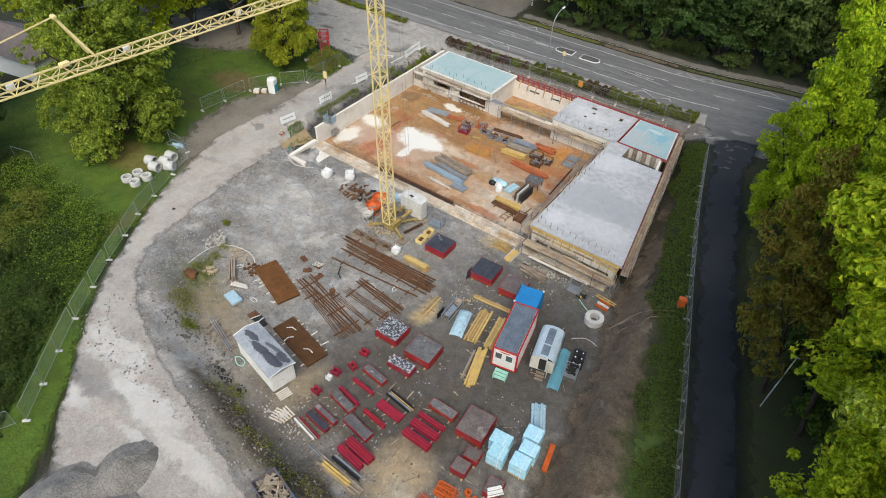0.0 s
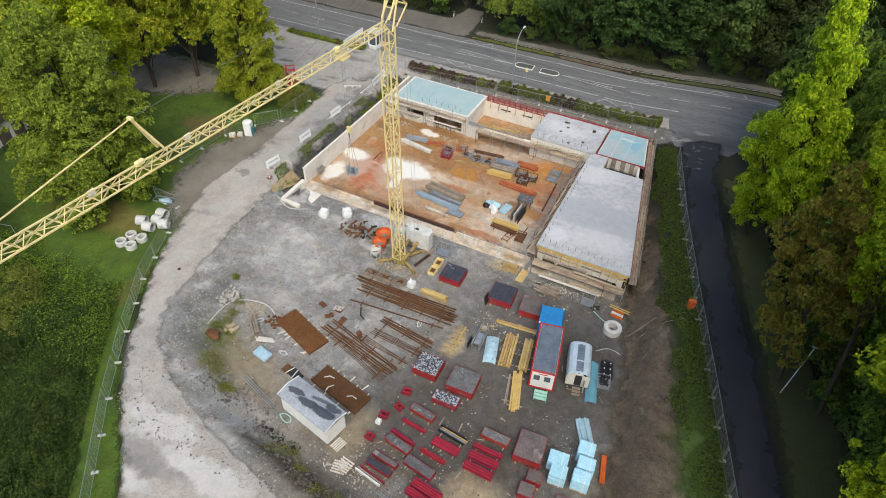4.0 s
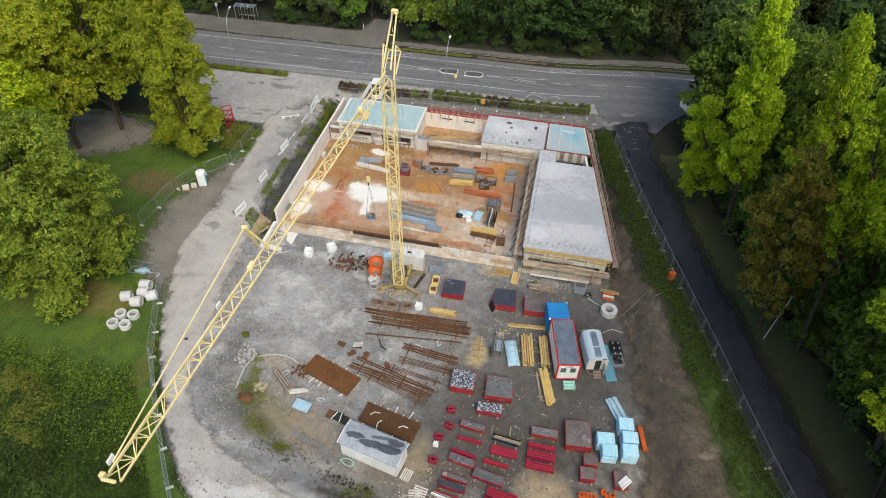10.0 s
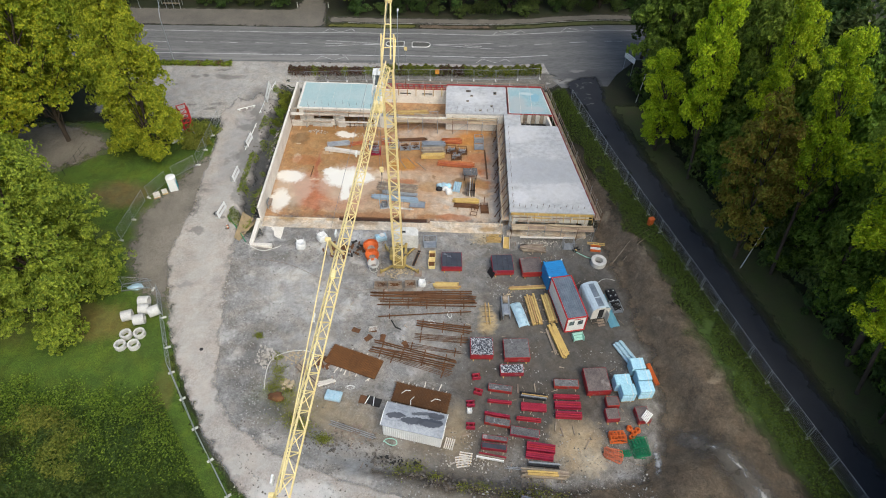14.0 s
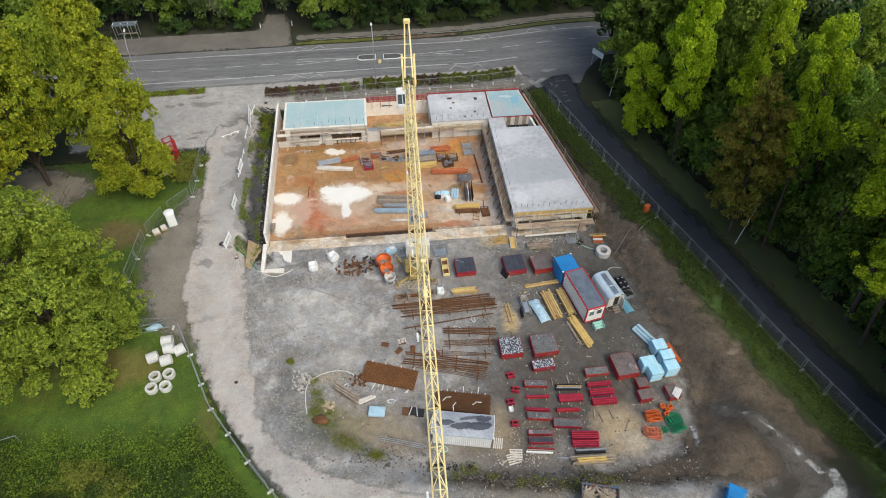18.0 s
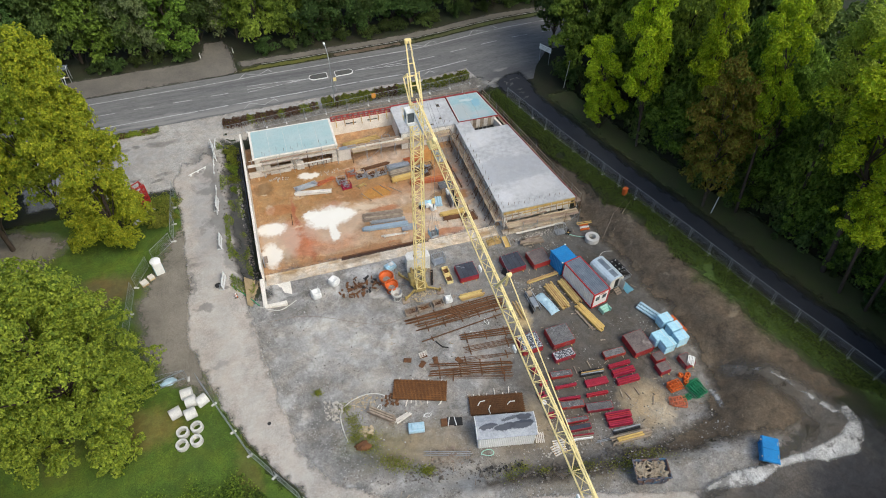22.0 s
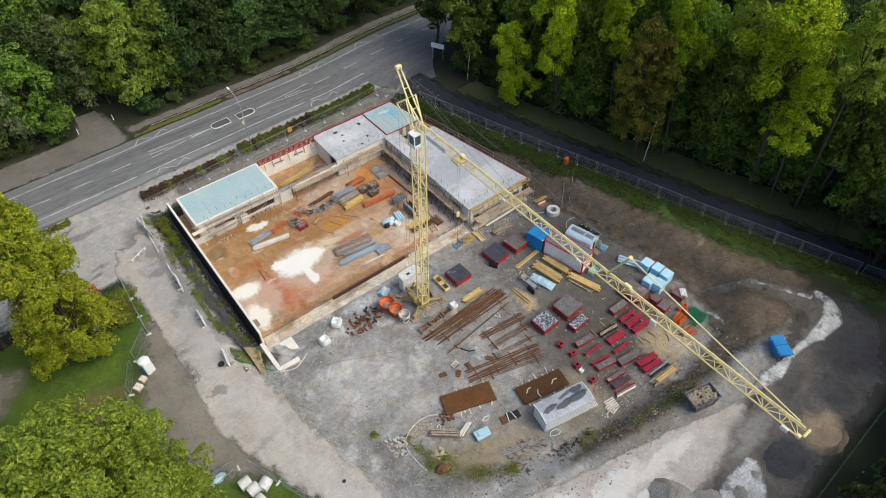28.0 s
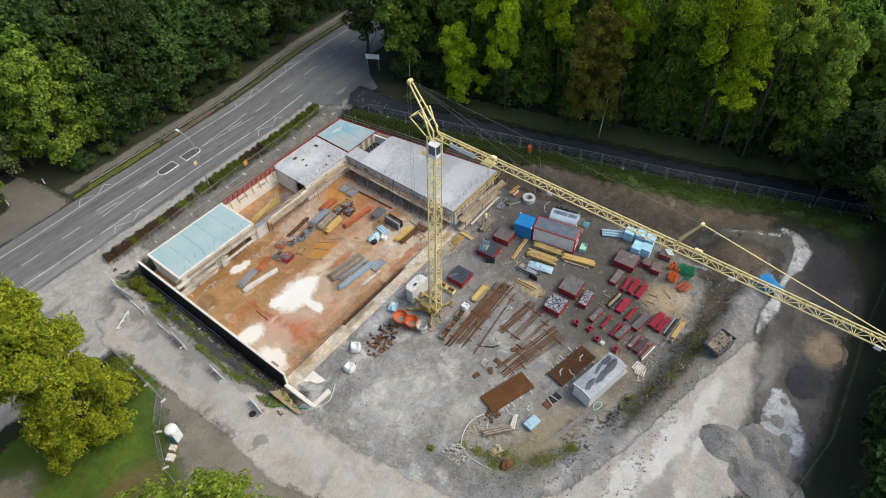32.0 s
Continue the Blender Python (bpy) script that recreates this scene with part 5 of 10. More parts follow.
for s in (-0.36, 0.36):
    g.beam((s - 0.05, -0.9, 29.4), AP + Vector((s * 0.5, 0, 0)), 0.12)
for k in (1, 3):
    u = k / 5
    g.beam(Vector((-0.41, -0.9, 29.4)).lerp(AP + Vector((-0.18, 0, 0)), u), Vector((0.31, -0.9, 29.4)).lerp(AP + Vector((0.18, 0, 0)), u), 0.06)
part("stay_mast", g, M_YELLOW, crane)
part("sheave_head", Geo().cbox(AP, (0.62, 0.4, 0.4), 0.08), M_YELLOW, crane)
g = Geo()
for s in (-0.55, 0.55):
    g.beam((s, -0.1, 28.6), (s, 1.7, 29.9), 0.1); g.beam((s, 1.7, 29.9), (s, 0.4, 31.0), 0.08); g.beam((s, -0.8, 28.4), (s, 0.2, 31.2), 0.12)
g.beam((-0.55, 1.7, 29.9), (0.55, 1.7, 29.9), 0.1)
part("head_frame", g, M_YELLOW, crane)
# cab
M_GLASS = mat("dark_glass", (0.10, 0.12, 0.13), (0.07, 0.085, 0.095), rough=0.08, spec=0.6, bump=0, gloss_var=0)
CB = Vector((-0.85, -1.35, 26.9))
cab = part("cab", Geo().cbox(CB + Vector((0, 0, 0.2)), (0.82, 1.0, 0.4), 0.08), M_WHITE, crane, "white operator cab")
part("cab_roof", Geo().cbox(CB + Vector((0, 0, 1.5)), (0.86, 1.05, 0.1), 0.05), M_WHITE, cab)
for sx in (-1, 1):
    for sy in (-1, 1):
        part("post", Geo().beam(CB + Vector((sx * 0.37, sy * 0.45, 0.35)), CB + Vector((sx * 0.37, sy * 0.45, 1.48)), 0.09), M_WHITE, cab)
part("window", Geo().box(CB + Vector((0, 0, 0.92)), (0.68, 0.84, 1.04)), M_GLASS, cab, "tinted cab glazing")
part("cab_arm", Geo().beam(CB + Vector((0.1, 0.1, 1.5)), (-0.4, -0.9, 28.7), 0.09), M_YELLOW, cab)
part("platform", Geo().cbox((-0.8, -0.35, 26.85), (0.9, 0.9, 0.06), 0.02).beam((-1.2, -0.8, 26.85), (-1.2, -0.8, 27.8), 0.04).beam((-1.2, 0.1, 26.85), (-1.2, 0.1, 27.8), 0.04).beam((-1.2, -0.8, 27.8), (-1.2, 0.1, 27.8), 0.04), M_YELLOW, crane)
jd = (JT - JR)
# strut on the jib with its stays
SB, ST = JR + jd * 0.612 + Vector((0, 0, 0.4)), Vector((-1.05, -25.9, 33.0))
part("jib_strut", Geo().beam(SB + Vector((-0.35, 0, 0)), ST, 0.13).beam(SB + Vector((0.35, 0, 0)), ST, 0.13), M_YELLOW, crane)
part("strut_head", Geo().cbox(ST, (0.35, 0.25, 0.22), 0.05), M_YELLOW, crane)
part("stay_bar", Geo().beam(ST, JR + jd * 0.99 + Vector((0, 0, 0.5)), 0.06), M_YELLOW, crane)
M_ROPE = mat("steel_rope", (0.20, 0.20, 0.20), (0.15, 0.15, 0.15), rough=0.6, bump=0)
for e in (JR + jd * 0.25 + Vector((0, 0, 0.5)), JR + jd * 0.36 + Vector((0.1, 0, 0.5)), ST):
    part("stay_rope", Geo().rod(AP + Vector((0, -0.1, 0.1)), e, 0.012, 5), M_ROPE, crane)
for s in (-0.3, 0.1):
    part("hoist_rope", Geo().rod(AP + Vector((s, 0.1, -0.1)), (0.6 + s, 3.2, 2.6), 0.011, 5), M_ROPE, crane)
part("jib_connector", Geo().cbox(JR + jd * 0.17 + Vector((0, 0, 0.2)), (0.4, 0.5, 0.45), 0.08), M_YELLOW, crane)
part("name_board", Geo().cbox(JR + jd * 0.09 + Vector((-0.62, 0, 0.0)), (0.04, 2.8, 0.5), 0.01), M_WHITE, crane, "blank white board on the jib")
for f in (0.33, 0.55, 0.73, 0.98):
    part("jib_lamp", Geo().cbox(JR + jd * f + Vector((-0.62, 0, -0.2)), (0.12, 0.45, 0.35), 0.03), M_WHITE, crane, "small white board on the jib")
part("jib_splice", Geo().cbox(JR + jd * 0.655 + Vector((0, 0, 0.35)), (0.3, 0.6, 0.3), 0.06), M_YELLOW, crane)
# trolley and hook
TR = JR + jd * 0.02 + Vector((0.2, -1.2, -0.6))
part("trolley", Geo().cbox(JR + jd * 0.155 + Vector((0, 0, -0.65)), (0.9, 1.1, 0.2), 0.05), M_YELLOW, crane)
# slewing base, ballast and outriggers
part("turntable", Geo().rod((0, 0.5, 0.75), (0, 0.5, 1.05), 0.85, 20), M_GREASE, crane)
part("base_frame", Geo().cbox((0, 0.5, 0.5), (1.4, 1.4, 0.5), 0.06).cbox((-0.35, 1.7, 1.25), (0.3, 4.2, 0.35), 0.05).cbox((0.75, 1.7, 1.25), (0.3, 4.2, 0.35), 0.05).cbox((0.2, 0.4, 1.25), (0.9, 0.3, 0.3), 0.04).cbox((0.2, 2.6, 1.25), (0.9, 0.3, 0.3), 0.04), M_GREASE, crane)
part("machine_house", Geo().cbox((-0.75, 1.1, 1.6), (0.7, 1.7, 0.9), 0.1), M_GREASE, crane)
for i, (x, y) in enumerate(((-2.1, -0.9), (2.4, -0.7), (2.0, 3.6), (-1.9, 3.2))):
    leg = part("outrigger", Geo().beam((x * 0.3, 0.5 + (y - 0.5) * 0.3, 0.6), (x, y, 0.42), 0.2, 0.26), M_GREASE, crane)
    part("jack", Geo().rod((x, y, 0.12), (x, y, 0.9), 0.1, 8), M_GREASE, leg)
    part("foot", Geo().cbox((x, y, 0.08), (0.9, 0.9, 0.16), 0.03), M_GREYWOOD, leg, "timber footing under the jack")
M_BALLAST = mat("white_concrete_ballast", (0.66, 0.65, 0.62), (0.50, 0.49, 0.46), scale=1.2, fine=9, bump=0.15, wear=(0.40, 0.38, 0.34), wear_at=0.66)
for k in range(5):
    g = Geo()
    prof = [(-1.5, -0.65), (-1.5, 0.35), (-1.1, 0.75), (1.1, 0.75), (1.5, 0.35), (1.5, -0.65)]
    z0, z1 = 1.5 - 1.0 + k * 0.47, 1.5 - 1.0 + k * 0.47 + 0.44
    n = len(prof)
    g.add([(0.7 + x, 3.7 + y, z0) for x, y in prof] + [(0.7 + x, 3.7 + y, z1) for x, y in prof], [tuple(range(n))[::-1], tuple(range(n, 2 * n))] + [(i, (i + 1) % n, n + (i + 1) % n, n + i) for i in range(n)])
    part("ballast_block", g, M_BALLAST, crane, "pale concrete ballast block")
part("ballast_eye", Geo().cbox((0.4, 3.6, 2.86), (0.5, 0.3, 0.06), 0.02), M_DARK, crane)
HK = JR + jd * 0.155
hk = part("hook_block", Geo().cbox(HK + Vector((0, 0, -7.2)), (0.35, 0.2, 0.6), 0.05), M_YELLOW, crane)
part("hook", Geo().rod(HK + Vector((0, 0, -7.5)), HK + Vector((0, 0, -7.9)), 0.05), M_DARK, hk)
for s in (-0.12, 0.12):
    part("hook_rope", Geo().rod(HK + Vector((s, 0, -0.7)), HK + Vector((s, 0, -7.0)), 0.012, 5), M_ROPE, crane)

# ---- materials of the loose things ----
M_BLACKPLY = mat("dark_form_ply", (0.035, 0.04, 0.055), (0.055, 0.06, 0.075), scale=1.2, fine=8, bump=0.08, rough=0.6, wear=(0.30, 0.31, 0.33), wear_at=0.66, rand=0.15)
M_SNOWPLY = mat("chalky_form_ply", (0.045, 0.05, 0.065), (0.06, 0.065, 0.08), scale=10, fine=9, bump=0.08, wear=(0.42, 0.44, 0.47), wear_at=0.5, speck=0.5)
M_BROWNPLY = mat("faded_form_ply", (0.150, 0.122, 0.116), (0.10, 0.083, 0.08), scale=1.0, fine=9, bump=0.08, rough=0.7, wear=(0.23, 0.20, 0.19), wear_at=0.6, rand=0.1, speck=0.3, mottle=0.5)
M_GREYPLY = mat("grey_form_ply", (0.150, 0.148, 0.148), (0.085, 0.083, 0.088), scale=2.2, fine=9, bump=0.08, rough=0.7, rand=0.15, wear=(0.30, 0.305, 0.315), wear_at=0.6, speck=0.5, mottle=0.5)
M_CRIMSON = mat("crimson_paint", (0.31, 0.018, 0.042), (0.23, 0.014, 0.033), rough=0.5, scale=1.5, fine=12, bump=0.06, rand=0.12)
M_FOAM = mat("blue_shrink_wrap", (0.42, 0.68, 0.80), (0.33, 0.58, 0.72), rough=0.4, scale=2.0, fine=7, bump=0.25, rand=0.08)
M_BLUEWRAP = mat("pale_blue_film", (0.30, 0.46, 0.55), (0.42, 0.55, 0.62), rough=0.35, scale=2.5, fine=8, bump=0.5, wear=(0.18, 0.28, 0.36), wear_at=0.6)
M_ORANGE = mat("orange_plastic", (0.62, 0.14, 0.03), (0.50, 0.10, 0.025), rough=0.5, scale=1.5, fine=12, bump=0.08)
M_GREEN = mat("green_plastic", (0.02, 0.22, 0.10), (0.02, 0.17, 0.08), rough=0.5, bump=0.05)
M_BLACK = mat("black_plastic", (0.012, 0.012, 0.014), (0.02, 0.02, 0.022), rough=0.5, bump=0.05)
M_ROOFMETAL = mat("grey_roof_metal", (0.20, 0.24, 0.28), (0.13, 0.16, 0.20), rough=0.45, metal=0.3, scale=1.2, fine=10, bump=0.08, wear=(0.14, 0.16, 0.19), wear_at=0.6)
M_SHEDROOF = mat("patched_roof_felt", (0.36, 0.38, 0.41), (0.27, 0.29, 0.32), rough=0.6, scale=0.8, fine=6, bump=0.1, mottle=0.4)
blotches(M_SHEDROOF, [(19.6, -29.0, 0.9, 0.3, (0.06, 0.065, 0.08), 0.95), (21.1, -29.5, 1.2, 0.36, (0.05, 0.055, 0.07), 0.95), (23.0, -29.7, 1.3, 0.45, (0.045, 0.05, 0.065), 0.95), (22.0, -28.7, 1.0, 0.22, (0.08, 0.085, 0.1), 0.85), (23.4, -28.9, 0.9, 0.4, (0.055, 0.06, 0.075), 0.9)], 1.2, 0.12, 0.2)
M_RING = mat("pale_concrete_ring", (0.58, 0.57, 0.54), (0.46, 0.45, 0.43), scale=1.5, fine=10, bump=0.15, rand=0.08)
M_MINT = mat("mint_paint", (0.36, 0.62, 0.52), (0.30, 0.54, 0.46), rough=0.6)
M_BAG = mat("white_woven_bag", (0.72, 0.72, 0.70), (0.58, 0.58, 0.57), rough=0.8, scale=3, fine=10, bump=0.5)
M_SAND = mat("grey_gravel_heap", (0.32, 0.295, 0.262), (0.21, 0.196, 0.176), scale=0.5, fine=6, bump=0.9, bump_dist=0.12, wear=(0.15, 0.14, 0.125), wear_at=0.58, speck=0.8)


def form_stack(x, y, w, d, h, rz, top, label, layers=3, group="stacks of formwork panels"):
    """Stacked slab-form panels: red steel frames, ply faces and timber bearers."""
    th = thing("formwork_stack", x, y, land(x, y) + 0.12, rz, label, "formwork", group)
    for s in (-0.36, 0.36):
        part("bearer", Geo().cbox((s * w, 0, 0.05), (0.12, d + 0.35, 0.1), 0.01), M_WOOD, th)
    lh = (h - 0.1) / layers
    for i in range(layers):
        z = 0.1 + i * lh
        g = Geo()
        for sx in (-1, 1):
            g.cbox((sx * (w / 2 - 0.04), 0, z + lh / 2), (0.08, d, lh - 0.03), 0.012)
        for sy in (-1, 1):
            g.cbox((0, sy * (d / 2 - 0.04), z + lh / 2), (w - 0.17, 0.08, lh - 0.03), 0.012)
        for k in range(-1, 2):
            g.box((k * w * 0.25, 0, z + lh / 2), (0.05, d - 0.18, lh - 0.06))
        part("panel_frame", g, M_RED, th)
        part("ply_face", Geo().cbox((0, 0, z + lh - 0.01), (w - 0.1, d - 0.1, 0.025), 0.005), top if i == layers - 1 else M_BROWNPLY, th, "worn dark plywood face" if i == layers - 1 else "")
    if top is M_SNOWPLY or top is M_BLACKPLY:
        for k in range(1, 4):
            part("seam", Geo().box((-w / 2 + k * w / 4, 0, h + 0.012), (0.025, d - 0.14, 0.012)), M_DARK, th)
    return th


form_stack(24.7, -7.1, 2.5, 2.4, 0.95, 2, M_BLACKPLY, "red formwork stack with black plywood top and white stains")
form_stack(30.9, -7.4, 2.6, 2.6, 1.0, 4, M_BLACKPLY, "red formwork stack with dark plywood top, lid leaning")
form_stack(34.4, -7.6, 2.5, 2.4, 0.95, 6, M_BROWNPLY, "red formwork stack with faded brown plywood top")
form_stack(28.2, -19.6, 2.5, 2.3, 1.0, 1, M_SNOWPLY, "red formwork stack with chalky stained plywood top")
form_stack(32.0, -19.7, 2.8, 2.5, 1.0, 3, M_GREYPLY, "red formwork stack with grey plywood top")
form_stack(31.4, -22.2, 2.5, 1.1, 0.8, 3, M_SNOWPLY, "narrow red formwork stack with chalky plywood top")
form_stack(40.3, -23.3, 2.5, 2.8, 1.05, 5, M_BROWNPLY, "tall red formwork stack with faded brown top")
form_stack(41.6, -25.7, 1.3, 1.1, 0.85, 5, M_BROWNPLY, "small red formwork stack with brown top")
form_stack(41.4, -27.1, 1.35, 1.25, 0.85, 5, M_BROWNPLY, "small red formwork stack with grey-brown top")
form_stack(44.5, -27.0, 1.3, 1.6, 0.85, 8, M_BROWNPLY, "small brown formwork stack carrying pale tubes")
lid = thing("plywood_board", 29.35, -8.7, land(29.4, -8.7) + 0.12, 4, "black plywood lid leaning against a stack", "formwork")
part("sheet", Geo().beam((0, 0, 0.02), (0.35, 0.15, 0.85), 1.2, 0.04), M_BLACK, lid)
tb = thing("tube_bundle", 44.75, -27.4, land(44.5, -27) + 0.12 + 0.9, 50, "bundle of pale plastic tubes on a stack", "tubes")
for i in range(5):
    part("tube", Geo().rod((-0.65 + 0.05 * i, -0.32 + i * 0.16, 0.08 + 0.05 * (i % 2)), (0.65, -0.32 + i * 0.16, 0.08 + 0.05 * (i % 2)), 0.07, 8), M_WHITE, tb)


def long_panel(x, y, L_, w, h, rz, kind, label):
    """A long wall-form panel or girder lying on two bearers."""
    th = thing("red_formwork", x, y, land(x, y) + 0.12, rz, label, "formwork", "rows of long formwork panels")
    for s in (-0.38, 0.38):
        part("bearer", Geo().cbox((s * L_, 0, 0.05), (0.1, w + 0.5, 0.1), 0.01), M_GREYWOOD, th)
    if kind == "ply":
        part("frame", Geo().cbox((0, w / 2 - 0.04, 0.1 + h / 2), (L_, 0.08, h), 0.015).cbox((0, -w / 2 + 0.04, 0.1 + h / 2), (L_, 0.08, h), 0.015).cbox((-L_ / 2 + 0.04, 0, 0.1 + h / 2), (0.08, w - 0.17, h), 0.015).cbox((L_ / 2 - 0.04, 0, 0.1 + h / 2), (0.08, w - 0.17, h), 0.015), M_RED, th)
        part("ply_face", Geo().cbox((0, 0, 0.1 + h - 0.01), (L_ - 0.1, w - 0.1, 0.03), 0.006), M_BLACKPLY if (x * 3) % 1 > 0.4 else M_GREYPLY, th)
    elif kind == "red":
        n = max(2, round(w / 0.22))
        for i in range(n):
            yy = -w / 2 + (i + 0.5) * w / n
            part("girder", Geo().cbox((0, yy, 0.1 + h / 2), (L_, w / n * 0.4, h * 0.8), 0.01).cbox((0, yy, 0.1 + h * 0.95), (L_, w / n * 0.8, h * 0.12), 0.01).cbox((0, yy, 0.1 + h * 0.05), (L_, w / n * 0.8, h * 0.12), 0.01), M_CRIMSON, th)
    elif kind == "full":
        part("sheet", Geo().cbox((0, 0, 0.1 + h / 2), (L_, w, h), 0.03), M_CRIMSON, th)
        for i in range(3):
            part("rib", Geo().cbox((0, -w / 2 + (i + 0.5) * w / 3, 0.1 + h + 0.02), (L_, 0.06, 0.05), 0.01), M_CRIMSON, th)
    else:
        n = max(2, round(w / 0.2))
        for i in range(n):
            part("bar", Geo().cbox((0.1 * ((i * 7) % 3 - 1), -w / 2 + (i + 0.5) * w / n, 0.1 + h / 2), (L_, w / n * 0.62, h), 0.01), (M_BLACK, M_GALV, M_WOOD)[i % 3] if kind == "posts" else (M_WHITE, M_GREYWOOD, M_RED)[i % 3], th)
    return th


for x, y, L_, w, h, rz, kind, label in (
        (30.1, -24.4, 2.5, 0.75, 0.45, -7, "ply", "red framed form panel with black plywood face"),
        (30.0, -25.9, 2.5, 0.3, 0.35, -4, "red", "single crimson girder lying on bearers"),
        (29.7, -27.4, 2.6, 0.3, 0.35, -9, "red", "single crimson girder with splashed concrete"),
        (29.7, -28.2, 2.6, 0.8, 0.45, -9, "ply", "red framed form panel with dark face"),
        (32.9, -27.8, 2.5, 0.35, 0.4, -5, "red", "pair of crimson girders on short bearers"),
        (32.4, -29.3, 2.9, 0.95, 0.45, -8, "ply", "red framed form panel with grey face"),
        (29.4, -30.0, 2.5, 0.5, 0.4, -6, "ply", "narrow red form panel with dark face"),
        (29.3, -30.9, 2.5, 0.6, 0.45, -6, "ply", "narrow red form panel with black face"),
        (29.0, -31.9, 2.7, 0.6, 0.3, -9, "mixed", "row of pale battens beside the red panels"),
        (33.5, -26.4, 2.6, 0.85, 0.35, -3, "full", "bright red ribbed form panel"),
        (37.0, -25.1, 2.7, 0.45, 0.4, 0, "red", "pair of crimson girders"),
        (37.0, -26.1, 2.7, 0.75, 0.5, 0, "red", "three crimson girders with white concrete splashes"),
        (37.0, -27.2, 2.7, 0.7, 0.5, -1, "red", "three crimson girders on long bearers"),
        (37.1, -23.6, 2.6, 0.9, 0.5, 0, "ply", "red framed form panel with blue-black face"),
        (33.9, -30.8, 2.8, 0.85, 0.45, -6, "red", "stack of four crimson girders"),
        (33.7, -31.7, 2.7, 0.6, 0.5, -6, "red", "stack of crimson girders beside another"),
        (33.6, -25.1, 2.7, 0.75, 0.25, -6, "posts", "row of black and yellow posts"),
        (34.1, -32.5, 3.0, 0.5, 0.3, -3, "posts", "row of grey and timber posts")):
    long_panel(x, y, L_, w, h, rz, kind, label)
for x, y, rz in ((27.6, -23.0, 10), (27.8, -24.8, -15), (27.0, -26.2, 5), (27.0, -28.7, 0)):
    th = thing("formwork_bracket", x, y, land(x, y) + 0.12, rz, "small red steel formwork bracket on the gravel", "bracket", "red formwork brackets")
    part("frame", Geo().cbox((0, 0.22, 0.25), (0.9, 0.12, 0.5), 0.02).cbox((0, -0.22, 0.25), (0.9, 0.12, 0.5), 0.02), M_CRIMSON, th)
    for s in (-0.25, 0.25):
        part("web", Geo().cbox((s, 0, 0.28), (0.12, 0.34, 0.35), 0.02), M_RED, th)
random.seed(5)
for x, y, rz in ((36.2, -28.9, 100), (37.4, -28.7, 95), (38.6, -30.2, 60), (32.0, -24.2, 88), (33.8, -24.0, 92), (26.6, -29.6, 20), (35.6, -28.4, 80)):
    th = thing("timber_bearer", x, y, land(x, y) + 0.12, rz, "loose squared timber lying on the ground", "timber", "loose bearers")
    part("beam", Geo().cbox((0, 0, 0.06), (1.0, 0.12, 0.12), 0.012), M_GREYWOOD, th)


# ---- long steel and timber ----
def bundle(name, x, y, L_, rz, n, w, material, label, category, r=0.06, bearers=3, spread=0.0, box=True, h=1):
    th = thing(name, x, y, land(x, y) + 0.12, rz, label, category)
    rng = random.Random(int(x * 31 + y * 17))
    for i in range(bearers):
        part("bearer", Geo().cbox((-L_ * 0.38 + i * L_ * 0.76 / max(1, bearers - 1), 0, 0.05), (0.12, w + 0.5, 0.1), 0.01), M_GREYWOOD if material is not M_RUST else M_RUST, th)
    for k in range(h):
        for i in range(n):
            yy = -w / 2 + (i + 0.5) * w / n
            a = rng.uniform(-spread, spread)
            dx = rng.uniform(-0.25, 0.25) * (1 if spread else 0.3)
            z = 0.1 + r + k * 2 * r
            p, q = (-L_ / 2 + dx, yy - a, z), (L_ / 2 + dx, yy + a, z)
            g = Geo().beam(p, q, min(r * 2, w / n * 0.9), r * 2) if box else Geo().rod(p, q, r, 6)
            part("bar" if not box else "beam", g, material, th)
    return th


bundle("steel_girder_stack", 21.3, -12.1, 12.0, 1, 5, 1.0, M_RUST, "long rusty steel girders on cross bearers", "steel girders", 0.055, 5, 0.22)
bundle("steel_girder_stack", 21.9, -13.3, 11.4, 2, 4, 1.0, M_RUST, "rusty steel girders lying apart on bearers", "steel girders", 0.05, 5, 0.3)
bundle("steel_girder_stack", 24.0, -12.6, 7.5, 1, 3, 0.8, M_RUST, "shorter rusty steel girders on the same bearers", "steel girders", 0.055, 3, 0.25)
bundle("steel_bar", 21.8, -14.9, 10.8, 6, 1, 0.2, M_RUST, "single long rusty steel bar on the gravel", "steel bar", 0.05, 2, 0)
bundle("steel_bar_stack", 23.9, -16.6, 6.2, -5, 4, 1.0, M_RUST, "rusty steel bars tied on bearers", "steel bars", 0.05, 3, 0.2)
bundle("thin_bar_bundle", 23.7, -18.2, 6.0, -3, 6, 0.9, M_RUST, "thin rusty reinforcement bars on the ground", "rebar", 0.03, 2, 0.12, box=False)
bundle("steel_bar_stack", 20.7, -20.5, 9.4, -12, 6, 1.6, M_RUST, "fan of long rusty bars over pale bearers", "steel bars", 0.05, 4, 0.35)
bundle("thin_bar_bundle", 21.3, -21.6, 7.6, -17, 6, 1.1, M_RUST, "fan of thin rusty reinforcement bars", "rebar", 0.028, 2, 0.4, box=False)
bundle("thin_bar_bundle", 22.9, -19.6, 6.4, -7, 4, 0.6, M_RUST, "few thin rusty bars lying loose", "rebar", 0.028, 2, 0.25, box=False)
bundle("timber_stack", 34.0, -10.5, 4.8, 6, 3, 0.5, M_WOOD, "fresh yellow timber planks in a short row", "timber", 0.07, 2, 0.05)
bundle("timber_stack", 34.3, -13.9, 4.0, -80, 5, 1.3, M_WOOD, "fresh timber beams stacked in layers", "timber", 0.1, 3, 0.02, h=2)
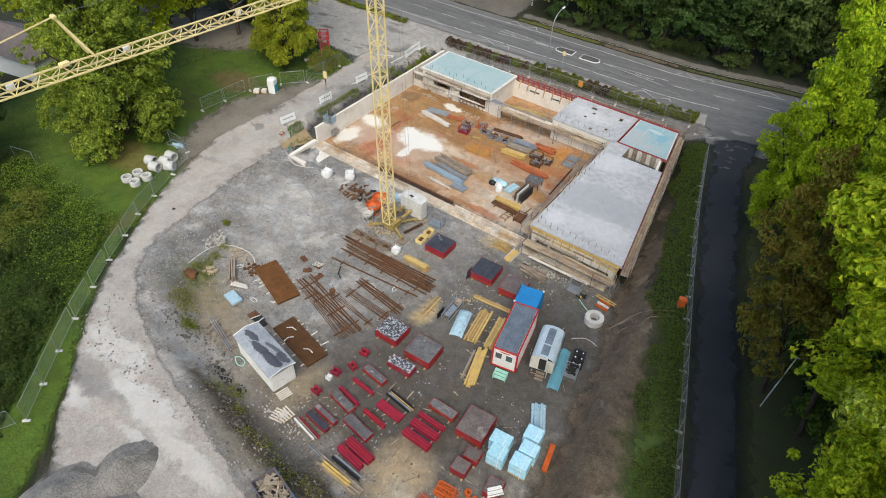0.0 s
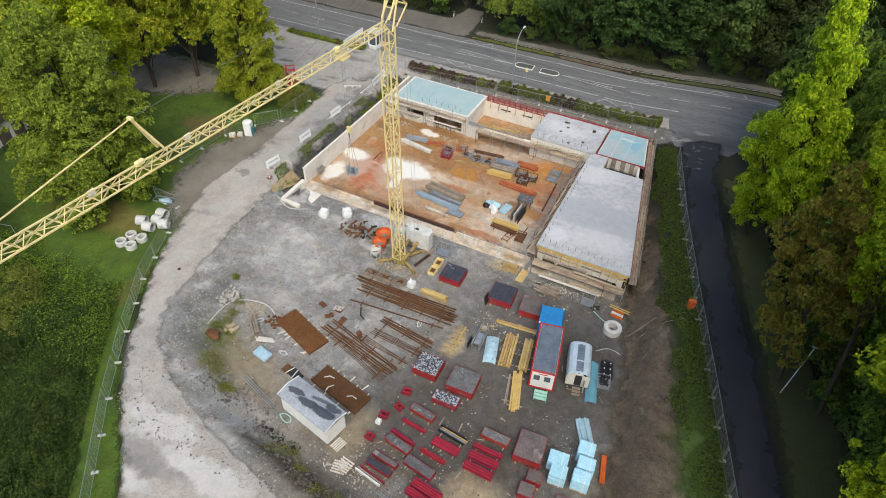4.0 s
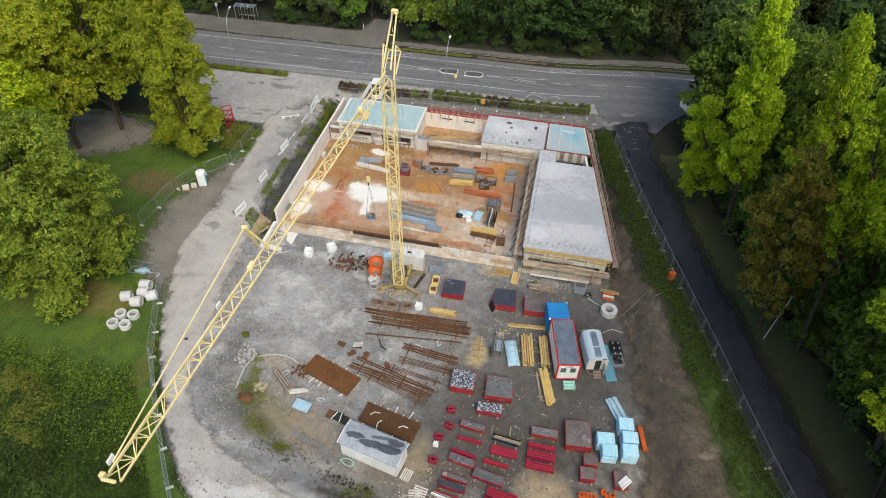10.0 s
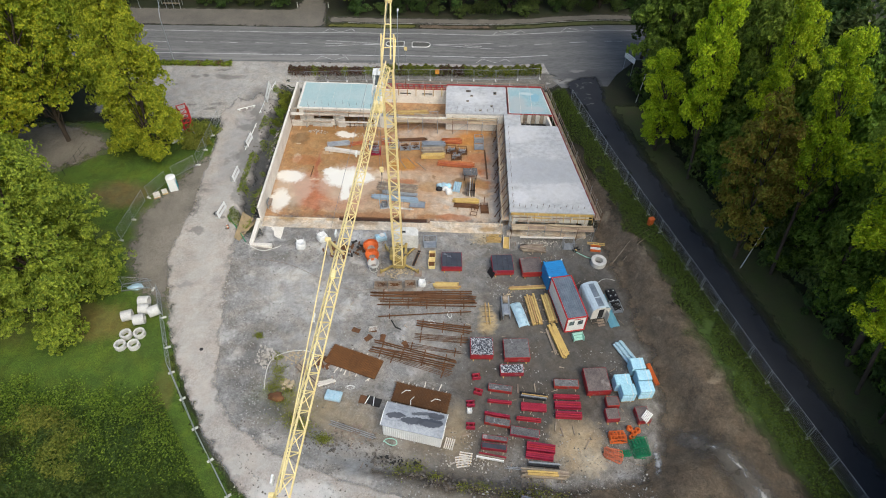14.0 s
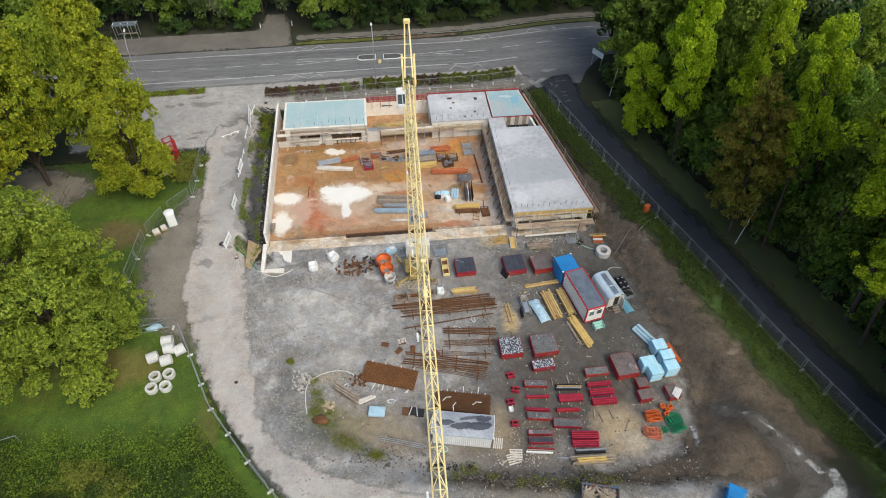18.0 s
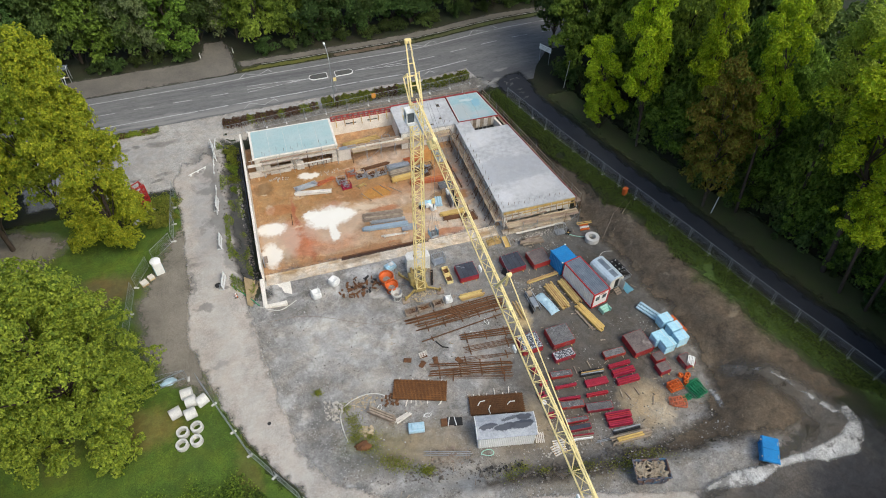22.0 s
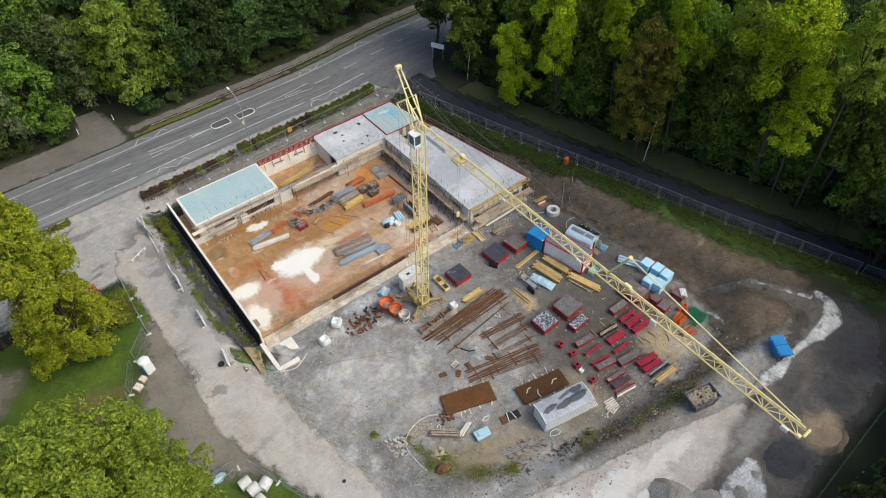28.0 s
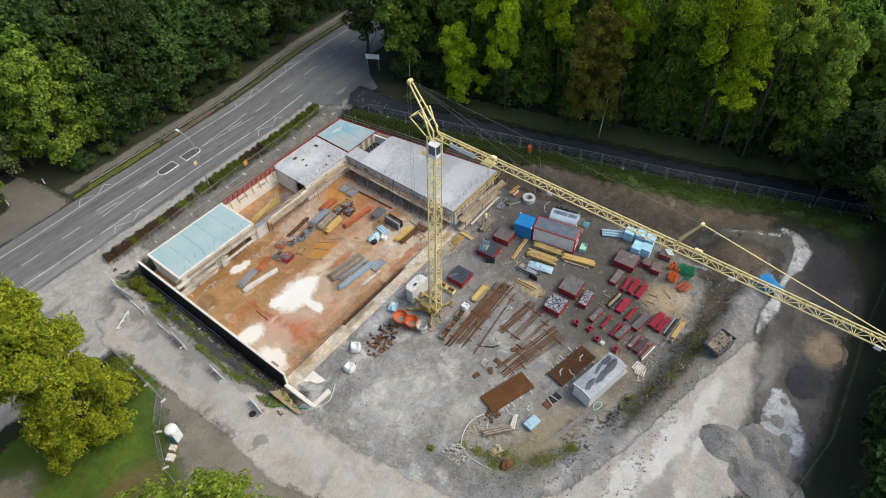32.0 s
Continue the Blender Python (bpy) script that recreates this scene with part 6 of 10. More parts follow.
bundle("timber_stack", 36.1, -13.6, 3.9, -80, 4, 0.95, M_WOOD, "fresh timber beams beside the office container", "timber", 0.1, 3, 0.02, h=2)
bundle("timber_stack", 36.8, -18.0, 4.2, -73, 5, 0.95, M_YELLOWFORM, "yellow timber girders on bearers", "timber", 0.09, 2, 0.03, h=2)
bundle("timber_stack", 36.0, -18.1, 3.4, -76, 2, 0.25, M_GREYWOOD, "weathered squared timbers beside yellow girders", "timber", 0.05, 2, 0.05)
bundle("timber_stack", 24.2, -10.7, 2.9, 1, 4, 0.8, M_WOOD, "short fresh timber beams beside the crane", "timber", 0.09, 2, 0.03, h=2)
bundle("timber_stack", 34.1, -33.4, 4.2, -2, 4, 0.9, M_GREYWOOD, "weathered planks with one yellow girder on top", "timber", 0.08, 3, 0.05, h=2)
bundle("yellow_girder", 33.9, -33.5, 2.9, -2, 2, 0.5, M_YELLOWFORM, "yellow timber girder lying on weathered planks", "girder", 0.09, 0, 0)
bpy.data.objects["yellow_girder"].location.z += 0.42
bundle("galvanised_tube_row", 32.6, -33.0, 4.4, -4, 2, 0.3, M_GALV, "galvanised scaffold tubes on the ground", "tubes", 0.04, 2, 0.03, box=False)
bundle("scaffold_ladder", 15.2, -29.5, 4.8, -17, 3, 0.6, M_GALV, "galvanised scaffold tubes lying in the grass", "tubes", 0.04, 3, 0.02, box=False)
bundle("trestle_timber", 29.0, -14.5, 3.0, -87, 2, 0.8, M_WOOD, "pale timber frame lying on spilled sand", "timber frame", 0.06, 4, 0.0)
bundle("concrete_beam_stack", 9.7, -23.4, 2.9, -40, 3, 0.8, M_GREYWOOD, "grey weathered planks stacked by the grass", "timber", 0.09, 2, 0.03, h=3)
bundle("pale_batten_pile", 11.8, -24.2, 1.9, 25, 3, 0.6, M_CMU, "short pale battens crossed on the ground", "battens", 0.07, 2, 0.15)

# crates in a row by the crane
for i, (x, y) in enumerate(((16.3, -11.0), (18.0, -10.9), (19.8, -10.7))):
    th = thing("timber_crate", x, y, land(x, y) + 0.12, 3, "open weathered timber crate with fittings", "crate", "crates beside the crane")
    w = (1.5, 1.7, 1.3)[i]
    for sy in (-1, 1):
        part("side", Geo().cbox((0, sy * 0.42, 0.3), (w, 0.05, 0.5), 0.01), M_GREYWOOD, th)
    for sx in (-1, 1):
        part("end", Geo().cbox((sx * (w / 2 - 0.03), 0, 0.3), (0.05, 0.78, 0.5), 0.01), M_GREYWOOD, th)
    part("base", Geo().cbox((0, 0, 0.06), (w - 0.12, 0.78, 0.08), 0.01), M_GREYWOOD, th)
    g = Geo()
    for k in range(10):
        g.rod((random.uniform(-w / 2 + 0.2, w / 2 - 0.2), random.uniform(-0.3, 0.3), 0.15), (random.uniform(-w / 2 + 0.2, w / 2 - 0.2), random.uniform(-0.3, 0.3), random.uniform(0.3, 0.55)), 0.04, 6)
    part("fitting_load", g, M_RUST, th, "rusty fittings", kind="stuff")


def lump(r, rz_, seed, nu=14, nv=8, squash=0.7, rough=0.25):
    """A soft rounded body, flat below."""
    g = Geo()
    pts = []
    for j in range(nv + 1):
        t = j / nv * math.pi * 0.5
        for i in range(nu):
            a = 2 * math.pi * i / nu
            rr = r * (1 + rough * noise.noise((math.cos(a) * 1.5 + seed, math.sin(a) * 1.5, t * 1.5)))
            pts.append((rr * math.cos(t) * math.cos(a), rr * math.cos(t) * math.sin(a) * rz_, rr * math.sin(t) * squash))
    F = [(j * nu + i, j * nu + (i + 1) % nu, (j + 1) * nu + (i + 1) % nu, (j + 1) * nu + i) for j in range(nv) for i in range(nu)]
    return g.add(pts, F)


def big_bag(x, y, s, rz, seed):
    th = thing("big_bag", x, y, land(x, y) + 0.12, rz, "slumped white woven bulk bag with open top", "bulk bag", "white bulk bags")
    n = 16
    g = Geo()
    rows = [(0.50, 0), (0.56, 0.15), (0.55, 0.45), (0.47, 0.72), (0.40, 0.80), (0.30, 0.66), (0.12, 0.55)]
    pts = []
    for k, (r, z) in enumerate(rows):
        for i in range(n):
            a = 2 * math.pi * i / n
            q = max(abs(math.cos(a)), abs(math.sin(a))) ** -0.6
            rr = r * q * s * (1 + 0.18 * noise.noise((a * 1.7, z * 3, seed)))
            pts.append((rr * math.cos(a), rr * math.sin(a), z * s * (1 + 0.12 * noise.noise((a, seed, 2)))))
    g.add(pts, [(k * n + i, k * n + (i + 1) % n, (k + 1) * n + (i + 1) % n, (k + 1) * n + i) for k in range(len(rows) - 1) for i in range(n)] + [tuple(range((len(rows) - 1) * n, len(rows) * n))])
    part("bag", g, M_BAG, th, smooth=True)
    for i in range(4):
        a = math.pi / 4 + i * math.pi / 2
        part("loop", Geo().rod((0.5 * s * math.cos(a), 0.5 * s * math.sin(a), 0.7 * s), (0.62 * s * math.cos(a), 0.62 * s * math.sin(a), 0.95 * s), 0.035, 5), M_BAG, th)


big_bag(5.7, -5.0, 1.15, 10, 1)
big_bag(8.2, -3.6, 1.15, 40, 2)
big_bag(21.2, -10.5, 0.85, 0, 3)
big_bag(26.9, -27.0, 0.5, 0, 5)
# rusty scrap by the bags
scrap = thing("scrap_pile", 10.4, -4.9, land(10.4, -4.9) + 0.12, 0, "pile of rusty steel scrap and brackets", "scrap pile")
random.seed(21)
for k in range(70):
    a, r = random.uniform(0, 6.28), random.uniform(0, 1) ** 0.7
    x, y = 0.5 + 3.0 * r * math.cos(a), -0.2 + 1.5 * r * math.sin(a)
    h = random.uniform(0.03, 0.22)
    part("scrap_piece", Geo().cbox((x, y, h / 2 + 0.02), (random.uniform(0.15, 0.8), random.uniform(0.1, 0.3), h), 0.02, random.uniform(0, 3)), M_RUST if k % 4 else M_DARK, scrap)
for n_, (x, y) in enumerate(((16.0, -17.3), (15.6, -18.4), (17.2, -18.3), (19.8, -19.1), (14.1, -17.4))):
    th = thing("scrap_heap", x, y, land(x, y) + 0.12, n_ * 40, "small rusty steel plates lying on the gravel", "scrap", "scattered scrap")
    part("plate", Geo().cbox((0, 0, 0.05), (0.9, 0.55, 0.1), 0.02), M_RUST, th)
    part("plate", Geo().cbox((0.15, 0.1, 0.13), (0.5, 0.4, 0.07), 0.02, 0.6), M_RUST, th)
    if n_ == 0:
        for k in range(5):
            part("strap", Geo().rod((-0.5, -0.3 + k * 0.15, 0.2), (0.5, -0.1 + k * 0.13, 0.3), 0.03, 6), M_CMU, th)
hk_ = thing("bent_angle", 18.5, -16.8, land(18.5, -16.8) + 0.12, -60, "bent dark steel angle on the gravel", "scrap")
part("angle", Geo().cbox((-0.5, 0, 0.05), (1.2, 0.12, 0.1), 0.01).cbox((0.3, 0.2, 0.05), (0.7, 0.12, 0.1), 0.01, 0.6), M_DARK, hk_)

# concrete skips beside the crane
for x, y, r, m, lab in ((14.6, -5.4, 0.95, M_ORANGE, "orange funnel-shaped concrete bucket"), (14.9, -6.9, 0.85, M_ORANGE, "orange concrete bucket with grey cement inside"), (15.2, -8.3, 0.7, M_RING, "pale cement-covered concrete bucket")):
    th = thing("concrete_bucket", x, y, land(x, y) + 0.12, 0, lab, "concrete bucket", "concrete buckets")
    n = 20
    prof = [(r * 0.35, 0.3), (r, 0.95), (r, 1.3), (r * 0.93, 1.3), (r * 0.93, 0.97), (r * 0.3, 0.42)]
    g = Geo().add([(a * math.cos(2 * math.pi * i / n), a * math.sin(2 * math.pi * i / n), b) for a, b in prof for i in range(n)], [(k * n + i, k * n + (i + 1) % n, (k + 1) * n + (i + 1) % n, (k + 1) * n + i) for k in range(len(prof) - 1) for i in range(n)])
    part("funnel", g, m, th, smooth=False)
    part("cement", Geo().rod((0, 0, 0.55), (0, 0, 0.62), r * 0.5, 14), M_SAND, th)
    for i in range(4):
        a = math.pi / 4 + i * math.pi / 2
        part("leg", Geo().beam((r * 0.75 * math.cos(a), r * 0.75 * math.sin(a), 0), (r * 0.95 * math.cos(a), r * 0.95 * math.sin(a), 1.1), 0.07), m, th)
    part("base_ring", Geo().pipe((0, 0, 0.05), (0, 0, 1), r * 0.8, r * 0.7, 0.09, 16), m, th)
# blue crate, yellow skips, mesh cages
th = thing("plastic_crate", 15.6, -3.2, land(15.6, -3.2) + 0.12, 20, "pale blue plastic crate with white sacks", "crate")
part("body", Geo().cbox((0, 0, 0.3), (1.4, 1.0, 0.55), 0.05), M_BLUEWRAP, th)
part("sack", lump(0.4, 0.8, 3), M_BAG, th).location = (0.2, 0.1, 0.5)
part("sack", lump(0.32, 0.8, 6), M_FOAM, th).location = (-0.4, -0.1, 0.52)
for y in (-6.0, -7.4):
    th = thing("yellow_skip", 22.25, y, land(22, y) + 0.12, 2, "small open yellow steel skip", "skip", "yellow skips")
    for sx in (-1, 1):
        part("side", Geo().beam((sx * 0.38, -0.55, 0.3), (sx * 0.38, 0.55, 0.3), 0.05, 0.5), M_YELLOW, th)
    for sy in (-1, 1):
        part("end", Geo().beam((-0.36, sy * 0.55, 0.3), (0.36, sy * 0.55, 0.3), 0.05, 0.5), M_YELLOW, th)
    part("floor_plate", Geo().box((0, 0, 0.08), (0.72, 1.06, 0.05)), M_RUST, th)


def cage(x, y, z, w, d, h, rz, label, m=M_GALV, fill=None, group="steel mesh cages"):
    """A post pallet of square tube and mesh."""
    th = thing("mesh_cage", x, y, z, rz, label, "cage", group)
    for sx in (-1, 1):
        for sy in (-1, 1):
            part("post", Geo().beam((sx * w / 2, sy * d / 2, 0), (sx * w / 2, sy * d / 2, h), 0.06), m, th)
    for zz in (0.12, h - 0.04):
        for sy in (-1, 1):
            part("rail", Geo().beam((-w / 2, sy * d / 2, zz), (w / 2, sy * d / 2, zz), 0.05), m, th)
        for sx in (-1, 1):
            part("rail", Geo().beam((sx * w / 2, -d / 2, zz), (sx * w / 2, d / 2, zz), 0.05), m, th)
    g = Geo()
    for i in range(1, 5):
        for sy in (-1, 1):
            g.beam((-w / 2 + i * w / 5, sy * d / 2, 0.12), (-w / 2 + i * w / 5, sy * d / 2, h), 0.018)
        for sx in (-1, 1):
            g.beam((sx * w / 2, -d / 2 + i * d / 5, 0.12), (sx * w / 2, -d / 2 + i * d / 5, h), 0.018)
    part("wire_mesh", g, m, th, kind="stuff")
    part("deck", Geo().box((0, 0, 0.13), (w - 0.08, d - 0.08, 0.03)), m, th)
    if fill:
        g = Geo()
        rng = random.Random(int(x * 13 + y * 7))
        for k in range(14):
            g.beam((rng.uniform(-w * 0.42, w * 0.42), rng.uniform(-d * 0.42, d * 0.42), 0.16 + 0.04 * k), (rng.uniform(-w * 0.42, w * 0.42), rng.uniform(-d * 0.42, d * 0.42), 0.2 + 0.04 * k), 0.09)
        part("load", g, fill, th, kind="stuff")
    return th


cage(21.9, -4.0, land(22, -4) + 0.12, 1.6, 1.1, 1.2, 5, "empty galvanised mesh cage near the crane")
cage(39.4, -3.6, land(39, -3) + 0.12, 1.3, 1.0, 1.3, 0, "empty galvanised mesh cage before the east wing")
cage(44.0, -13.1, land(44, -13) + 0.12, 1.2, 1.4, 0.6, 12, "low mesh crate with dark fittings", fill=M_DARK)
cage(30.0, -2.8, land(30, -2) + 0.12, 1.8, 0.9, 0.7, 0, "low cage of timber offcuts", M_WOOD, M_WOOD)
th = thing("plank_trough", 31.6, -3.2, land(31, -3) + 0.12, 86, "shallow yellow formwork trough lying open", "formwork")
part("floor_board", Geo().cbox((0, 0, 0.06), (2.0, 0.8, 0.06), 0.01), M_YELLOWFORM, th)
for s in (-1, 1):
    part("side_board", Geo().cbox((0, s * 0.4, 0.2), (2.0, 0.05, 0.35), 0.01), M_CMU, th)
bundle("timber_offcuts", 34.9, -4.3, 2.9, -4, 4, 0.9, M_GREYWOOD, "heap of weathered formwork timber", "timber", 0.09, 3, 0.25, h=3)
# road barrier, tyre-like ring, hoses, junk in the east corner
th = thing("warning_barrier", 42.8, -4.0, land(42.8, -4) + 0.12, -5, "orange and white warning boards under yellow rails", "barrier")
for i in range(3):
    part("board", Geo().cbox((0, -0.3 + i * 0.3, 0.25 + 0.12 * i), (1.3, 0.08, 0.35), 0.02), M_ORANGE if i != 1 else M_WHITE, th)
part("rail", Geo().beam((-1.1, 0.2, 0.85), (1.1, 0.2, 0.85), 0.08).beam((-1.1, 0.5, 0.85), (1.1, 0.5, 0.85), 0.08), M_YELLOWFORM, th)
for i in range(4):
    part("rung", Geo().beam((-0.9 + i * 0.6, 0.2, 0.85), (-0.9 + i * 0.6, 0.5, 0.85), 0.06), M_YELLOWFORM, th)
part("stand", Geo().beam((-0.6, 0.3, 0.02), (-0.6, 0.3, 0.85), 0.08).beam((0.6, 0.3, 0.02), (0.6, 0.3, 0.85), 0.08), M_GREYWOOD, th)
solid("concrete_ring", Geo().pipe((0, 0, 0.35), (0, 0, 1), 0.95, 0.5, 0.7, 22), M_RING, "pale concrete manhole ring standing on the soil", "concrete ring", 42.9, -6.2, land(42.9, -6.2) + 0.12)


def hose(name, pts, r, m, label):
    cu = bpy.data.curves.new(name, "CURVE")
    cu.dimensions, cu.bevel_depth, cu.bevel_resolution = "3D", r, 1
    sp = cu.splines.new("NURBS")
    sp.points.add(len(pts) - 1)
    for p, (x, y) in zip(sp.points, pts):
        p.co = (x, y, land(x, y) + 0.14 + r, 1)
    sp.use_endpoint_u, sp.order_u = True, 3
    tmp = bpy.data.objects.new(name, cu)
    me = bpy.data.meshes.new_from_object(tmp)
    bpy.data.objects.remove(tmp)
    me.materials.append(m)
    return tagged(new(name, me), label, "hose")


hose("green_hose", [(39.6, -3.9), (40.6, -4.6), (41.8, -5.4), (42.4, -5.5)], 0.05, M_MINT, "pale green hose running to the concrete ring")
hose("white_hose", [(42.2, -9.6), (42.9, -8.8), (43.8, -8.6), (44.6, -8.9)], 0.03, M_RING, "thin pale hose curving behind the trailer")
hose("white_hose", [(5.6, -25.6), (5.0, -22.4), (6.6, -20.6), (9.6, -20.2), (10.6, -21.2)], 0.06, M_RING, "pale hose curving over the gravel edge")
hose("green_hose", [(18.4, -30.5), (19.0, -31.0), (19.8, -30.9), (19.6, -30.3), (18.6, -30.2), (18.4, -30.6)], 0.05, M_MINT, "coiled green hose beside the hut")
hose("green_hose", [(-3.9, -1.8), (-2.6, -3.0), (-1.6, -4.4), (-1.2, -5.0)], 0.07, M_GREEN, "green hose running to the foundation corner")
hose("white_hose", [(-1.2, -5.2), (0.6, -6.3), (2.0, -5.8), (3.2, -5.0)], 0.05, M_RING, "pale hose beside the foundation corner")
th = thing("tool_heap", 40.4, -4.0, land(40.4, -4) + 0.12, 0, "heap of dark tools and yellow funnel", "tools")
for k in range(9):
    part("tool", Geo().cbox((random.uniform(-0.6, 0.6), random.uniform(-0.35, 0.35), 0.1), (0.3, 0.16, 0.2), 0.03, random.uniform(0, 3)), M_DARK if k else M_YELLOWFORM, th)
th = thing("crate_pile", 43.9, -11.5, land(44, -11.5) + 0.12, 14, "pile of black plastic crates with white dots", "crates")
for k in range(6):
    part("crate", Geo().cbox((-0.3 + 0.6 * (k % 2), -0.7 + 0.7 * (k // 2), 0.22), (0.52, 0.6, 0.4), 0.03), M_BLACK, th)
    part("cap", Geo().rod((-0.3 + 0.6 * (k % 2), -0.7 + 0.7 * (k // 2), 0.42), (-0.3 + 0.6 * (k % 2), -0.7 + 0.7 * (k // 2), 0.46), 0.07, 8), M_WHITE, th)
solid("earth_clod", lump(0.7, 0.8, 9, squash=0.5), M_SOIL, "dark clod of earth beside the bank", "earth", 45.6, -6.6, land(45.6, -6.6) + 0.1, smooth=True)

# ---- rusty mesh mats ----
# Rust in two tones: the core's is darker for shade between the bars.
M_MATCORE = mat("shaded_rusty_mats", (0.12, 0.052, 0.02), (0.08, 0.036, 0.015), bump=0.3)
M_MATBAR = mat("rusty_mat_bars", (0.21, 0.092, 0.03), (0.125, 0.055, 0.02), scale=1.2, fine=14, bump=0)

M_MATDARK = mat("dark_rusty_mat_bars", (0.125, 0.06, 0.024), (0.075, 0.038, 0.018), scale=1.2, fine=14, bump=0)


def mesh_mat(x, y, L_, w, rz, label, bars):
    th = thing("mesh_mat_stack", x, y, land(x, y) + 0.12, rz, label, "reinforcement mats", "stacks of reinforcement mats")
    for s in (-0.4, -0.15, 0.15, 0.4):
        part("bearer", Geo().cbox((s * L_, 0, 0.05), (0.12, w + 0.7, 0.1), 0.01), M_CMU, th)
    part("mat_core", Geo().box((0, 0, 0.2), (L_, w, 0.18)), M_MATCORE, th, "dense rusty steel mats")
    g = Geo()
    n = int(L_ / 0.15)
    for i in range(n):
        g.beam((-L_ / 2 + (i + 0.5) * L_ / n, -w / 2 - 0.05, 0.315), (-L_ / 2 + (i + 0.5) * L_ / n, w / 2 + 0.05, 0.335), 0.06)
    m = 9
    for i in range(m):
        g.beam((-L_ / 2 - 0.08, -w / 2 + (i + 0.5) * w / m, 0.335), (L_ / 2 + 0.08, -w / 2 + (i + 0.5) * w / m, 0.315), 0.04)
    part("top_mat", g, bars, th, kind="stuff")
    return th


hose("cable", [(-0.3, -7.8), (1.7, -7.4), (4.4, -7.8), (7.0, -9.0), (9.8, -10.6), (12.0, -11.5), (14.2, -11.8), (16.1, -11.1)], 0.022, M_GREYWOOD, "thin grey cable lying across the gravel yard")
mesh_mat(14.4, -21.6, 5.9, 2.4, -19, "stack of rusty reinforcement mats on pale bearers", M_MATBAR)
mesh_mat(21.9, -25.7, 5.9, 2.2, -12, "stack of dark rusty reinforcement mats behind the hut", M_MATDARK)
for x, y, rz in ((20.4, -24.3, 75), (22.2, -24.2, 80), (23.8, -24.4, 70), (12.6, -22.6, 60), (13.6, -22.8, 75), (16.2, -23.6, 40)):
    th = thing("spacer_bar", x, y, land(x, y) + 0.12, rz, "pale spacer bar lying beside the mats", "spacer", "loose spacers")
    part("bar", Geo().cbox((0, 0, 0.06), (0.9, 0.1, 0.1), 0.01), M_CMU, th)
for x, y, rz in ((20.3, -25.2, 20), (21.0, -26.2, 70), (23.4, -26.1, 10)):
    th = thing("sling", x, y, land(x, y) + 0.12 + 0.36, rz, "pale lifting sling lying on the mats", "sling", "lifting slings")
    part("strap", Geo().rod((-0.5, 0, 0.05), (0, 0.2, 0.05), 0.05, 6).rod((0, 0.2, 0.05), (0.5, 0, 0.05), 0.05, 6), M_BAG, th)
th = thing("wrapped_pallet", 12.8, -25.9, land(12.8, -25.9) + 0.12, -10, "low pallet wrapped in pale blue film", "pallet")
part("pallet", Geo().cbox((0, 0, 0.07), (1.7, 1.1, 0.13), 0.01), M_GREYWOOD, th)
part("wrap", Geo().cbox((0, 0, 0.34), (1.72, 1.12, 0.4), 0.07).cbox((0.1, 0.05, 0.57), (1.2, 0.7, 0.1), 0.05), M_BLUEWRAP, th)
th = thing("dark_sheet", 16.6, -26.2, land(16.6, -26.2) + 0.12, -12, "dark rusty plates with pale slings", "steel plates")
for k in range(3):
    part("plate", Geo().cbox((-0.7 + k * 0.7, 0.1 * (k % 2), 0.08), (0.9, 0.9, 0.12 + 0.03 * k), 0.02), M_DARK if k else M_RUST, th)
part("strap", Geo().rod((-0.4, -0.5, 0.2), (-0.2, 0.5, 0.2), 0.05, 6).rod((0.5, -0.5, 0.22), (0.3, 0.5, 0.22), 0.05, 6), M_BAG, th)
solid("rubble", lump(0.9, 0.7, 15, squash=0.5, rough=0.5), M_RUST, "reddish brick rubble in the grass", "rubble", 6.8, -26.5, land(6.8, -26.5) + 0.1, smooth=True)

# ---- containers, trailer, hut ----
def corrugated(p, q, z0, z1, pitch=0.28, depth=0.04, side=1):
    """A ribbed sheet-metal wall from p to q."""
    p, q = Vector((*p, 0)), Vector((*q, 0))
    d = (q - p)
    n = max(2, int(d.length / pitch))
    nrm = Vector((d.y, -d.x, 0)).normalized() * depth * side
    pts = []
    for i in range(n):
        for u, k in ((0, 0), (0.3, 0), (0.5, 1), (0.8, 1)):
            pts.append(p + d * ((i + u) / n) + nrm * k)
    pts.append(q)
    m = len(pts)
    return [(*v.xy, z0) for v in pts] + [(*v.xy, z1) for v in pts], [(i, i + 1, m + i + 1, m + i) for i in range(m - 1)]


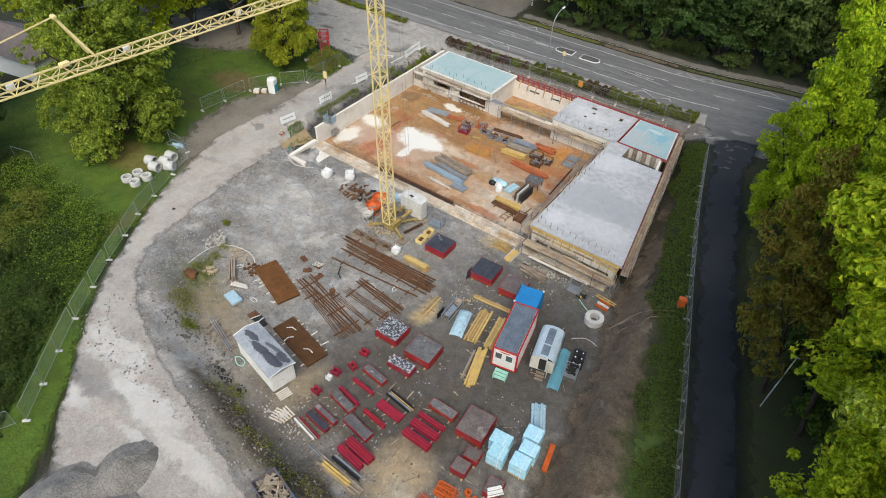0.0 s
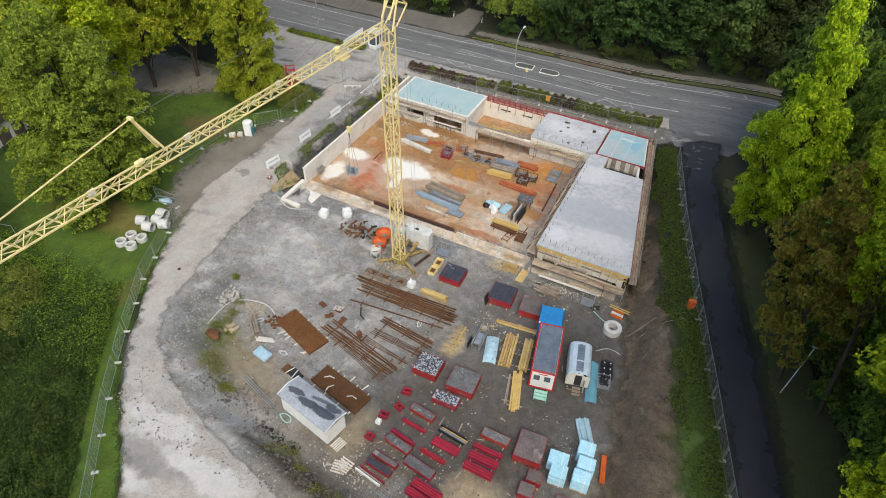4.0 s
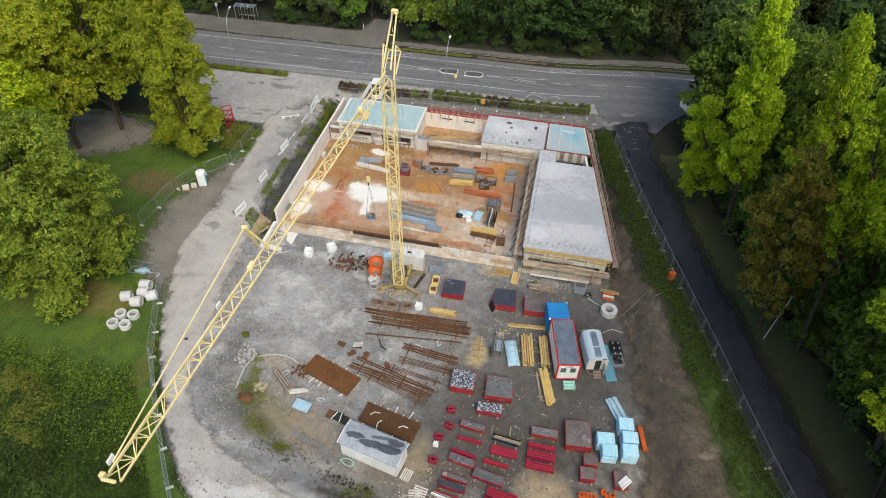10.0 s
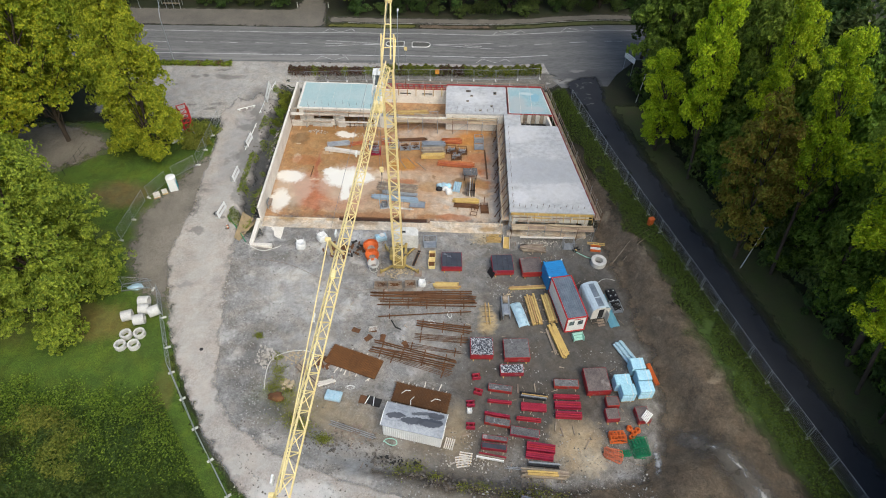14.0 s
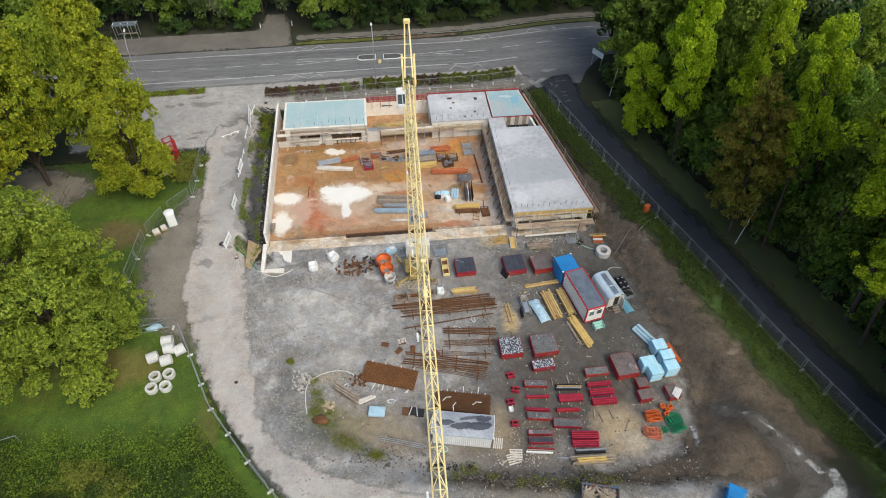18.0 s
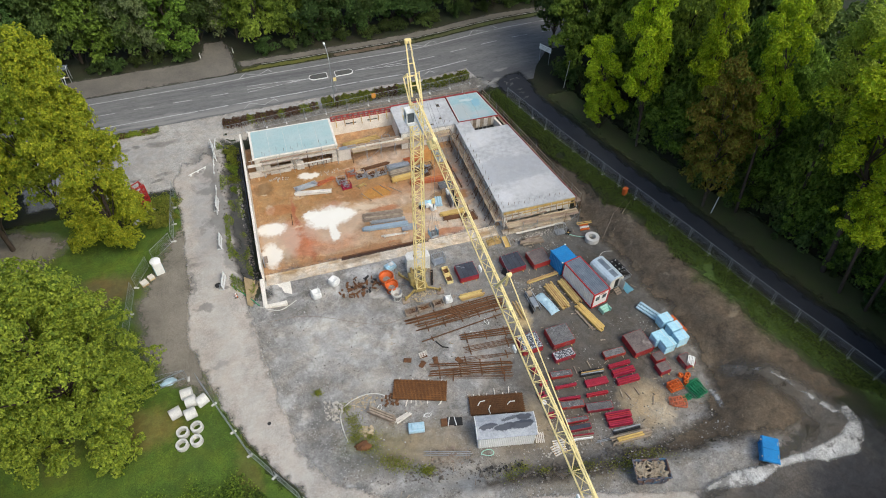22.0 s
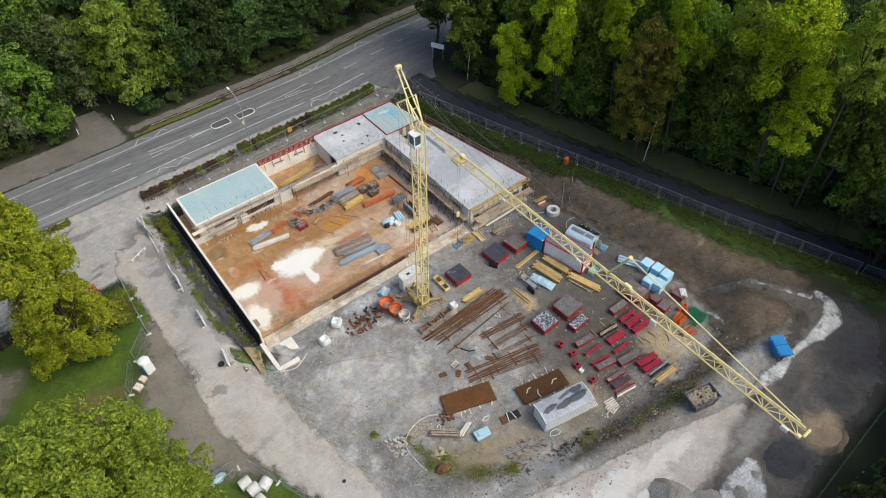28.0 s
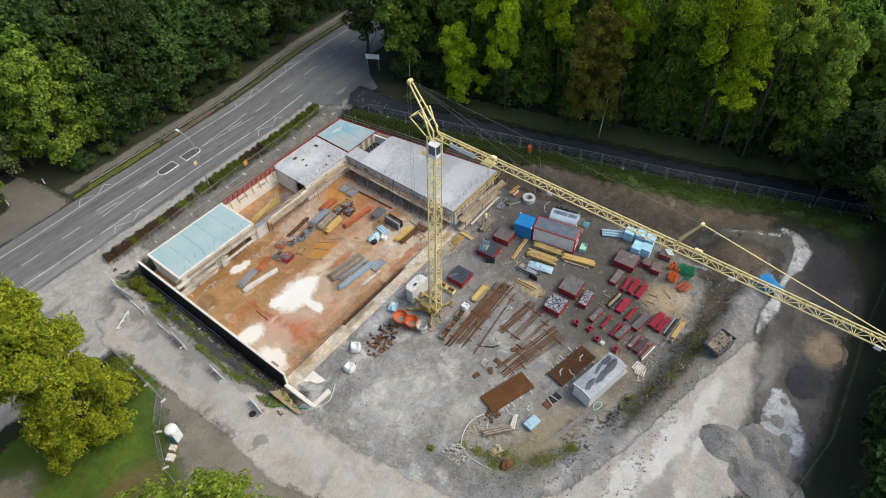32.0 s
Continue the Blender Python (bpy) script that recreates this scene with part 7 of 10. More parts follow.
def office(x, y, rz):
    W, L_, H = 2.44, 6.06, 2.6
    th = thing("office_container", x, y, land(x, y) + 0.14, rz, "white office container with red frame and ribbed grey roof", "container")
    part("body", Geo().cbox((0, 0, H / 2), (W - 0.12, L_ - 0.12, H - 0.12), 0.02), M_WHITE, th)
    for sx in (-1, 1):
        part("side_panel", Geo().add(*corrugated((sx * (W / 2 - 0.055), -L_ / 2 + 0.1), (sx * (W / 2 - 0.055), L_ / 2 - 0.1), 0.14, H - 0.16, side=sx)), M_WHITE, th)
        for sy in (-1, 1):
            part("corner_post", Geo().cbox((sx * (W / 2 - 0.07), sy * (L_ / 2 - 0.07), H / 2), (0.16, 0.16, H), 0.02), M_RED2, th)
    for z in (0.07, H - 0.07):
        for sx in (-1, 1):
            part("frame_rail", Geo().cbox((sx * (W / 2 - 0.05), 0, z), (0.14, L_ - 0.28, 0.15), 0.02), M_RED2, th)
        for sy in (-1, 1):
            part("frame_rail", Geo().cbox((0, sy * (L_ / 2 - 0.05), z), (W - 0.28, 0.14, 0.15), 0.02), M_RED2, th)
    part("roof", Geo().cbox((0, 0, H - 0.04), (W - 0.3, L_ - 0.3, 0.04), 0.008), M_ROOFMETAL, th, "blue-grey sheet roof")
    for i in range(9):
        part("roof_rib", Geo().cbox((-W / 2 + 0.22 + i * 0.25, 0, H - 0.02), (0.15, L_ - 0.3, 0.07), 0.025), M_ROOFMETAL, th)
    for sx in (-0.55, 0.45):
        w = part("window", Geo().cbox((sx, -L_ / 2 + 0.02, 1.65), (0.7, 0.06, 0.85), 0.01), M_WHITE, th)
        part("pane", Geo().box((sx, -L_ / 2 - 0.015, 1.65), (0.58, 0.02, 0.72)), M_GLASS, w)
    part("fascia_text", Geo().box((0, -L_ / 2 - 0.03, H - 0.33), (0.9, 0.01, 0.12)), M_RED2, th, "red bar in place of small lettering")
    st = thing("entrance_steps", x + 0.25 + 0.68, y - 3.9, land(x, y) + 0.14, rz, "mint-green steps and box before the office door", "steps")
    for i in range(3):
        part("tread", Geo().cbox((0, -0.2 + 0.25 * i, 0.12 + 0.18 * i), (1.1, 0.3, 0.08), 0.01), M_MINT, st)
    for sx in (-1, 1):
        part("side", Geo().cbox((0.58 * sx, 0, 0.3), (0.06, 0.9, 0.6), 0.01), M_MINT, st)
    return th


M_RED2 = mat("bright_red_frame", (0.46, 0.03, 0.03), (0.36, 0.025, 0.025), rough=0.5, bump=0.05)
office(38.15, -13.6, 12)
th = thing("storage_container", 37.0, -9.3, land(37, -9.3) + 0.14, 12, "bright blue ribbed steel storage container", "container")
part("body", Geo().cbox((0, 0, 1.2), (2.3, 2.5, 2.3), 0.03), M_BLUE, th)
for i in range(8):
    part("roof_rib", Geo().cbox((0, -1.05 + i * 0.3, 2.37), (2.2, 0.16, 0.06), 0.02), M_BLUE, th)
for sx in (-1, 1):
    part("side_panel", Geo().add(*corrugated((sx * 1.155, -1.2), (sx * 1.155, 1.2), 0.1, 2.3, side=sx)), M_BLUE, th)
    for sy in (-1, 1):
        part("corner_casting", Geo().cbox((sx * 1.1, sy * 1.2, 2.4), (0.18, 0.18, 0.12), 0.02), M_WHITE if sx * sy > 0 else M_BLUE, th)
# round-roofed site trailer
th = thing("site_trailer", 41.3, -13.0, land(41.3, -13) + 0.14, 14, "pale blue round-roofed site trailer with open door", "trailer")
M_TRAILER = mat("pale_blue_trailer", (0.46, 0.55, 0.62), (0.38, 0.46, 0.53), rough=0.45, scale=1.2, fine=9, bump=0.08, wear=(0.28, 0.30, 0.34), wear_at=0.6)
prof = [(-1.1, 0.45), (-1.1, 1.75), (-1.0, 2.05), (-0.75, 2.25), (-0.35, 2.36), (0, 2.4), (0.35, 2.36), (0.75, 2.25), (1.0, 2.05), (1.1, 1.75), (1.1, 0.45)]
n = len(prof)
g = Geo().add([(a, -1.95, b) for a, b in prof] + [(a, 1.95, b) for a, b in prof], [(i, i + 1, n + i + 1, n + i) for i in range(n - 1)] + [(0, n, 2 * n - 1, n - 1), tuple(range(n, 2 * n))])
part("shell", g, M_TRAILER, th)
top = [(a * 1.0, b + 0.02) for a, b in prof if abs(a) < 0.62 and b > 1.2]
for y0, y1 in ((-1.7, -0.5), (-0.35, 1.6)):
    k = len(top)
    part("roof_panel", Geo().add([(a, y0, b) for a, b in top] + [(a, y1, b) for a, b in top], [(i, i + 1, k + i + 1, k + i) for i in range(k - 1)]), M_ROOFMETAL, th, "dark blue-grey roof panel")
g = Geo()
g.add([(a * 0.995, -1.95, b) for a, b in prof if b > 0.4 and a <= -0.35] + [(-0.3, -1.95, 2.3), (-0.3, -1.95, 0.45)], [tuple(range(7))])
g.box((0.72, -1.95, 1.25), (0.72, 0.06, 1.6)).box((0.05, -1.95, 2.2), (0.72, 0.06, 0.25))
part("front_wall", g, mat("cream_trailer_front", (0.62, 0.60, 0.54), (0.52, 0.50, 0.45)), th, "cream front wall")
# A black panel fills the doorway in place of the unlit inside.
part("doorway", Geo().box((0.03, -1.9, 1.25), (0.66, 0.04, 1.6)), M_DARK, th, "black panel standing for the dim inside")
part("door", Geo().cbox((0.62, -2.35, 1.2), (0.06, 0.75, 1.55), 0.02), mat("cream_door", (0.60, 0.58, 0.52)), th, "open cream door")
for sx in (-1, 1):
    wl = part("wheel", Geo().pipe((sx * 0.95, 0, 0.35), (1, 0, 0), 0.35, 0.18, 0.2, 16), M_BLACK, th)
    part("hub", Geo().rod((sx * 0.87, 0, 0.35), (sx * 1.03, 0, 0.35), 0.17, 12), M_GALV, wl)
part("chassis", Geo().cbox((0, 0, 0.4), (1.9, 3.8, 0.12), 0.02).beam((0, 1.9, 0.4), (0, 2.8, 0.4), 0.1), M_DARK, th)
for i in range(3):
    part("step", Geo().cbox((0.05, -2.2 - i * 0.28, 0.36 - i * 0.12), (0.8, 0.26, 0.05), 0.01), M_GREYWOOD, th)
part("gas_bottle", Geo().rod((0.9, 2.1, 0.1), (0.9, 2.1, 0.9), 0.14, 10), M_RED, th)
th = thing("tarpaulin", 43.0, -13.6, land(43, -13.6) + 0.13, 14, "long blue tarpaulin spread beside the trailer", "tarpaulin")
g = Geo()
pts = [(-0.55 + 1.1 * i / 6, -2.4 + 4.8 * j / 14, 0.12 + 0.18 * noise.noise((i * 0.7, j * 0.6, 2)) + 0.25 * math.sin(math.pi * i / 6)) for j in range(15) for i in range(7)]
g.add(pts, [(j * 7 + i, j * 7 + i + 1, (j + 1) * 7 + i + 1, (j + 1) * 7 + i) for j in range(14) for i in range(6)])
part("sheet", g, mat("blue_tarp", (0.10, 0.27, 0.36), (0.14, 0.32, 0.40), rough=0.4, scale=2, fine=9, bump=0.4), th, smooth=True)

th = thing("site_hut", 21.4, -29.3, land(21.4, -29.3) + 0.12, -11.5, "white ribbed site hut with patched grey felt roof", "hut")
part("body", Geo().cbox((0, 0, 1.15), (5.9, 2.3, 2.2), 0.03), M_WHITE, th)
for sy in (-1, 1):
    part("wall_sheet", Geo().add(*corrugated((-2.9, sy * 1.16), (2.9, sy * 1.16), 0.1, 2.25, 0.2, 0.035, -sy if sy > 0 else 1)), M_WHITE, th)
g = Geo()
g.add([(-3.1, -1.3, 2.32), (3.1, -1.3, 2.32), (3.1, 0, 2.62), (-3.1, 0, 2.62), (3.1, 1.3, 2.32), (-3.1, 1.3, 2.32), (-3.1, -1.3, 2.24), (3.1, -1.3, 2.24), (3.1, 1.3, 2.24), (-3.1, 1.3, 2.24)], [(0, 1, 2, 3), (3, 2, 4, 5), (6, 7, 1, 0), (8, 9, 5, 4), (9, 6, 0, 3, 5), (7, 8, 4, 2, 1)])
part("roof", g, M_SHEDROOF, th)
for y, z in ((-0.62, 2.5), (0.62, 2.5)):
    part("roof_batten", Geo().beam((-3.1, y, z), (3.1, y, z), 0.06, 0.05), M_SHEDROOF, th)
for s in (-1, 1):
    part("verge_board", Geo().beam((s * 3.1, -1.3, 2.33), (s * 3.1, 0, 2.63), 0.06, 0.1).beam((s * 3.1, 0, 2.63), (s * 3.1, 1.3, 2.33), 0.06, 0.1), M_WHITE, th)
dr = part("door", Geo().cbox((2.97, 0.2, 1.15), (0.06, 0.9, 2.0), 0.015), M_WHITE, th)
part("handle", Geo().cbox((3.02, -0.1, 1.1), (0.05, 0.12, 0.04), 0.01), M_GALV, dr)
th = thing("entrance_grate", 24.9, -30.6, land(24.9, -30.6) + 0.12, -14, "pale slatted timber step before the hut", "step")
for i in range(5):
    part("slat", Geo().cbox((-0.4 + i * 0.2, 0, 0.1), (0.12, 1.2, 0.06), 0.01), M_CMU, th)
part("bearer", Geo().cbox((0, 0.4, 0.04), (1.0, 0.1, 0.06), 0.01).cbox((0, -0.4, 0.04), (1.0, 0.1, 0.06), 0.01), M_GREYWOOD, th)


def pallet(x, y, rz, label, group=""):
    th = thing("pallet", x, y, land(x, y) + 0.12, rz, label, "pallet", group)
    for i in range(5):
        part("slat", Geo().cbox((0, -0.5 + i * 0.25, 0.13), (1.3, 0.13, 0.03), 0.005), M_CMU, th)
    for s in (-1, 0, 1):
        part("bearer", Geo().cbox((s * 0.55, 0, 0.06), (0.1, 1.1, 0.1), 0.01), M_WOOD, th)


pallet(26.5, -32.0, -8, "pale timber pallet on the bare ground", "timber pallets")
pallet(26.2, -32.4, 10, "pale timber pallet lying askew", "timber pallets")

# ---- blue wrapped insulation, pipes, barriers ----
for x, y, w, d, h in ((42.9, -23.5, 1.7, 1.25, 1.55), (43.3, -24.7, 1.45, 1.25, 1.6), (44.8, -21.5, 1.45, 1.3, 1.6), (45.2, -22.9, 1.5, 1.2, 1.6), (45.2, -24.3, 1.5, 1.25, 1.65)):
    th = thing("insulation_pallet", x, y, land(x, y) + 0.12, 6, "block of insulation boards in pale blue film", "wrapped pallet", "blue wrapped pallets")
    part("pallet", Geo().cbox((0, 0, 0.07), (w - 0.05, d - 0.05, 0.13), 0.01), M_WOOD, th)
    k = 4
    for i in range(k):
        part("board_layer", Geo().cbox((0.02 * ((i * 3) % 3 - 1), 0.015 * (i % 2), 0.15 + (i + 0.5) * (h - 0.15) / k), (w, d, (h - 0.15) / k - 0.008), 0.05), M_FOAM, th)
    part("strap", Geo().box((w * 0.2, 0, h + 0.01), (0.05, d + 0.03, 0.012)).box((w * 0.2, d / 2 + 0.02, h / 2), (0.05, 0.012, h)).box((w * 0.2, -d / 2 - 0.02, h / 2), (0.05, 0.012, h)), M_WHITE, th)
th = thing("blue_pipe_bundle", 44.1, -19.3, land(44, -19.3) + 0.12, -62, "bundle of pale blue wrapped pipes", "pipes")
for i in range(5):
    part("pipe", Geo().pipe((0, -0.5 + i * 0.25, 0.2 + 0.16 * (i % 2)), (1, 0, 0), 0.14, 0.12, 2.9, 12), M_BLUEWRAP, th)
bundle("orange_pipe_bundle", 46.6, -22.0, 2.6, -78, 3, 0.45, M_ORANGE, "bright orange drain pipes beside the pallets", "pipes", 0.08, 2, 0, box=False, h=2)


def barrier_pile(x, y, rz, w, d, m, label, n=7):
    th = thing("barrier_stack", x, y, land(x, y) + 0.12, rz, label, "barriers", "plastic barrier stacks")
    rng = random.Random(int(x * 10))
    for i in range(n):
        dx, dy, a = rng.uniform(-0.2, 0.2), rng.uniform(-0.15, 0.15), rng.uniform(-0.25, 0.25)
        z = 0.06 + i * 0.09
        bar = None
        for yy in (-d / 2, 0, d / 2):
            g = Geo().box((dx - yy * math.sin(a), dy + yy * math.cos(a), z), (w, 0.06, 0.06), a)
            if bar:
                part("rail", g, m, bar)
            else:
                bar = part("barrier", g, m, th)
        for k in range(5):
            u = -w / 2 + k * w / 4
            part("upright", Geo().box((dx + u * math.cos(a), dy + u * math.sin(a), z + 0.004), (0.05, d, 0.06), a), m, bar)


barrier_pile(41.7, -29.4, 5, 1.4, 0.9, M_ORANGE, "stack of orange lattice barriers on the ground", 8)
barrier_pile(41.0, -31.3, -15, 1.5, 1.0, mat("faded_orange_plastic", (0.55, 0.17, 0.09), (0.45, 0.13, 0.07), rough=0.6), "heap of faded orange lattice barriers", 6)
barrier_pile(43.7, -30.4, 12, 1.3, 1.8, M_GREEN, "stack of green lattice barriers", 8)
barrier_pile(42.1, -31.0, 0, 1.0, 0.6, M_GREEN, "low pile of green lattice barriers", 4)
for i, (x, y) in enumerate(((43.0, -28.4), (43.4, -28.9), (43.1, -29.4), (43.8, -28.6))):
    th = thing("orange_block", x, y, land(x, y) + 0.12, i * 30, "bright orange plastic weight block of a barrier", "weight block", "orange barrier feet")
    part("ring", Geo().pipe((0, 0, 0.3), (0.3, 0.2, 1), 0.3, 0.18, 0.35, 12), M_ORANGE, th)
# rack and wrapped load beside the timber
th = thing("tool_rack", 31.1, -13.8, land(31.1, -13.8) + 0.12, -87, "open steel rack with grey tools and black lid", "rack")
part("frame", Geo().beam((-1.4, -0.4, 0.1), (1.4, -0.4, 0.1), 0.08).beam((-1.4, 0.4, 0.1), (1.4, 0.4, 0.1), 0.08).beam((-1.4, -0.4, 0.7), (1.4, -0.4, 0.7), 0.08).beam((-1.4, 0.4, 0.7), (1.4, 0.4, 0.7), 0.08), M_GALV, th)
for sx in (-1.4, 0, 1.4):
    part("post", Geo().beam((sx, -0.4, 0), (sx, -0.4, 0.75), 0.08).beam((sx, 0.4, 0), (sx, 0.4, 0.75), 0.08), M_GALV, th)
part("lid", Geo().cbox((1.0, -0.75, 0.4), (1.2, 0.06, 0.8), 0.01), M_BLACK, th, "black board")
part("box", Geo().cbox((-1.1, 0, 0.5), (0.6, 0.6, 0.5), 0.03), M_GREYWOOD, th)
part("tray", Geo().cbox((0.3, 0, 0.45), (1.5, 0.6, 0.3), 0.03), M_GALV, th)
th = thing("wrapped_load", 32.7, -14.6, land(32.7, -14.6) + 0.12, -74, "long load under crumpled pale blue film", "wrapped load")
g = Geo()
pts = [(-1.7 + 3.4 * j / 16, -0.65 + 1.3 * i / 8, max(0.03, (0.62 + 0.2 * noise.noise((j * 0.5, i * 0.6, 5))) * math.sin(math.pi * (0.06 + 0.88 * i / 8)) ** 0.5 * math.sin(math.pi * (0.06 + 0.88 * j / 16)) ** 0.4)) for j in range(17) for i in range(9)]
g.add(pts, [(j * 9 + i, (j + 1) * 9 + i, (j + 1) * 9 + i + 1, j * 9 + i + 1) for j in range(16) for i in range(8)])
part("film", g, M_BLUEWRAP, th, smooth=True)

# ---- skips and heaps by the track ----
def skip(x, y, rz, closed, label):
    th = thing("waste_skip", x, y, land(x, y) + 0.26, rz, label, "skip", "blue waste skips")
    L_, W, H = (2.7, 1.6, 0.95) if closed else (3.4, 1.9, 1.4)
    v = [(-L_ / 2 + 0.45, -W / 2, 0.1), (L_ / 2 - 0.45, -W / 2, 0.1), (L_ / 2 - 0.45, W / 2, 0.1), (-L_ / 2 + 0.45, W / 2, 0.1), (-L_ / 2, -W / 2, H), (L_ / 2, -W / 2, H), (L_ / 2, W / 2, H), (-L_ / 2, W / 2, H)]
    i_ = [(a * 0.95, b * 0.92, c if c > 0.6 else c + 0.08) for a, b, c in v]
    g = Geo()
    g.add(v + i_, [(0, 1, 5, 4), (1, 2, 6, 5), (2, 3, 7, 6), (3, 0, 4, 7), (3, 2, 1, 0), (4, 5, 13, 12), (5, 6, 14, 13), (6, 7, 15, 14), (7, 4, 12, 15), (12, 13, 9, 8), (13, 14, 10, 9), (14, 15, 11, 10), (15, 12, 8, 11), (8, 9, 10, 11)])
    part("tub", g, M_BLUE if closed else M_SKIP, th)
    for sy in (-1, 1):
        part("rim", Geo().cbox((0, sy * W / 2, H), (L_ + 0.05, 0.09, 0.1), 0.02), M_BLUE if closed else M_SKIP, th)
        for k in range(3):
            part("rib", Geo().cbox((-0.9 + k * 0.9, sy * (W / 2 + 0.04), H / 2 + 0.05), (0.1, 0.08, H - 0.25), 0.01), M_BLUE if closed else M_SKIP, th)
    for sx in (-1, 1):
        part("lifting_lug", Geo().rod((sx * 0.9, -W / 2 - 0.12, 1.0), (sx * 0.9, W / 2 + 0.12, 1.0), 0.06, 8), M_GALV, th)
    if closed:
        for s in (-1, 1):
            ld = part("lid", Geo().cbox((s * L_ / 4, 0, H + 0.1), (L_ / 2 - 0.04, W - 0.04, 0.12), 0.03), M_BLUE, th)
            part("handle", Geo().cbox((s * L_ / 4, -W / 2 + 0.15, H + 0.18), (0.4, 0.06, 0.05), 0.01), M_GALV, ld)
    else:
        g = Geo()
        rng = random.Random(4)
        for k in range(110):
            a, b = rng.uniform(-1.4, 1.4), rng.uniform(-0.75, 0.75)
            d = Vector((rng.uniform(-1, 1), rng.uniform(-1, 1), rng.uniform(-0.25, 0.35))).normalized() * rng.uniform(0.2, 0.55)
            c = Vector((a, b, 0.95 + 0.3 * rng.random()))
            g.beam(c - d, c + d, rng.uniform(0.05, 0.14), rng.uniform(0.03, 0.09))
        part("debris", g, M_GREYWOOD, th, "broken timber and rubble", kind="stuff")


M_SKIP = mat("worn_blue_skip", (0.05, 0.13, 0.22), (0.16, 0.085, 0.05), rough=0.7, scale=1.6, fine=10, bump=0.15)
skip(32.7, -38.3, -14, False, "worn blue waste skip heaped with timber debris")
skip(44.9, -39.9, 58, True, "bright blue waste skip with closed lids")


def heap(x, y, r, h, ratio, rz, m, label):
    g = Geo()
    nu, nv = 88, 30
    z0 = land(x, y)
    pts = []
    for j in range(nv + 1):
        t = j / nv
        for i in range(nu):
            a = 2 * math.pi * i / nu
            c, s_ = math.cos(a), math.sin(a)
            rr = r * t * (1 + 0.18 * noise.noise((c * 1.3 + x, s_ * 1.3 + y, 0.5)) + 0.07 * noise.noise((c * 5 + x, s_ * 5 + y, 2.5)))
            px, py = rr * c, rr * s_ * ratio
            z = h * (1 - t ** 1.3) ** 1.15 * (1 + 0.18 * noise.noise((px * 0.7, py * 0.7, x)))
            z += 0.05 * h * noise.noise((px * 2.2, py * 2.2, y)) * (1 - t ** 4) + 0.05 * noise.noise((px * 6, py * 6, 3.0)) - 0.14 * t ** 3
            pts.append((px, py, z))
    g.add(pts, [(j * nu + i, (j + 1) * nu + i, (j + 1) * nu + (i + 1) % nu, j * nu + (i + 1) % nu) for j in range(nv) for i in range(nu)])
    return solid("gravel_mound", g, m, label, "heap", x, y, z0 + 0.15, rz, "heaps beside the track", smooth=True)


heap(21.9, -43.6, 3.2, 1.5, 0.7, -78, M_SAND, "broad heap of grey gravel")
heap(23.8, -47.2, 3.5, 1.4, 0.7, 70, M_SAND, "long heap of grey gravel")
heap(20.1, -48.0, 3.8, 1.4, 0.75, -85, M_SAND, "wide heap of grey gravel beside the track")
heap(30.3, -46.7, 0.9, 0.4, 0.9, 0, M_SAND, "small heap of gravel in pale dust")
heap(27.5, -46.9, 1.4, 0.5, 0.9, 0, M_SAND, "small heap of gravel in pale dust")
heap(25.9, -48.2, 1.3, 0.5, 0.9, 0, M_SAND, "low heap of grey gravel")
heap(34.0, -47.6, 3.0, 0.7, 0.85, 0, mat("black_crushed_asphalt", (0.055, 0.055, 0.06), (0.035, 0.035, 0.04), scale=0.8, fine=6, bump=0.7, bump_dist=0.1, speck=0.5), "low round heap of dark crushed asphalt")
heap(40.0, -49.0, 2.2, 0.45, 0.8, 0, mat("tan_sand", (0.34, 0.25, 0.16), (0.25, 0.18, 0.115), scale=0.8, fine=7, bump=0.4), "heap of tan sand")

# ---- things on the hall floor ----
M_ORANGESTEEL = mat("worn_orange_steel", (0.46, 0.135, 0.05), (0.33, 0.10, 0.045), rough=0.6, scale=1.5, fine=10, bump=0.1, rand=0.15)


def floor_bundle(name, x, y, L_, rz, n, w, material, label, category, r, bearers, spread, box=True, h=1):
    th = bundle(name, x, y, L_, rz, n + max(2, n // 2), w, material, label, category, r * 0.72, bearers, spread + 0.03, box=box, h=h + 1 if h > 1 else 1)
    th.location.z = 0.0
    return th


floor_bundle("plank_stack", 8.4, 13.9, 5.0, -9, 3, 0.55, M_CMU, "long pale timber girders on the slab", "timber", 0.1, 2, 0.02, h=2)
floor_bundle("prop_pile", 7.6, 15.6, 3.0, 8, 5, 0.9, M_GALV, "galvanised steel props lying in a rack", "props", 0.06, 2, 0.1, box=False, h=3)
floor_bundle("orange_prop_pile", 10.6, 15.9, 2.6, 14, 4, 0.6, M_ORANGESTEEL, "orange steel props heaped on the slab", "props", 0.06, 2, 0.25, box=False, h=2)
for x, y, m, lab in ((12.9, 15.2, M_GALV, "galvanised mesh cage with steel clamps"), (13.3, 13.9, M_CRIMSON, "red steel cage with props"), (14.5, 16.4, M_ORANGESTEEL, "orange cage with wall clamps"), (15.8, 15.6, M_GALV, "galvanised cage full of props"), (17.4, 15.2, M_GALV, "galvanised cage with brackets"), (18.9, 15.4, M_GALV, "galvanised cage with couplers")):
    cage(x, y, 0, 1.35, 1.0, 0.85, 6, lab, m, M_GALV if m is not M_GALV else M_RUST, "cages on the slab")
floor_bundle("batten_pile", 15.4, 13.6, 1.3, 20, 3, 0.5, M_WOOD, "short timber battens on the slab", "timber", 0.06, 2, 0.05)
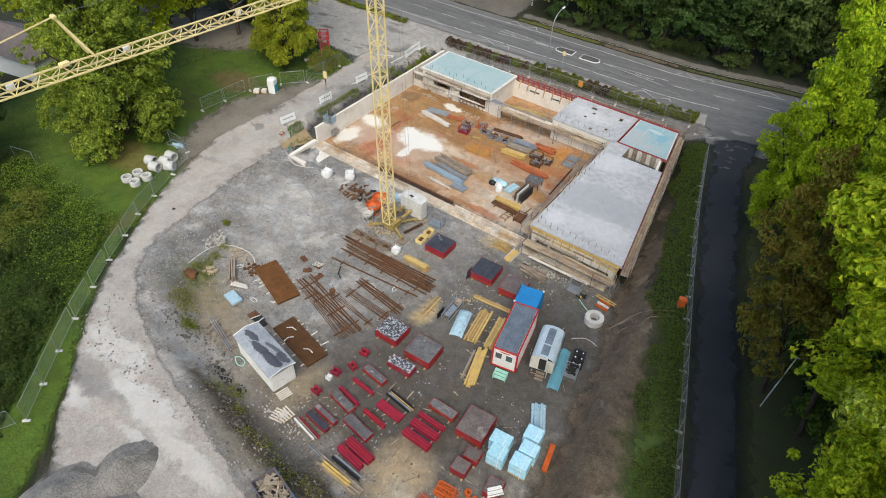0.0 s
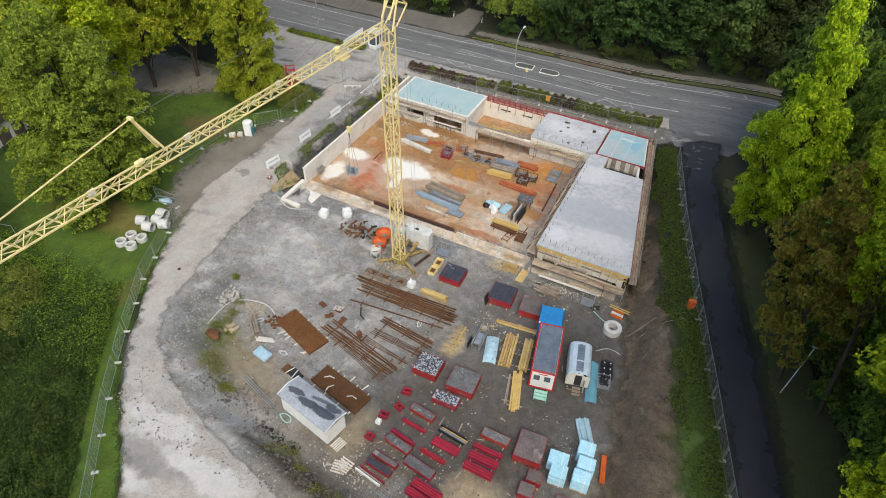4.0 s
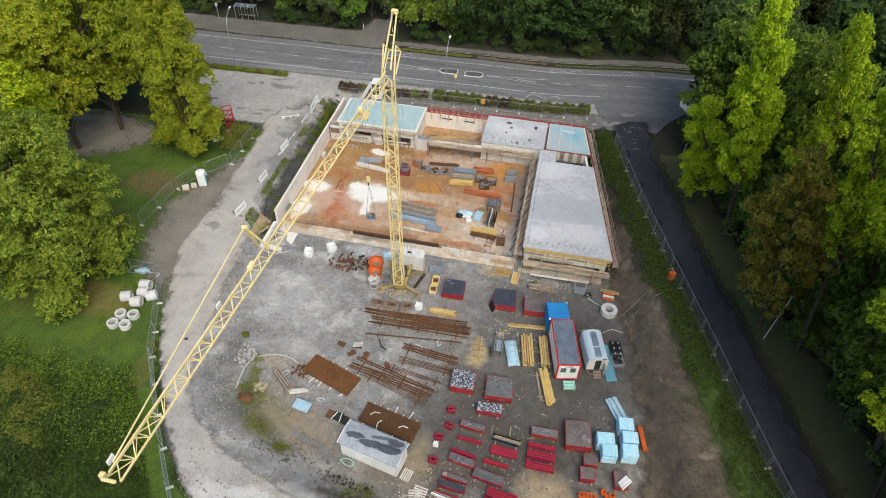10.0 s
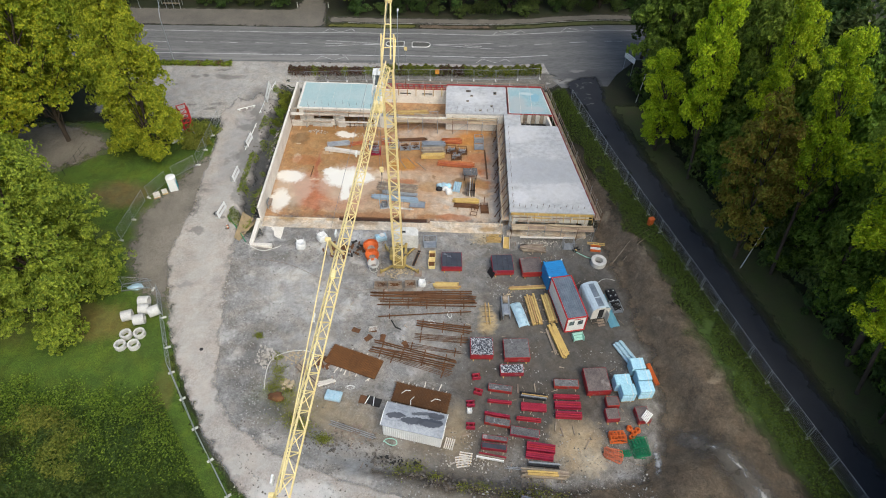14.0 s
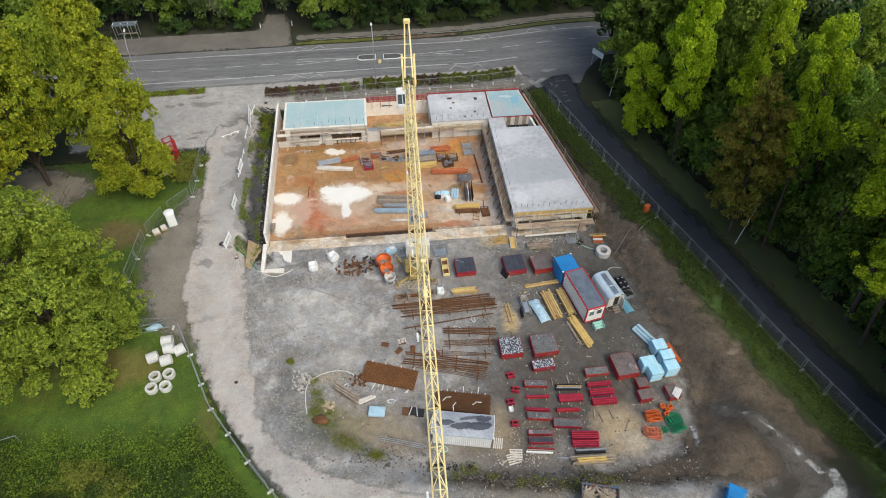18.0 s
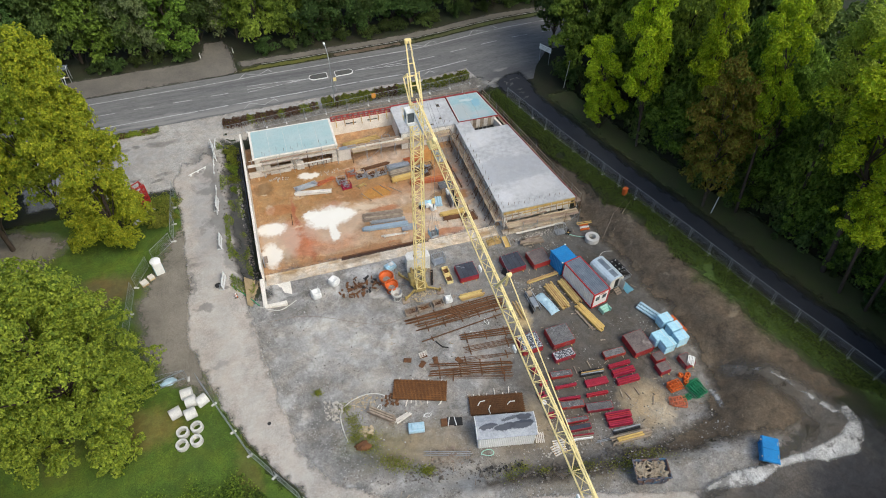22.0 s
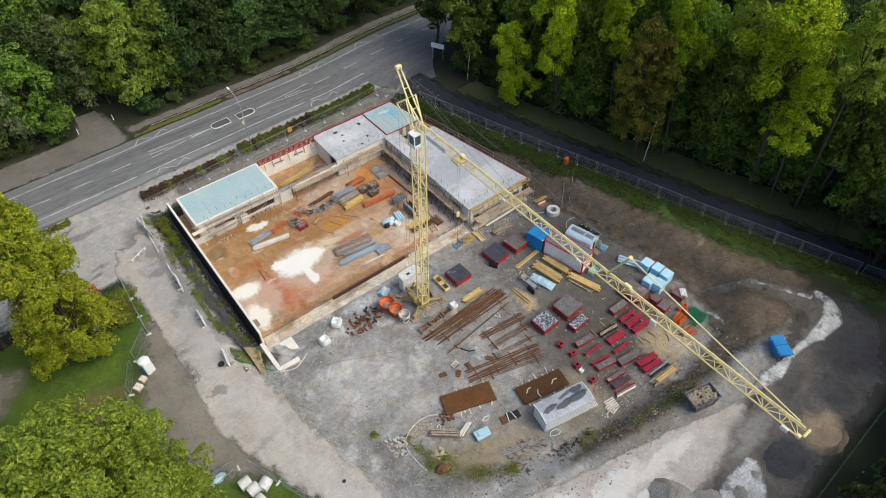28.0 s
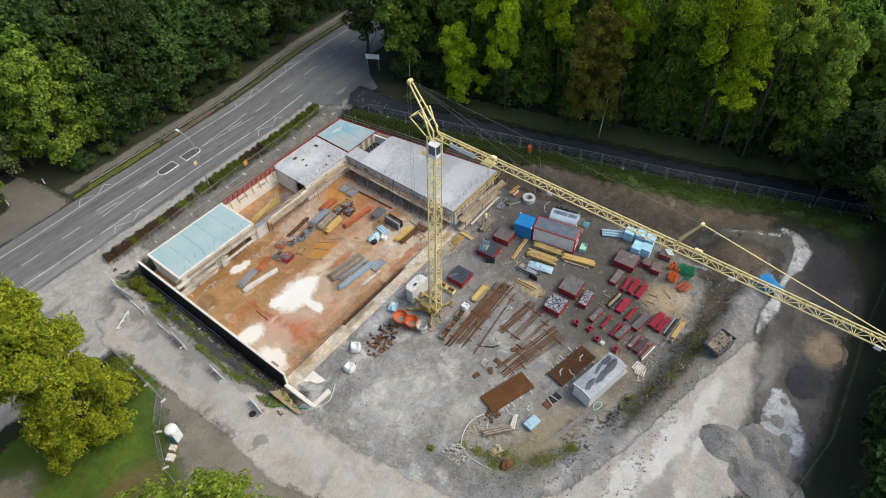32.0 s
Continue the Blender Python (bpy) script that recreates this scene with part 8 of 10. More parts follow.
floor_bundle("rusty_beam", 18.3, 17.2, 4.2, 6, 3, 0.6, M_RUST, "rusty brown beams on the slab", "beams", 0.1, 2, 0.05)
floor_bundle("girder_stack", 21.6, 16.0, 3.2, 4, 5, 1.0, M_GALV, "grey steel girders stacked on timber", "girders", 0.09, 2, 0.03, h=3)
floor_bundle("girder_stack", 21.6, 14.6, 3.2, 4, 4, 0.9, M_GREYWOOD, "weathered form girders stacked on bearers", "girders", 0.1, 2, 0.02, h=3)
floor_bundle("yellow_girder_stack", 21.6, 13.3, 3.0, 4, 3, 0.7, M_YELLOWFORM, "yellow form girders stacked on bearers", "girders", 0.1, 2, 0.02, h=3)
floor_bundle("orange_pile", 24.3, 17.0, 2.6, 0, 4, 0.9, M_ORANGESTEEL, "orange form parts heaped on the slab", "formwork", 0.1, 2, 0.1, h=2)
floor_bundle("orange_girder", 25.0, 11.7, 4.9, -4, 4, 0.8, M_ORANGESTEEL, "long orange steel girders on the slab", "girders", 0.11, 2, 0.02, h=2)
for x, y in ((24.2, 14.8), (25.8, 14.6), (25.0, 13.4)):
    cage(x, y, 0, 1.4, 1.1, 0.8, 5, "dark steel cage of clamps and couplers", M_RUST, M_GALV, "cages on the slab")
for x, y in ((28.3, 17.6), (28.3, 16.0)):
    cage(x, y, 0, 1.3, 1.2, 0.75, 3, "empty galvanised mesh cage on the slab", M_GALV, None, "cages on the slab")
for x, y, rz in ((15.6, 11.0, -60), (17.4, 11.6, -62), (18.6, 12.2, -55), (20.0, 11.4, -50), (1.7 + 3, 9.5, 88), (31.0, 13.2, 88), (28.9, 4.2, 85)):
    th = thing("loose_batten", x, y, 0.0, rz, "loose dark timber batten on the slab", "batten", "loose battens")
    part("batten", Geo().cbox((0, 0, 0.05), (2.2, 0.1, 0.1), 0.01), M_RUST if rz > 0 else M_GREYWOOD, th)
th = thing("plywood_sheets", 17.2, 11.3, 0.0, -30, "wet ochre plywood sheets lying flat", "plywood")
for k, (dx, dy) in enumerate(((0, 0), (0.5, 0.35), (-0.6, -0.4))):
    part("sheet", Geo().cbox((dx * 1.6, dy * 1.8, 0.02 + 0.025 * k), (1.6, 1.2, 0.025), 0.004, 0.1 * k), mat("wet_ply", (0.42, 0.21, 0.05), (0.34, 0.16, 0.04), rough=0.5, scale=1.5, fine=12) if k == 0 else bpy.data.materials["wet_ply"], th)
floor_bundle("plank_pile", 17.0, 6.3, 5.2, -7, 6, 1.5, M_GREYWOOD, "broad stack of weathered scaffold planks", "planks", 0.07, 3, 0.03, h=4)
floor_bundle("spindle_row", 17.4, 5.3, 4.6, -6, 4, 0.6, M_GALV, "row of steel props on planks", "props", 0.05, 2, 0.05, box=False, h=3)
floor_bundle("blue_girder_stack", 16.8, 4.2, 6.0, -5, 4, 0.65, mat("blue_grey_steel", (0.30, 0.38, 0.45), (0.24, 0.31, 0.38), rough=0.5), "blue-grey aluminium girders on the slab", "girders", 0.1, 3, 0.02, h=2)
floor_bundle("thin_plank", 17.6, 2.5, 3.4, -4, 2, 0.35, M_CMU, "thin pale planks on the slab", "planks", 0.05, 2, 0.05)
cage(19.9, 3.3, 0, 2.0, 1.1, 0.25, -4, "flat galvanised mesh grid on the slab", M_GALV, None, "cages on the slab")
th = thing("blue_sack_pallet", 23.4, 7.0, 0, 5, "pallet of blue and white sacks", "sacks")
part("pallet", Geo().cbox((0, 0, 0.07), (2.0, 1.3, 0.13), 0.01), M_GREYWOOD, th)
for k, (dx, dy, m) in enumerate(((-0.6, 0.2, M_BLUEWRAP), (0.0, 0.3, M_BLUEWRAP), (0.6, 0.1, M_FOAM), (0.1, -0.4, M_BAG), (-0.7, -0.45, M_BLACK))):
    part("sack", lump(0.48, 0.85, k + 20, squash=0.9), m, th, smooth=True).location = (dx, dy, 0.13)
big_bag(24.1, 5.9, 0.8, 15, 9)
bpy.data.objects[sorted(o.name for o in bpy.data.objects if o.name.startswith("big_bag"))[-1]].location.z = 0.0
th = thing("blue_roll_stack", 25.2, 7.0, 0, 80, "pale blue wrapped rolls on the slab", "rolls")
for i in range(3):
    part("roll", Geo().rod((-0.9, -0.35 + i * 0.35, 0.2), (0.9, -0.35 + i * 0.35, 0.2), 0.18, 12), M_BLUEWRAP, th)
th = thing("form_table", 27.0, 9.3, 0, 4, "grey ribbed form table on props", "formwork")
for i in range(5):
    part("board", Geo().cbox((-0.8 + i * 0.4, 0, 1.05), (0.38, 1.5, 0.06), 0.01), M_GREYPLY, th)
for sx in (-0.8, 0.8):
    for sy in (-0.6, 0.6):
        part("prop", Geo().rod((sx, sy, 0), (sx, sy, 1.02), 0.045, 6), M_RUST, th)
th = thing("form_panel_stand", 27.1, 6.6, 0, 88, "upright dark form panels with white edges", "formwork")
for i in range(4):
    part("panel", Geo().cbox((0, -0.5 + i * 0.32, 0.6), (2.6, 0.08, 1.2), 0.015), (M_DARK, M_BROWNPLY, M_WHITE, M_BROWNPLY)[i], th)
    part("foot", Geo().cbox((0, -0.5 + i * 0.32, 0.04), (0.2, 0.3, 0.06), 0.01), M_RUST, th)
floor_bundle("yellow_plank_stack", 26.4, 4.2, 3.2, 0, 3, 0.75, M_YELLOWFORM, "yellow form planks stacked on dark bearers", "planks", 0.08, 2, 0.02, h=2)
floor_bundle("brown_plank_stack", 26.5, 3.3, 3.0, -2, 3, 0.6, M_RUST, "brown steel channels beside yellow planks", "channels", 0.07, 2, 0.02, h=2)
cage(28.9, 2.9, 0, 1.0, 1.6, 0.5, 3, "rusty steel frame standing on the slab", M_RUST, None, "cages on the slab")
floor_bundle("bay_timber", 17.6, 23.6, 5.6, 4, 4, 0.9, M_WOOD, "raw timber beams stored in the open bay", "timber", 0.1, 3, 0.08, h=2)
floor_bundle("bay_timber", 18.4, 22.2, 5.2, 3, 3, 0.7, M_GREYWOOD, "weathered beams stored in the open bay", "timber", 0.1, 3, 0.08, h=2)
cage(21.4, 22.6, 0, 1.2, 1.0, 1.1, 0, "galvanised cage standing in the open bay", M_GALV, M_GALV, "cages on the slab")
th = thing("scaffold_deck_load", 14.6, 20.2, 2.22, 0, "blue-grey steel planks lying on the wall", "planks")
for i in range(3):
    part("plank", Geo().cbox((0.3, -0.25 + i * 0.25, 0.03), (2.6, 0.22, 0.05), 0.008), M_GALV, th)
th = thing("wall_formwork", 0.12, 2.2, 0.0, 90, "small grey form frame against the wall", "formwork")
part("frame", Geo().cbox((0, 0, 0.6), (1.2, 0.1, 1.1), 0.02), M_GALV, th)
part("shelf", Geo().cbox((0, -0.3, 0.9), (1.2, 0.5, 0.05), 0.01), M_GREYWOOD, th)

# ---- rubble, offcuts and small tools ----
def rubble(x, y, r, ry, n, size, material, seed, label, z=0.12):
    """A low scatter of broken pieces."""
    rng = random.Random(seed)
    g = Geo()
    for _ in range(n):
        a, d = rng.uniform(0, 6.28), rng.random() ** 0.7
        s = size * rng.uniform(0.35, 1.2)
        px, py = r * d * math.cos(a), ry * d * math.sin(a)
        h = s * rng.uniform(0.4, 0.9)
        g.box((px, py, h * 0.4 + 0.12 * (1 - d)), (s * rng.uniform(0.5, 1.8), s * rng.uniform(0.5, 1.0), h), rng.uniform(0, 3.1))
    return solid("rubble", g, material, label, "rubble", x, y, land(x, y) + z, 0, "rubble patches", kind="stuff")


M_RUBBLE = mat("broken_pale_concrete", (0.50, 0.47, 0.42), (0.34, 0.31, 0.27), scale=1.5, fine=8, bump=0.2)
M_STRAW = mat("pale_wood_crumbs", (0.46, 0.38, 0.26), (0.32, 0.25, 0.16), scale=2, fine=10, bump=0.2)
rubble(4.6, -21.6, 1.3, 1.5, 90, 0.22, M_RUBBLE, 1, "broken pale concrete beside the hose")
rubble(8.0, -21.2, 1.7, 0.9, 90, 0.16, M_STRAW, 2, "yellowish stone and timber crumbs")
rubble(7.6, -24.6, 0.8, 0.7, 30, 0.30, M_STRAW, 3, "heap of tan clay lumps among weeds")
rubble(10.9, -21.9, 1.0, 0.7, 26, 0.30, M_RUST, 4, "rusty steel offcuts before the mats")
rubble(18.4, -8.7, 1.7, 1.0, 110, 0.14, M_STRAW, 5, "pale timber crumbs under the crane")
rubble(28.5, -3.0, 1.6, 0.7, 60, 0.14, M_STRAW, 6, "sawn timber crumbs by the slab edge")
rubble(26.8, -32.8, 2.6, 1.0, 60, 0.16, M_RUBBLE, 7, "broken stones along the bank")
rubble(19.5, -32.8, 3.0, 0.8, 70, 0.18, M_DARK, 8, "dark roots and clods on the bank")
rubble(15.2, -29.8, 2.4, 1.2, 70, 0.18, M_GREYWOOD, 9, "grey brushwood crumbs on the bank")
rubble(31.5, -11.6, 1.0, 0.6, 26, 0.12, M_STRAW, 10, "timber offcuts beside the beams")
rubble(4, 18.4, 1.6, 0.5, 40, 0.14, M_RUBBLE, 11, "broken mortar below the scaffold", 0.0)
rubble(11.6, 18.0, 2.0, 0.6, 50, 0.12, M_RUBBLE, 12, "broken mortar below the scaffold", 0.0)
rubble(31.2, 6, 0.6, 4.0, 60, 0.13, M_GREYWOOD, 13, "timber offcuts along the court wall", 0.0)
rubble(20, 24, 3.0, 1.6, 60, 0.16, M_GREYWOOD, 14, "timber offcuts in the open bay", 0.0)
rubble(36.5, -3.2, 3.6, 0.6, 90, 0.14, M_RUBBLE, 15, "broken concrete before the east wing")
rubble(-1.6, 4.0, 0.5, 5.0, 90, 0.18, M_GREYWOOD, 16, "timber and rubble in the trench")
rubble(-1.8, 15.0, 0.5, 6.0, 90, 0.2, M_RUBBLE, 17, "rubble in the trench beside the wall")

th = thing("steel_channel", 20.3, -6.3, land(20.3, -6.3) + 0.12, 75, "dark steel channel lying beside the crane", "steel channel")
part("web", Geo().cbox((0, 0, 0.03), (2.6, 0.3, 0.04), 0.008), M_DARK, th)
for s in (-1, 1):
    part("flange", Geo().cbox((0, s * 0.15, 0.09), (2.6, 0.03, 0.16), 0.006), M_RUST, th)
HX, HY, HZ = Vector((18.25, -8.1, 0.1)) + HK + Vector((0, 0, -7.9))
th = thing("lifting_cage", HX, HY, HZ - 3.9, 12, "pale blue-grey steel lifting cage hanging from the crane hook", "cage")
part("tray", Geo().cbox((0, 0, 0.06), (0.8, 0.7, 0.1), 0.02), M_GALV, th)
for sx in (-1, 1):
    part("side", Geo().cbox((sx * 0.39, 0, 0.4), (0.05, 0.66, 0.6), 0.01), M_BLUEWRAP, th)
    for sy in (-1, 1):
        part("post", Geo().beam((sx * 0.39, sy * 0.33, 0.05), (sx * 0.39, sy * 0.33, 0.9), 0.06), M_GALV, th)
        part("sling", Geo().rod((sx * 0.39, sy * 0.33, 0.9), (0, 0, 3.95), 0.012, 5), M_ROPE, th)
part("load", Geo().cbox((0.03, 0, 0.34), (0.5, 0.45, 0.45), 0.06), M_GREYPLY, th)
th = thing("rusty_rack", 27.5, 2.1, 0.0, 80, "open rusty steel frame on the slab", "frame")
for s in (-1, 1):
    part("side_rail", Geo().beam((-0.7, s * 0.4, 0.3), (0.7, s * 0.4, 0.3), 0.06), M_RUST, th)
    for u in (-0.65, 0.65):
        part("leg", Geo().beam((u, s * 0.4, 0.0), (u, s * 0.4, 0.3), 0.06), M_RUST, th)
for u in (-0.65, 0.0, 0.65):
    part("cross_bar", Geo().beam((u, -0.4, 0.3), (u, 0.4, 0.3), 0.05), M_RUST, th)
for i, (x, y) in enumerate(((14.4, -24.7), (9.6, -22.4), (24.6, -14.9), (22.6, -16.0))):
    hs = thing("sling_coil", x, y, land(x, y) + 0.13, i * 50, "loose coil of pale lifting rope", "rope", "loose ropes")
    g = Geo()
    ring = [Vector((0.32 * math.cos(k * 0.7) * (1 + 0.05 * k), 0.22 * math.sin(k * 0.7), 0.03 + 0.008 * k)) for k in range(16)]
    for a, b in zip(ring, ring[1:]):
        g.rod(a, b, 0.025, 5)
    part("rope", g, M_BAG, hs)

# ---- fences ----
M_FENCEGREEN = mat("green_fence_coating", (0.10, 0.15, 0.08), (0.07, 0.11, 0.06), rough=0.5, bump=0.05)
def fence_run(pts, label, group, sag=0.0, foot=None, h=1.9, skip_every=0):
    """Wire-mesh fence panels on feet along a line of points."""
    if "fence" not in PANEL:
        th = thing("mesh_fence", 0, 0, -50, 0, label, "fence", group)
        g = Geo()
        for x in (-1.7, 1.7):
            g.rod((x, 0, 0.05), (x, 0, 1.95), 0.025, 6)
        g.rod((-1.7, 0, 1.95), (1.7, 0, 1.95), 0.022, 6).rod((-1.7, 0, 0.2), (1.7, 0, 0.2), 0.022, 6)
        part("frame", g, M_GALV, th)
        g = Geo()
        for i in range(1, 22):
            g.beam((-1.7 + i * 0.155, 0, 0.2), (-1.7 + i * 0.155, 0, 1.95), 0.006)
        for k in range(1, 7):
            g.beam((-1.7, 0, 0.2 + k * 0.25), (1.7, 0, 0.2 + k * 0.25), 0.006)
        part("wire_mesh", g, M_GALV, th, kind="stuff")
        part("foot", Geo().cbox((1.75, 0, 0.06), (0.24, 0.62, 0.12), 0.02), M_RING, th, "concrete foot")
        PANEL["fence"] = th
    src = PANEL["fence"]
    for (x, y), (x2, y2) in zip(pts, pts[1:]):
        L_ = math.hypot(x2 - x, y2 - y)
        n = max(1, round(L_ / 3.5))
        for i in range(n):
            u = (i + 0.5) / n
            px, py = x + (x2 - x) * u, y + (y2 - y) * u
            a = math.atan2(y2 - y, x2 - x)
            dz = land(px + math.cos(a) * 1.7, py + math.sin(a) * 1.7) - land(px - math.cos(a) * 1.7, py - math.sin(a) * 1.7)
            m = Matrix.Translation((px, py, land(px, py) + 0.15)) @ Matrix.Rotation(a, 4, "Z") @ Matrix.Rotation(-math.atan2(dz, 3.4), 4, "Y")
            ob = copy_thing(src, m)
            tagged(ob, label, group=group)


PANEL = {}
fence_run([(side_x(y) - 3.5, y) for y in (25, 12, 0, -12, -24, -36, -47)], "wire-mesh fence panel on concrete feet beside the side road", "side road fence")
fence_run([(-10.3, 18.0), (-10.6, 8.2), (-13.4, 5.0), (-15.4, 0.8), (-16.0, -6.4)], "wire-mesh fence panel on the lawn's edge", "lawn fence")
fence_run([(-13.8, -13.6), (-8.8, -13.8), (-6.8, -18.4), (-4.1, -24.5), (0.4, -31.0), (5.4, -37.6), (12.1, -45.6), (10.0, -50.0)], "wire-mesh fence panel along the track", "track fence")
# thin wire fence behind the turning area
line = [(20, -50.5), (28.4, -51.9), (36.5, -51.5), (45.8, -51.0), (54, -51.0)]
for (xa, ya), (xb, yb) in zip(line, line[1:]):
    n = round(math.hypot(xb - xa, yb - ya) / 2.8)
    for i in range(n):
        p, q = Vector((xa, ya, 0)).lerp(Vector((xb, yb, 0)), i / n), Vector((xa, ya, 0)).lerp(Vector((xb, yb, 0)), (i + 1) / n)
        zp, zq = land(p.x, p.y) + 0.15, land(q.x, q.y) + 0.15
        th = thing("wire_fence", p.x, p.y, zp, 0, "thin green wire fence behind the turning area", "fence", "turning area fence")
        part("post", Geo().rod((0, 0, 0), (0, 0, 1.5), 0.035, 6), M_FENCEGREEN, th)
        for z in (0.5, 1.0, 1.45):
            part("wire", Geo().rod((0, 0, z), (q.x - p.x, q.y - p.y, zq - zp + z), 0.014, 5), M_FENCEGREEN, th)
fence_run([(-2.6, 30.2), (10, 30.7), (24, 31.1), (38.2, 31.4)], "wire-mesh fence panel before the hedge", "hedge fence")
for o in [PANEL["fence"], *PANEL["fence"].children]:
    bpy.data.objects.remove(o)
th = thing("fence_stack", -11.6, -13.5, land(-11.6, -13.5) + 0.15, 10, "bent mesh panels and blue film lying in the grass", "fence panels")
for k in range(3):
    part("panel_frame", Geo().beam((-1.6, -0.5, 0.1 + k * 0.06), (1.6, -0.4, 0.16 + k * 0.06), 0.05).beam((-1.6, 0.5, 0.1 + k * 0.06), (1.6, 0.6, 0.2 + k * 0.06), 0.05).beam((-1.6, -0.5, 0.1 + k * 0.06), (-1.6, 0.5, 0.1 + k * 0.06), 0.05), M_GALV, th)
part("film", lump(0.8, 0.6, 31, squash=0.4, rough=0.5), M_BLUEWRAP, th, smooth=True)

# ---- concrete rings ----
for x, y in ((-10.4, -21.6), (-9.0, -21.5), (-10.3, -20.2), (-8.9, -20.0)):
    solid("manhole_ring", Geo().pipe((0, 0, 0.3), (0, 0, 1), 0.62, 0.40, 0.6, 24), M_RING, "pale concrete manhole ring lying flat on the grass", "concrete ring", x, y, land(x, y) + 0.13, 0, "concrete rings on the lawn")
for x, y, a in ((-10.9, -17.9, 20), (-9.4, -18.4, 15), (-9.3, -17.0, 10), (-8.2, -17.2, 30), (-9.7, -15.9, 5)):
    solid("concrete_pipe", Geo().pipe((0, 0, 0.6), (1, 0, 0), 0.6, 0.47, 1.15, 24), M_RING, "pale concrete pipe section lying on its side", "concrete pipe", x, y, land(x, y) + 0.13, a, "concrete pipes on the lawn")

# ---- toilet and blocks ----
th = thing("portable_toilet", -12.4, 3.2, land(-12.4, 3.2) + 0.14, 20, "white and teal portable toilet with domed roof", "portable toilet")
part("body", Geo().cbox((0, 0, 1.05), (1.05, 1.05, 2.05), 0.05), M_WHITE, th)
M_TEALP = mat("teal_plastic", (0.04, 0.30, 0.34), (0.03, 0.24, 0.28), rough=0.5)
for s in (-1, 1):
    part("side_panel", Geo().cbox((s * 0.54, 0, 0.75), (0.04, 0.9, 1.2), 0.015), M_TEALP, th)
dr = part("door", Geo().cbox((0, -0.55, 1.0), (0.75, 0.05, 1.85), 0.02), M_WHITE, th)
part("latch", Geo().cbox((0.28, -0.58, 1.0), (0.06, 0.04, 0.16), 0.01), M_WHITE, dr)
part("roof", lump(0.66, 1.0, 40, squash=0.35, rough=0.0), M_WHITE, th, "white domed roof", smooth=True).location = (0, 0, 2.06)
part("skid", Geo().cbox((0, 0.4, 0.04), (1.2, 0.12, 0.08), 0.01).cbox((0, -0.4, 0.04), (1.2, 0.12, 0.08), 0.01), M_BLACK, th)
for x, y, s in ((-13.4, 2.4, 0.7), (-14.2, 1.7, 0.85)):
    th = thing("stone_pallet", x, y, land(x, y) + 0.14, 30, "small stack of pale stone blocks on a pallet", "stone blocks", "stone blocks by the toilet")
    part("pallet", Geo().cbox((0, 0, 0.07), (s, s, 0.12), 0.01), M_WOOD, th)
    for k in range(4):
        part("block", Geo().cbox(((k % 2 - 0.5) * s * 0.48, (k // 2 - 0.5) * s * 0.48, 0.3), (s * 0.46, s * 0.46, 0.34), 0.03), M_CMU, th)

# ---- barriers with white boards ----
for x, y, rz, L_, hh in ((-4.4, 25.0, 95, 4.4, 1.1), (-4.6, 13.2, 85, 2.3, 1.0), (-4.7, 5.8, 86, 2.3, 1.0), (-4.8, -1.2, 80, 2.3, 1.0)):
    th = thing("site_barrier", x, y, land(x, y) + 0.19, rz, "white barrier board leaning back on low feet beside the track", "barrier", "white barriers along the track")
    lean = Matrix.Translation((0, 0, 0.7)) @ Matrix.Rotation(radians(-10), 4, "X")
    part("board", Geo().cbox((0, 0, 0), (L_, 0.06, hh), 0.02), M_WHITE, th).matrix_local = lean
    part("text_bar", Geo().box((0, -0.034, 0.05), (L_ * 0.7, 0.008, 0.14)), mat("grey_print", (0.45, 0.40, 0.38)) if "grey_print" not in bpy.data.materials else bpy.data.materials["grey_print"], th, "faded red-grey lettering shown as a bar").matrix_local = lean
    for s in (-1, 1):
        part("post", Geo().beam((s * L_ * 0.4, 0.45, 0), (s * L_ * 0.4, 0.32, 1.1), 0.06), M_GALV, th)
        part("foot", Geo().cbox((s * L_ * 0.4, 0.2, 0.05), (0.2, 0.7, 0.10), 0.02), M_RING, th)
cone = thing("traffic_cone", -3.6, -3.6, land(-3.6, -3.6) + 0.19, 0, "red and white striped traffic cone", "traffic cone")
for k in range(4):
    part("band", Geo().rod((0, 0, 0.04 + k * 0.17), (0, 0, 0.04 + (k + 1) * 0.17), 0.17 - k * 0.035, 12, 0.17 - (k + 1) * 0.035), M_ORANGE if k % 2 == 0 else M_WHITE, cone)
part("base", Geo().cbox((0, 0, 0.02), (0.4, 0.4, 0.04), 0.01), M_BLACK, cone)
th = thing("manhole", -5.6, -1.2, land(-5.6, -1.2) + 0.19, 0, "round iron manhole cover in a concrete collar", "manhole")
part("collar", Geo().pipe((0, 0, 0.0), (0, 0, 1), 0.55, 0.40, 0.10, 20), M_FORE, th)
part("cover", Geo().rod((0, 0, 0.0), (0, 0, 0.035), 0.395, 20), M_DARK, th)
th = thing("manhole", -1.8, -21.6, land(-1.8, -21.6) + 0.19, 0, "small dark iron cover in the track", "manhole")
part("cover", Geo().rod((0, 0, 0.0), (0, 0, 0.03), 0.2, 14), M_DARK, th)
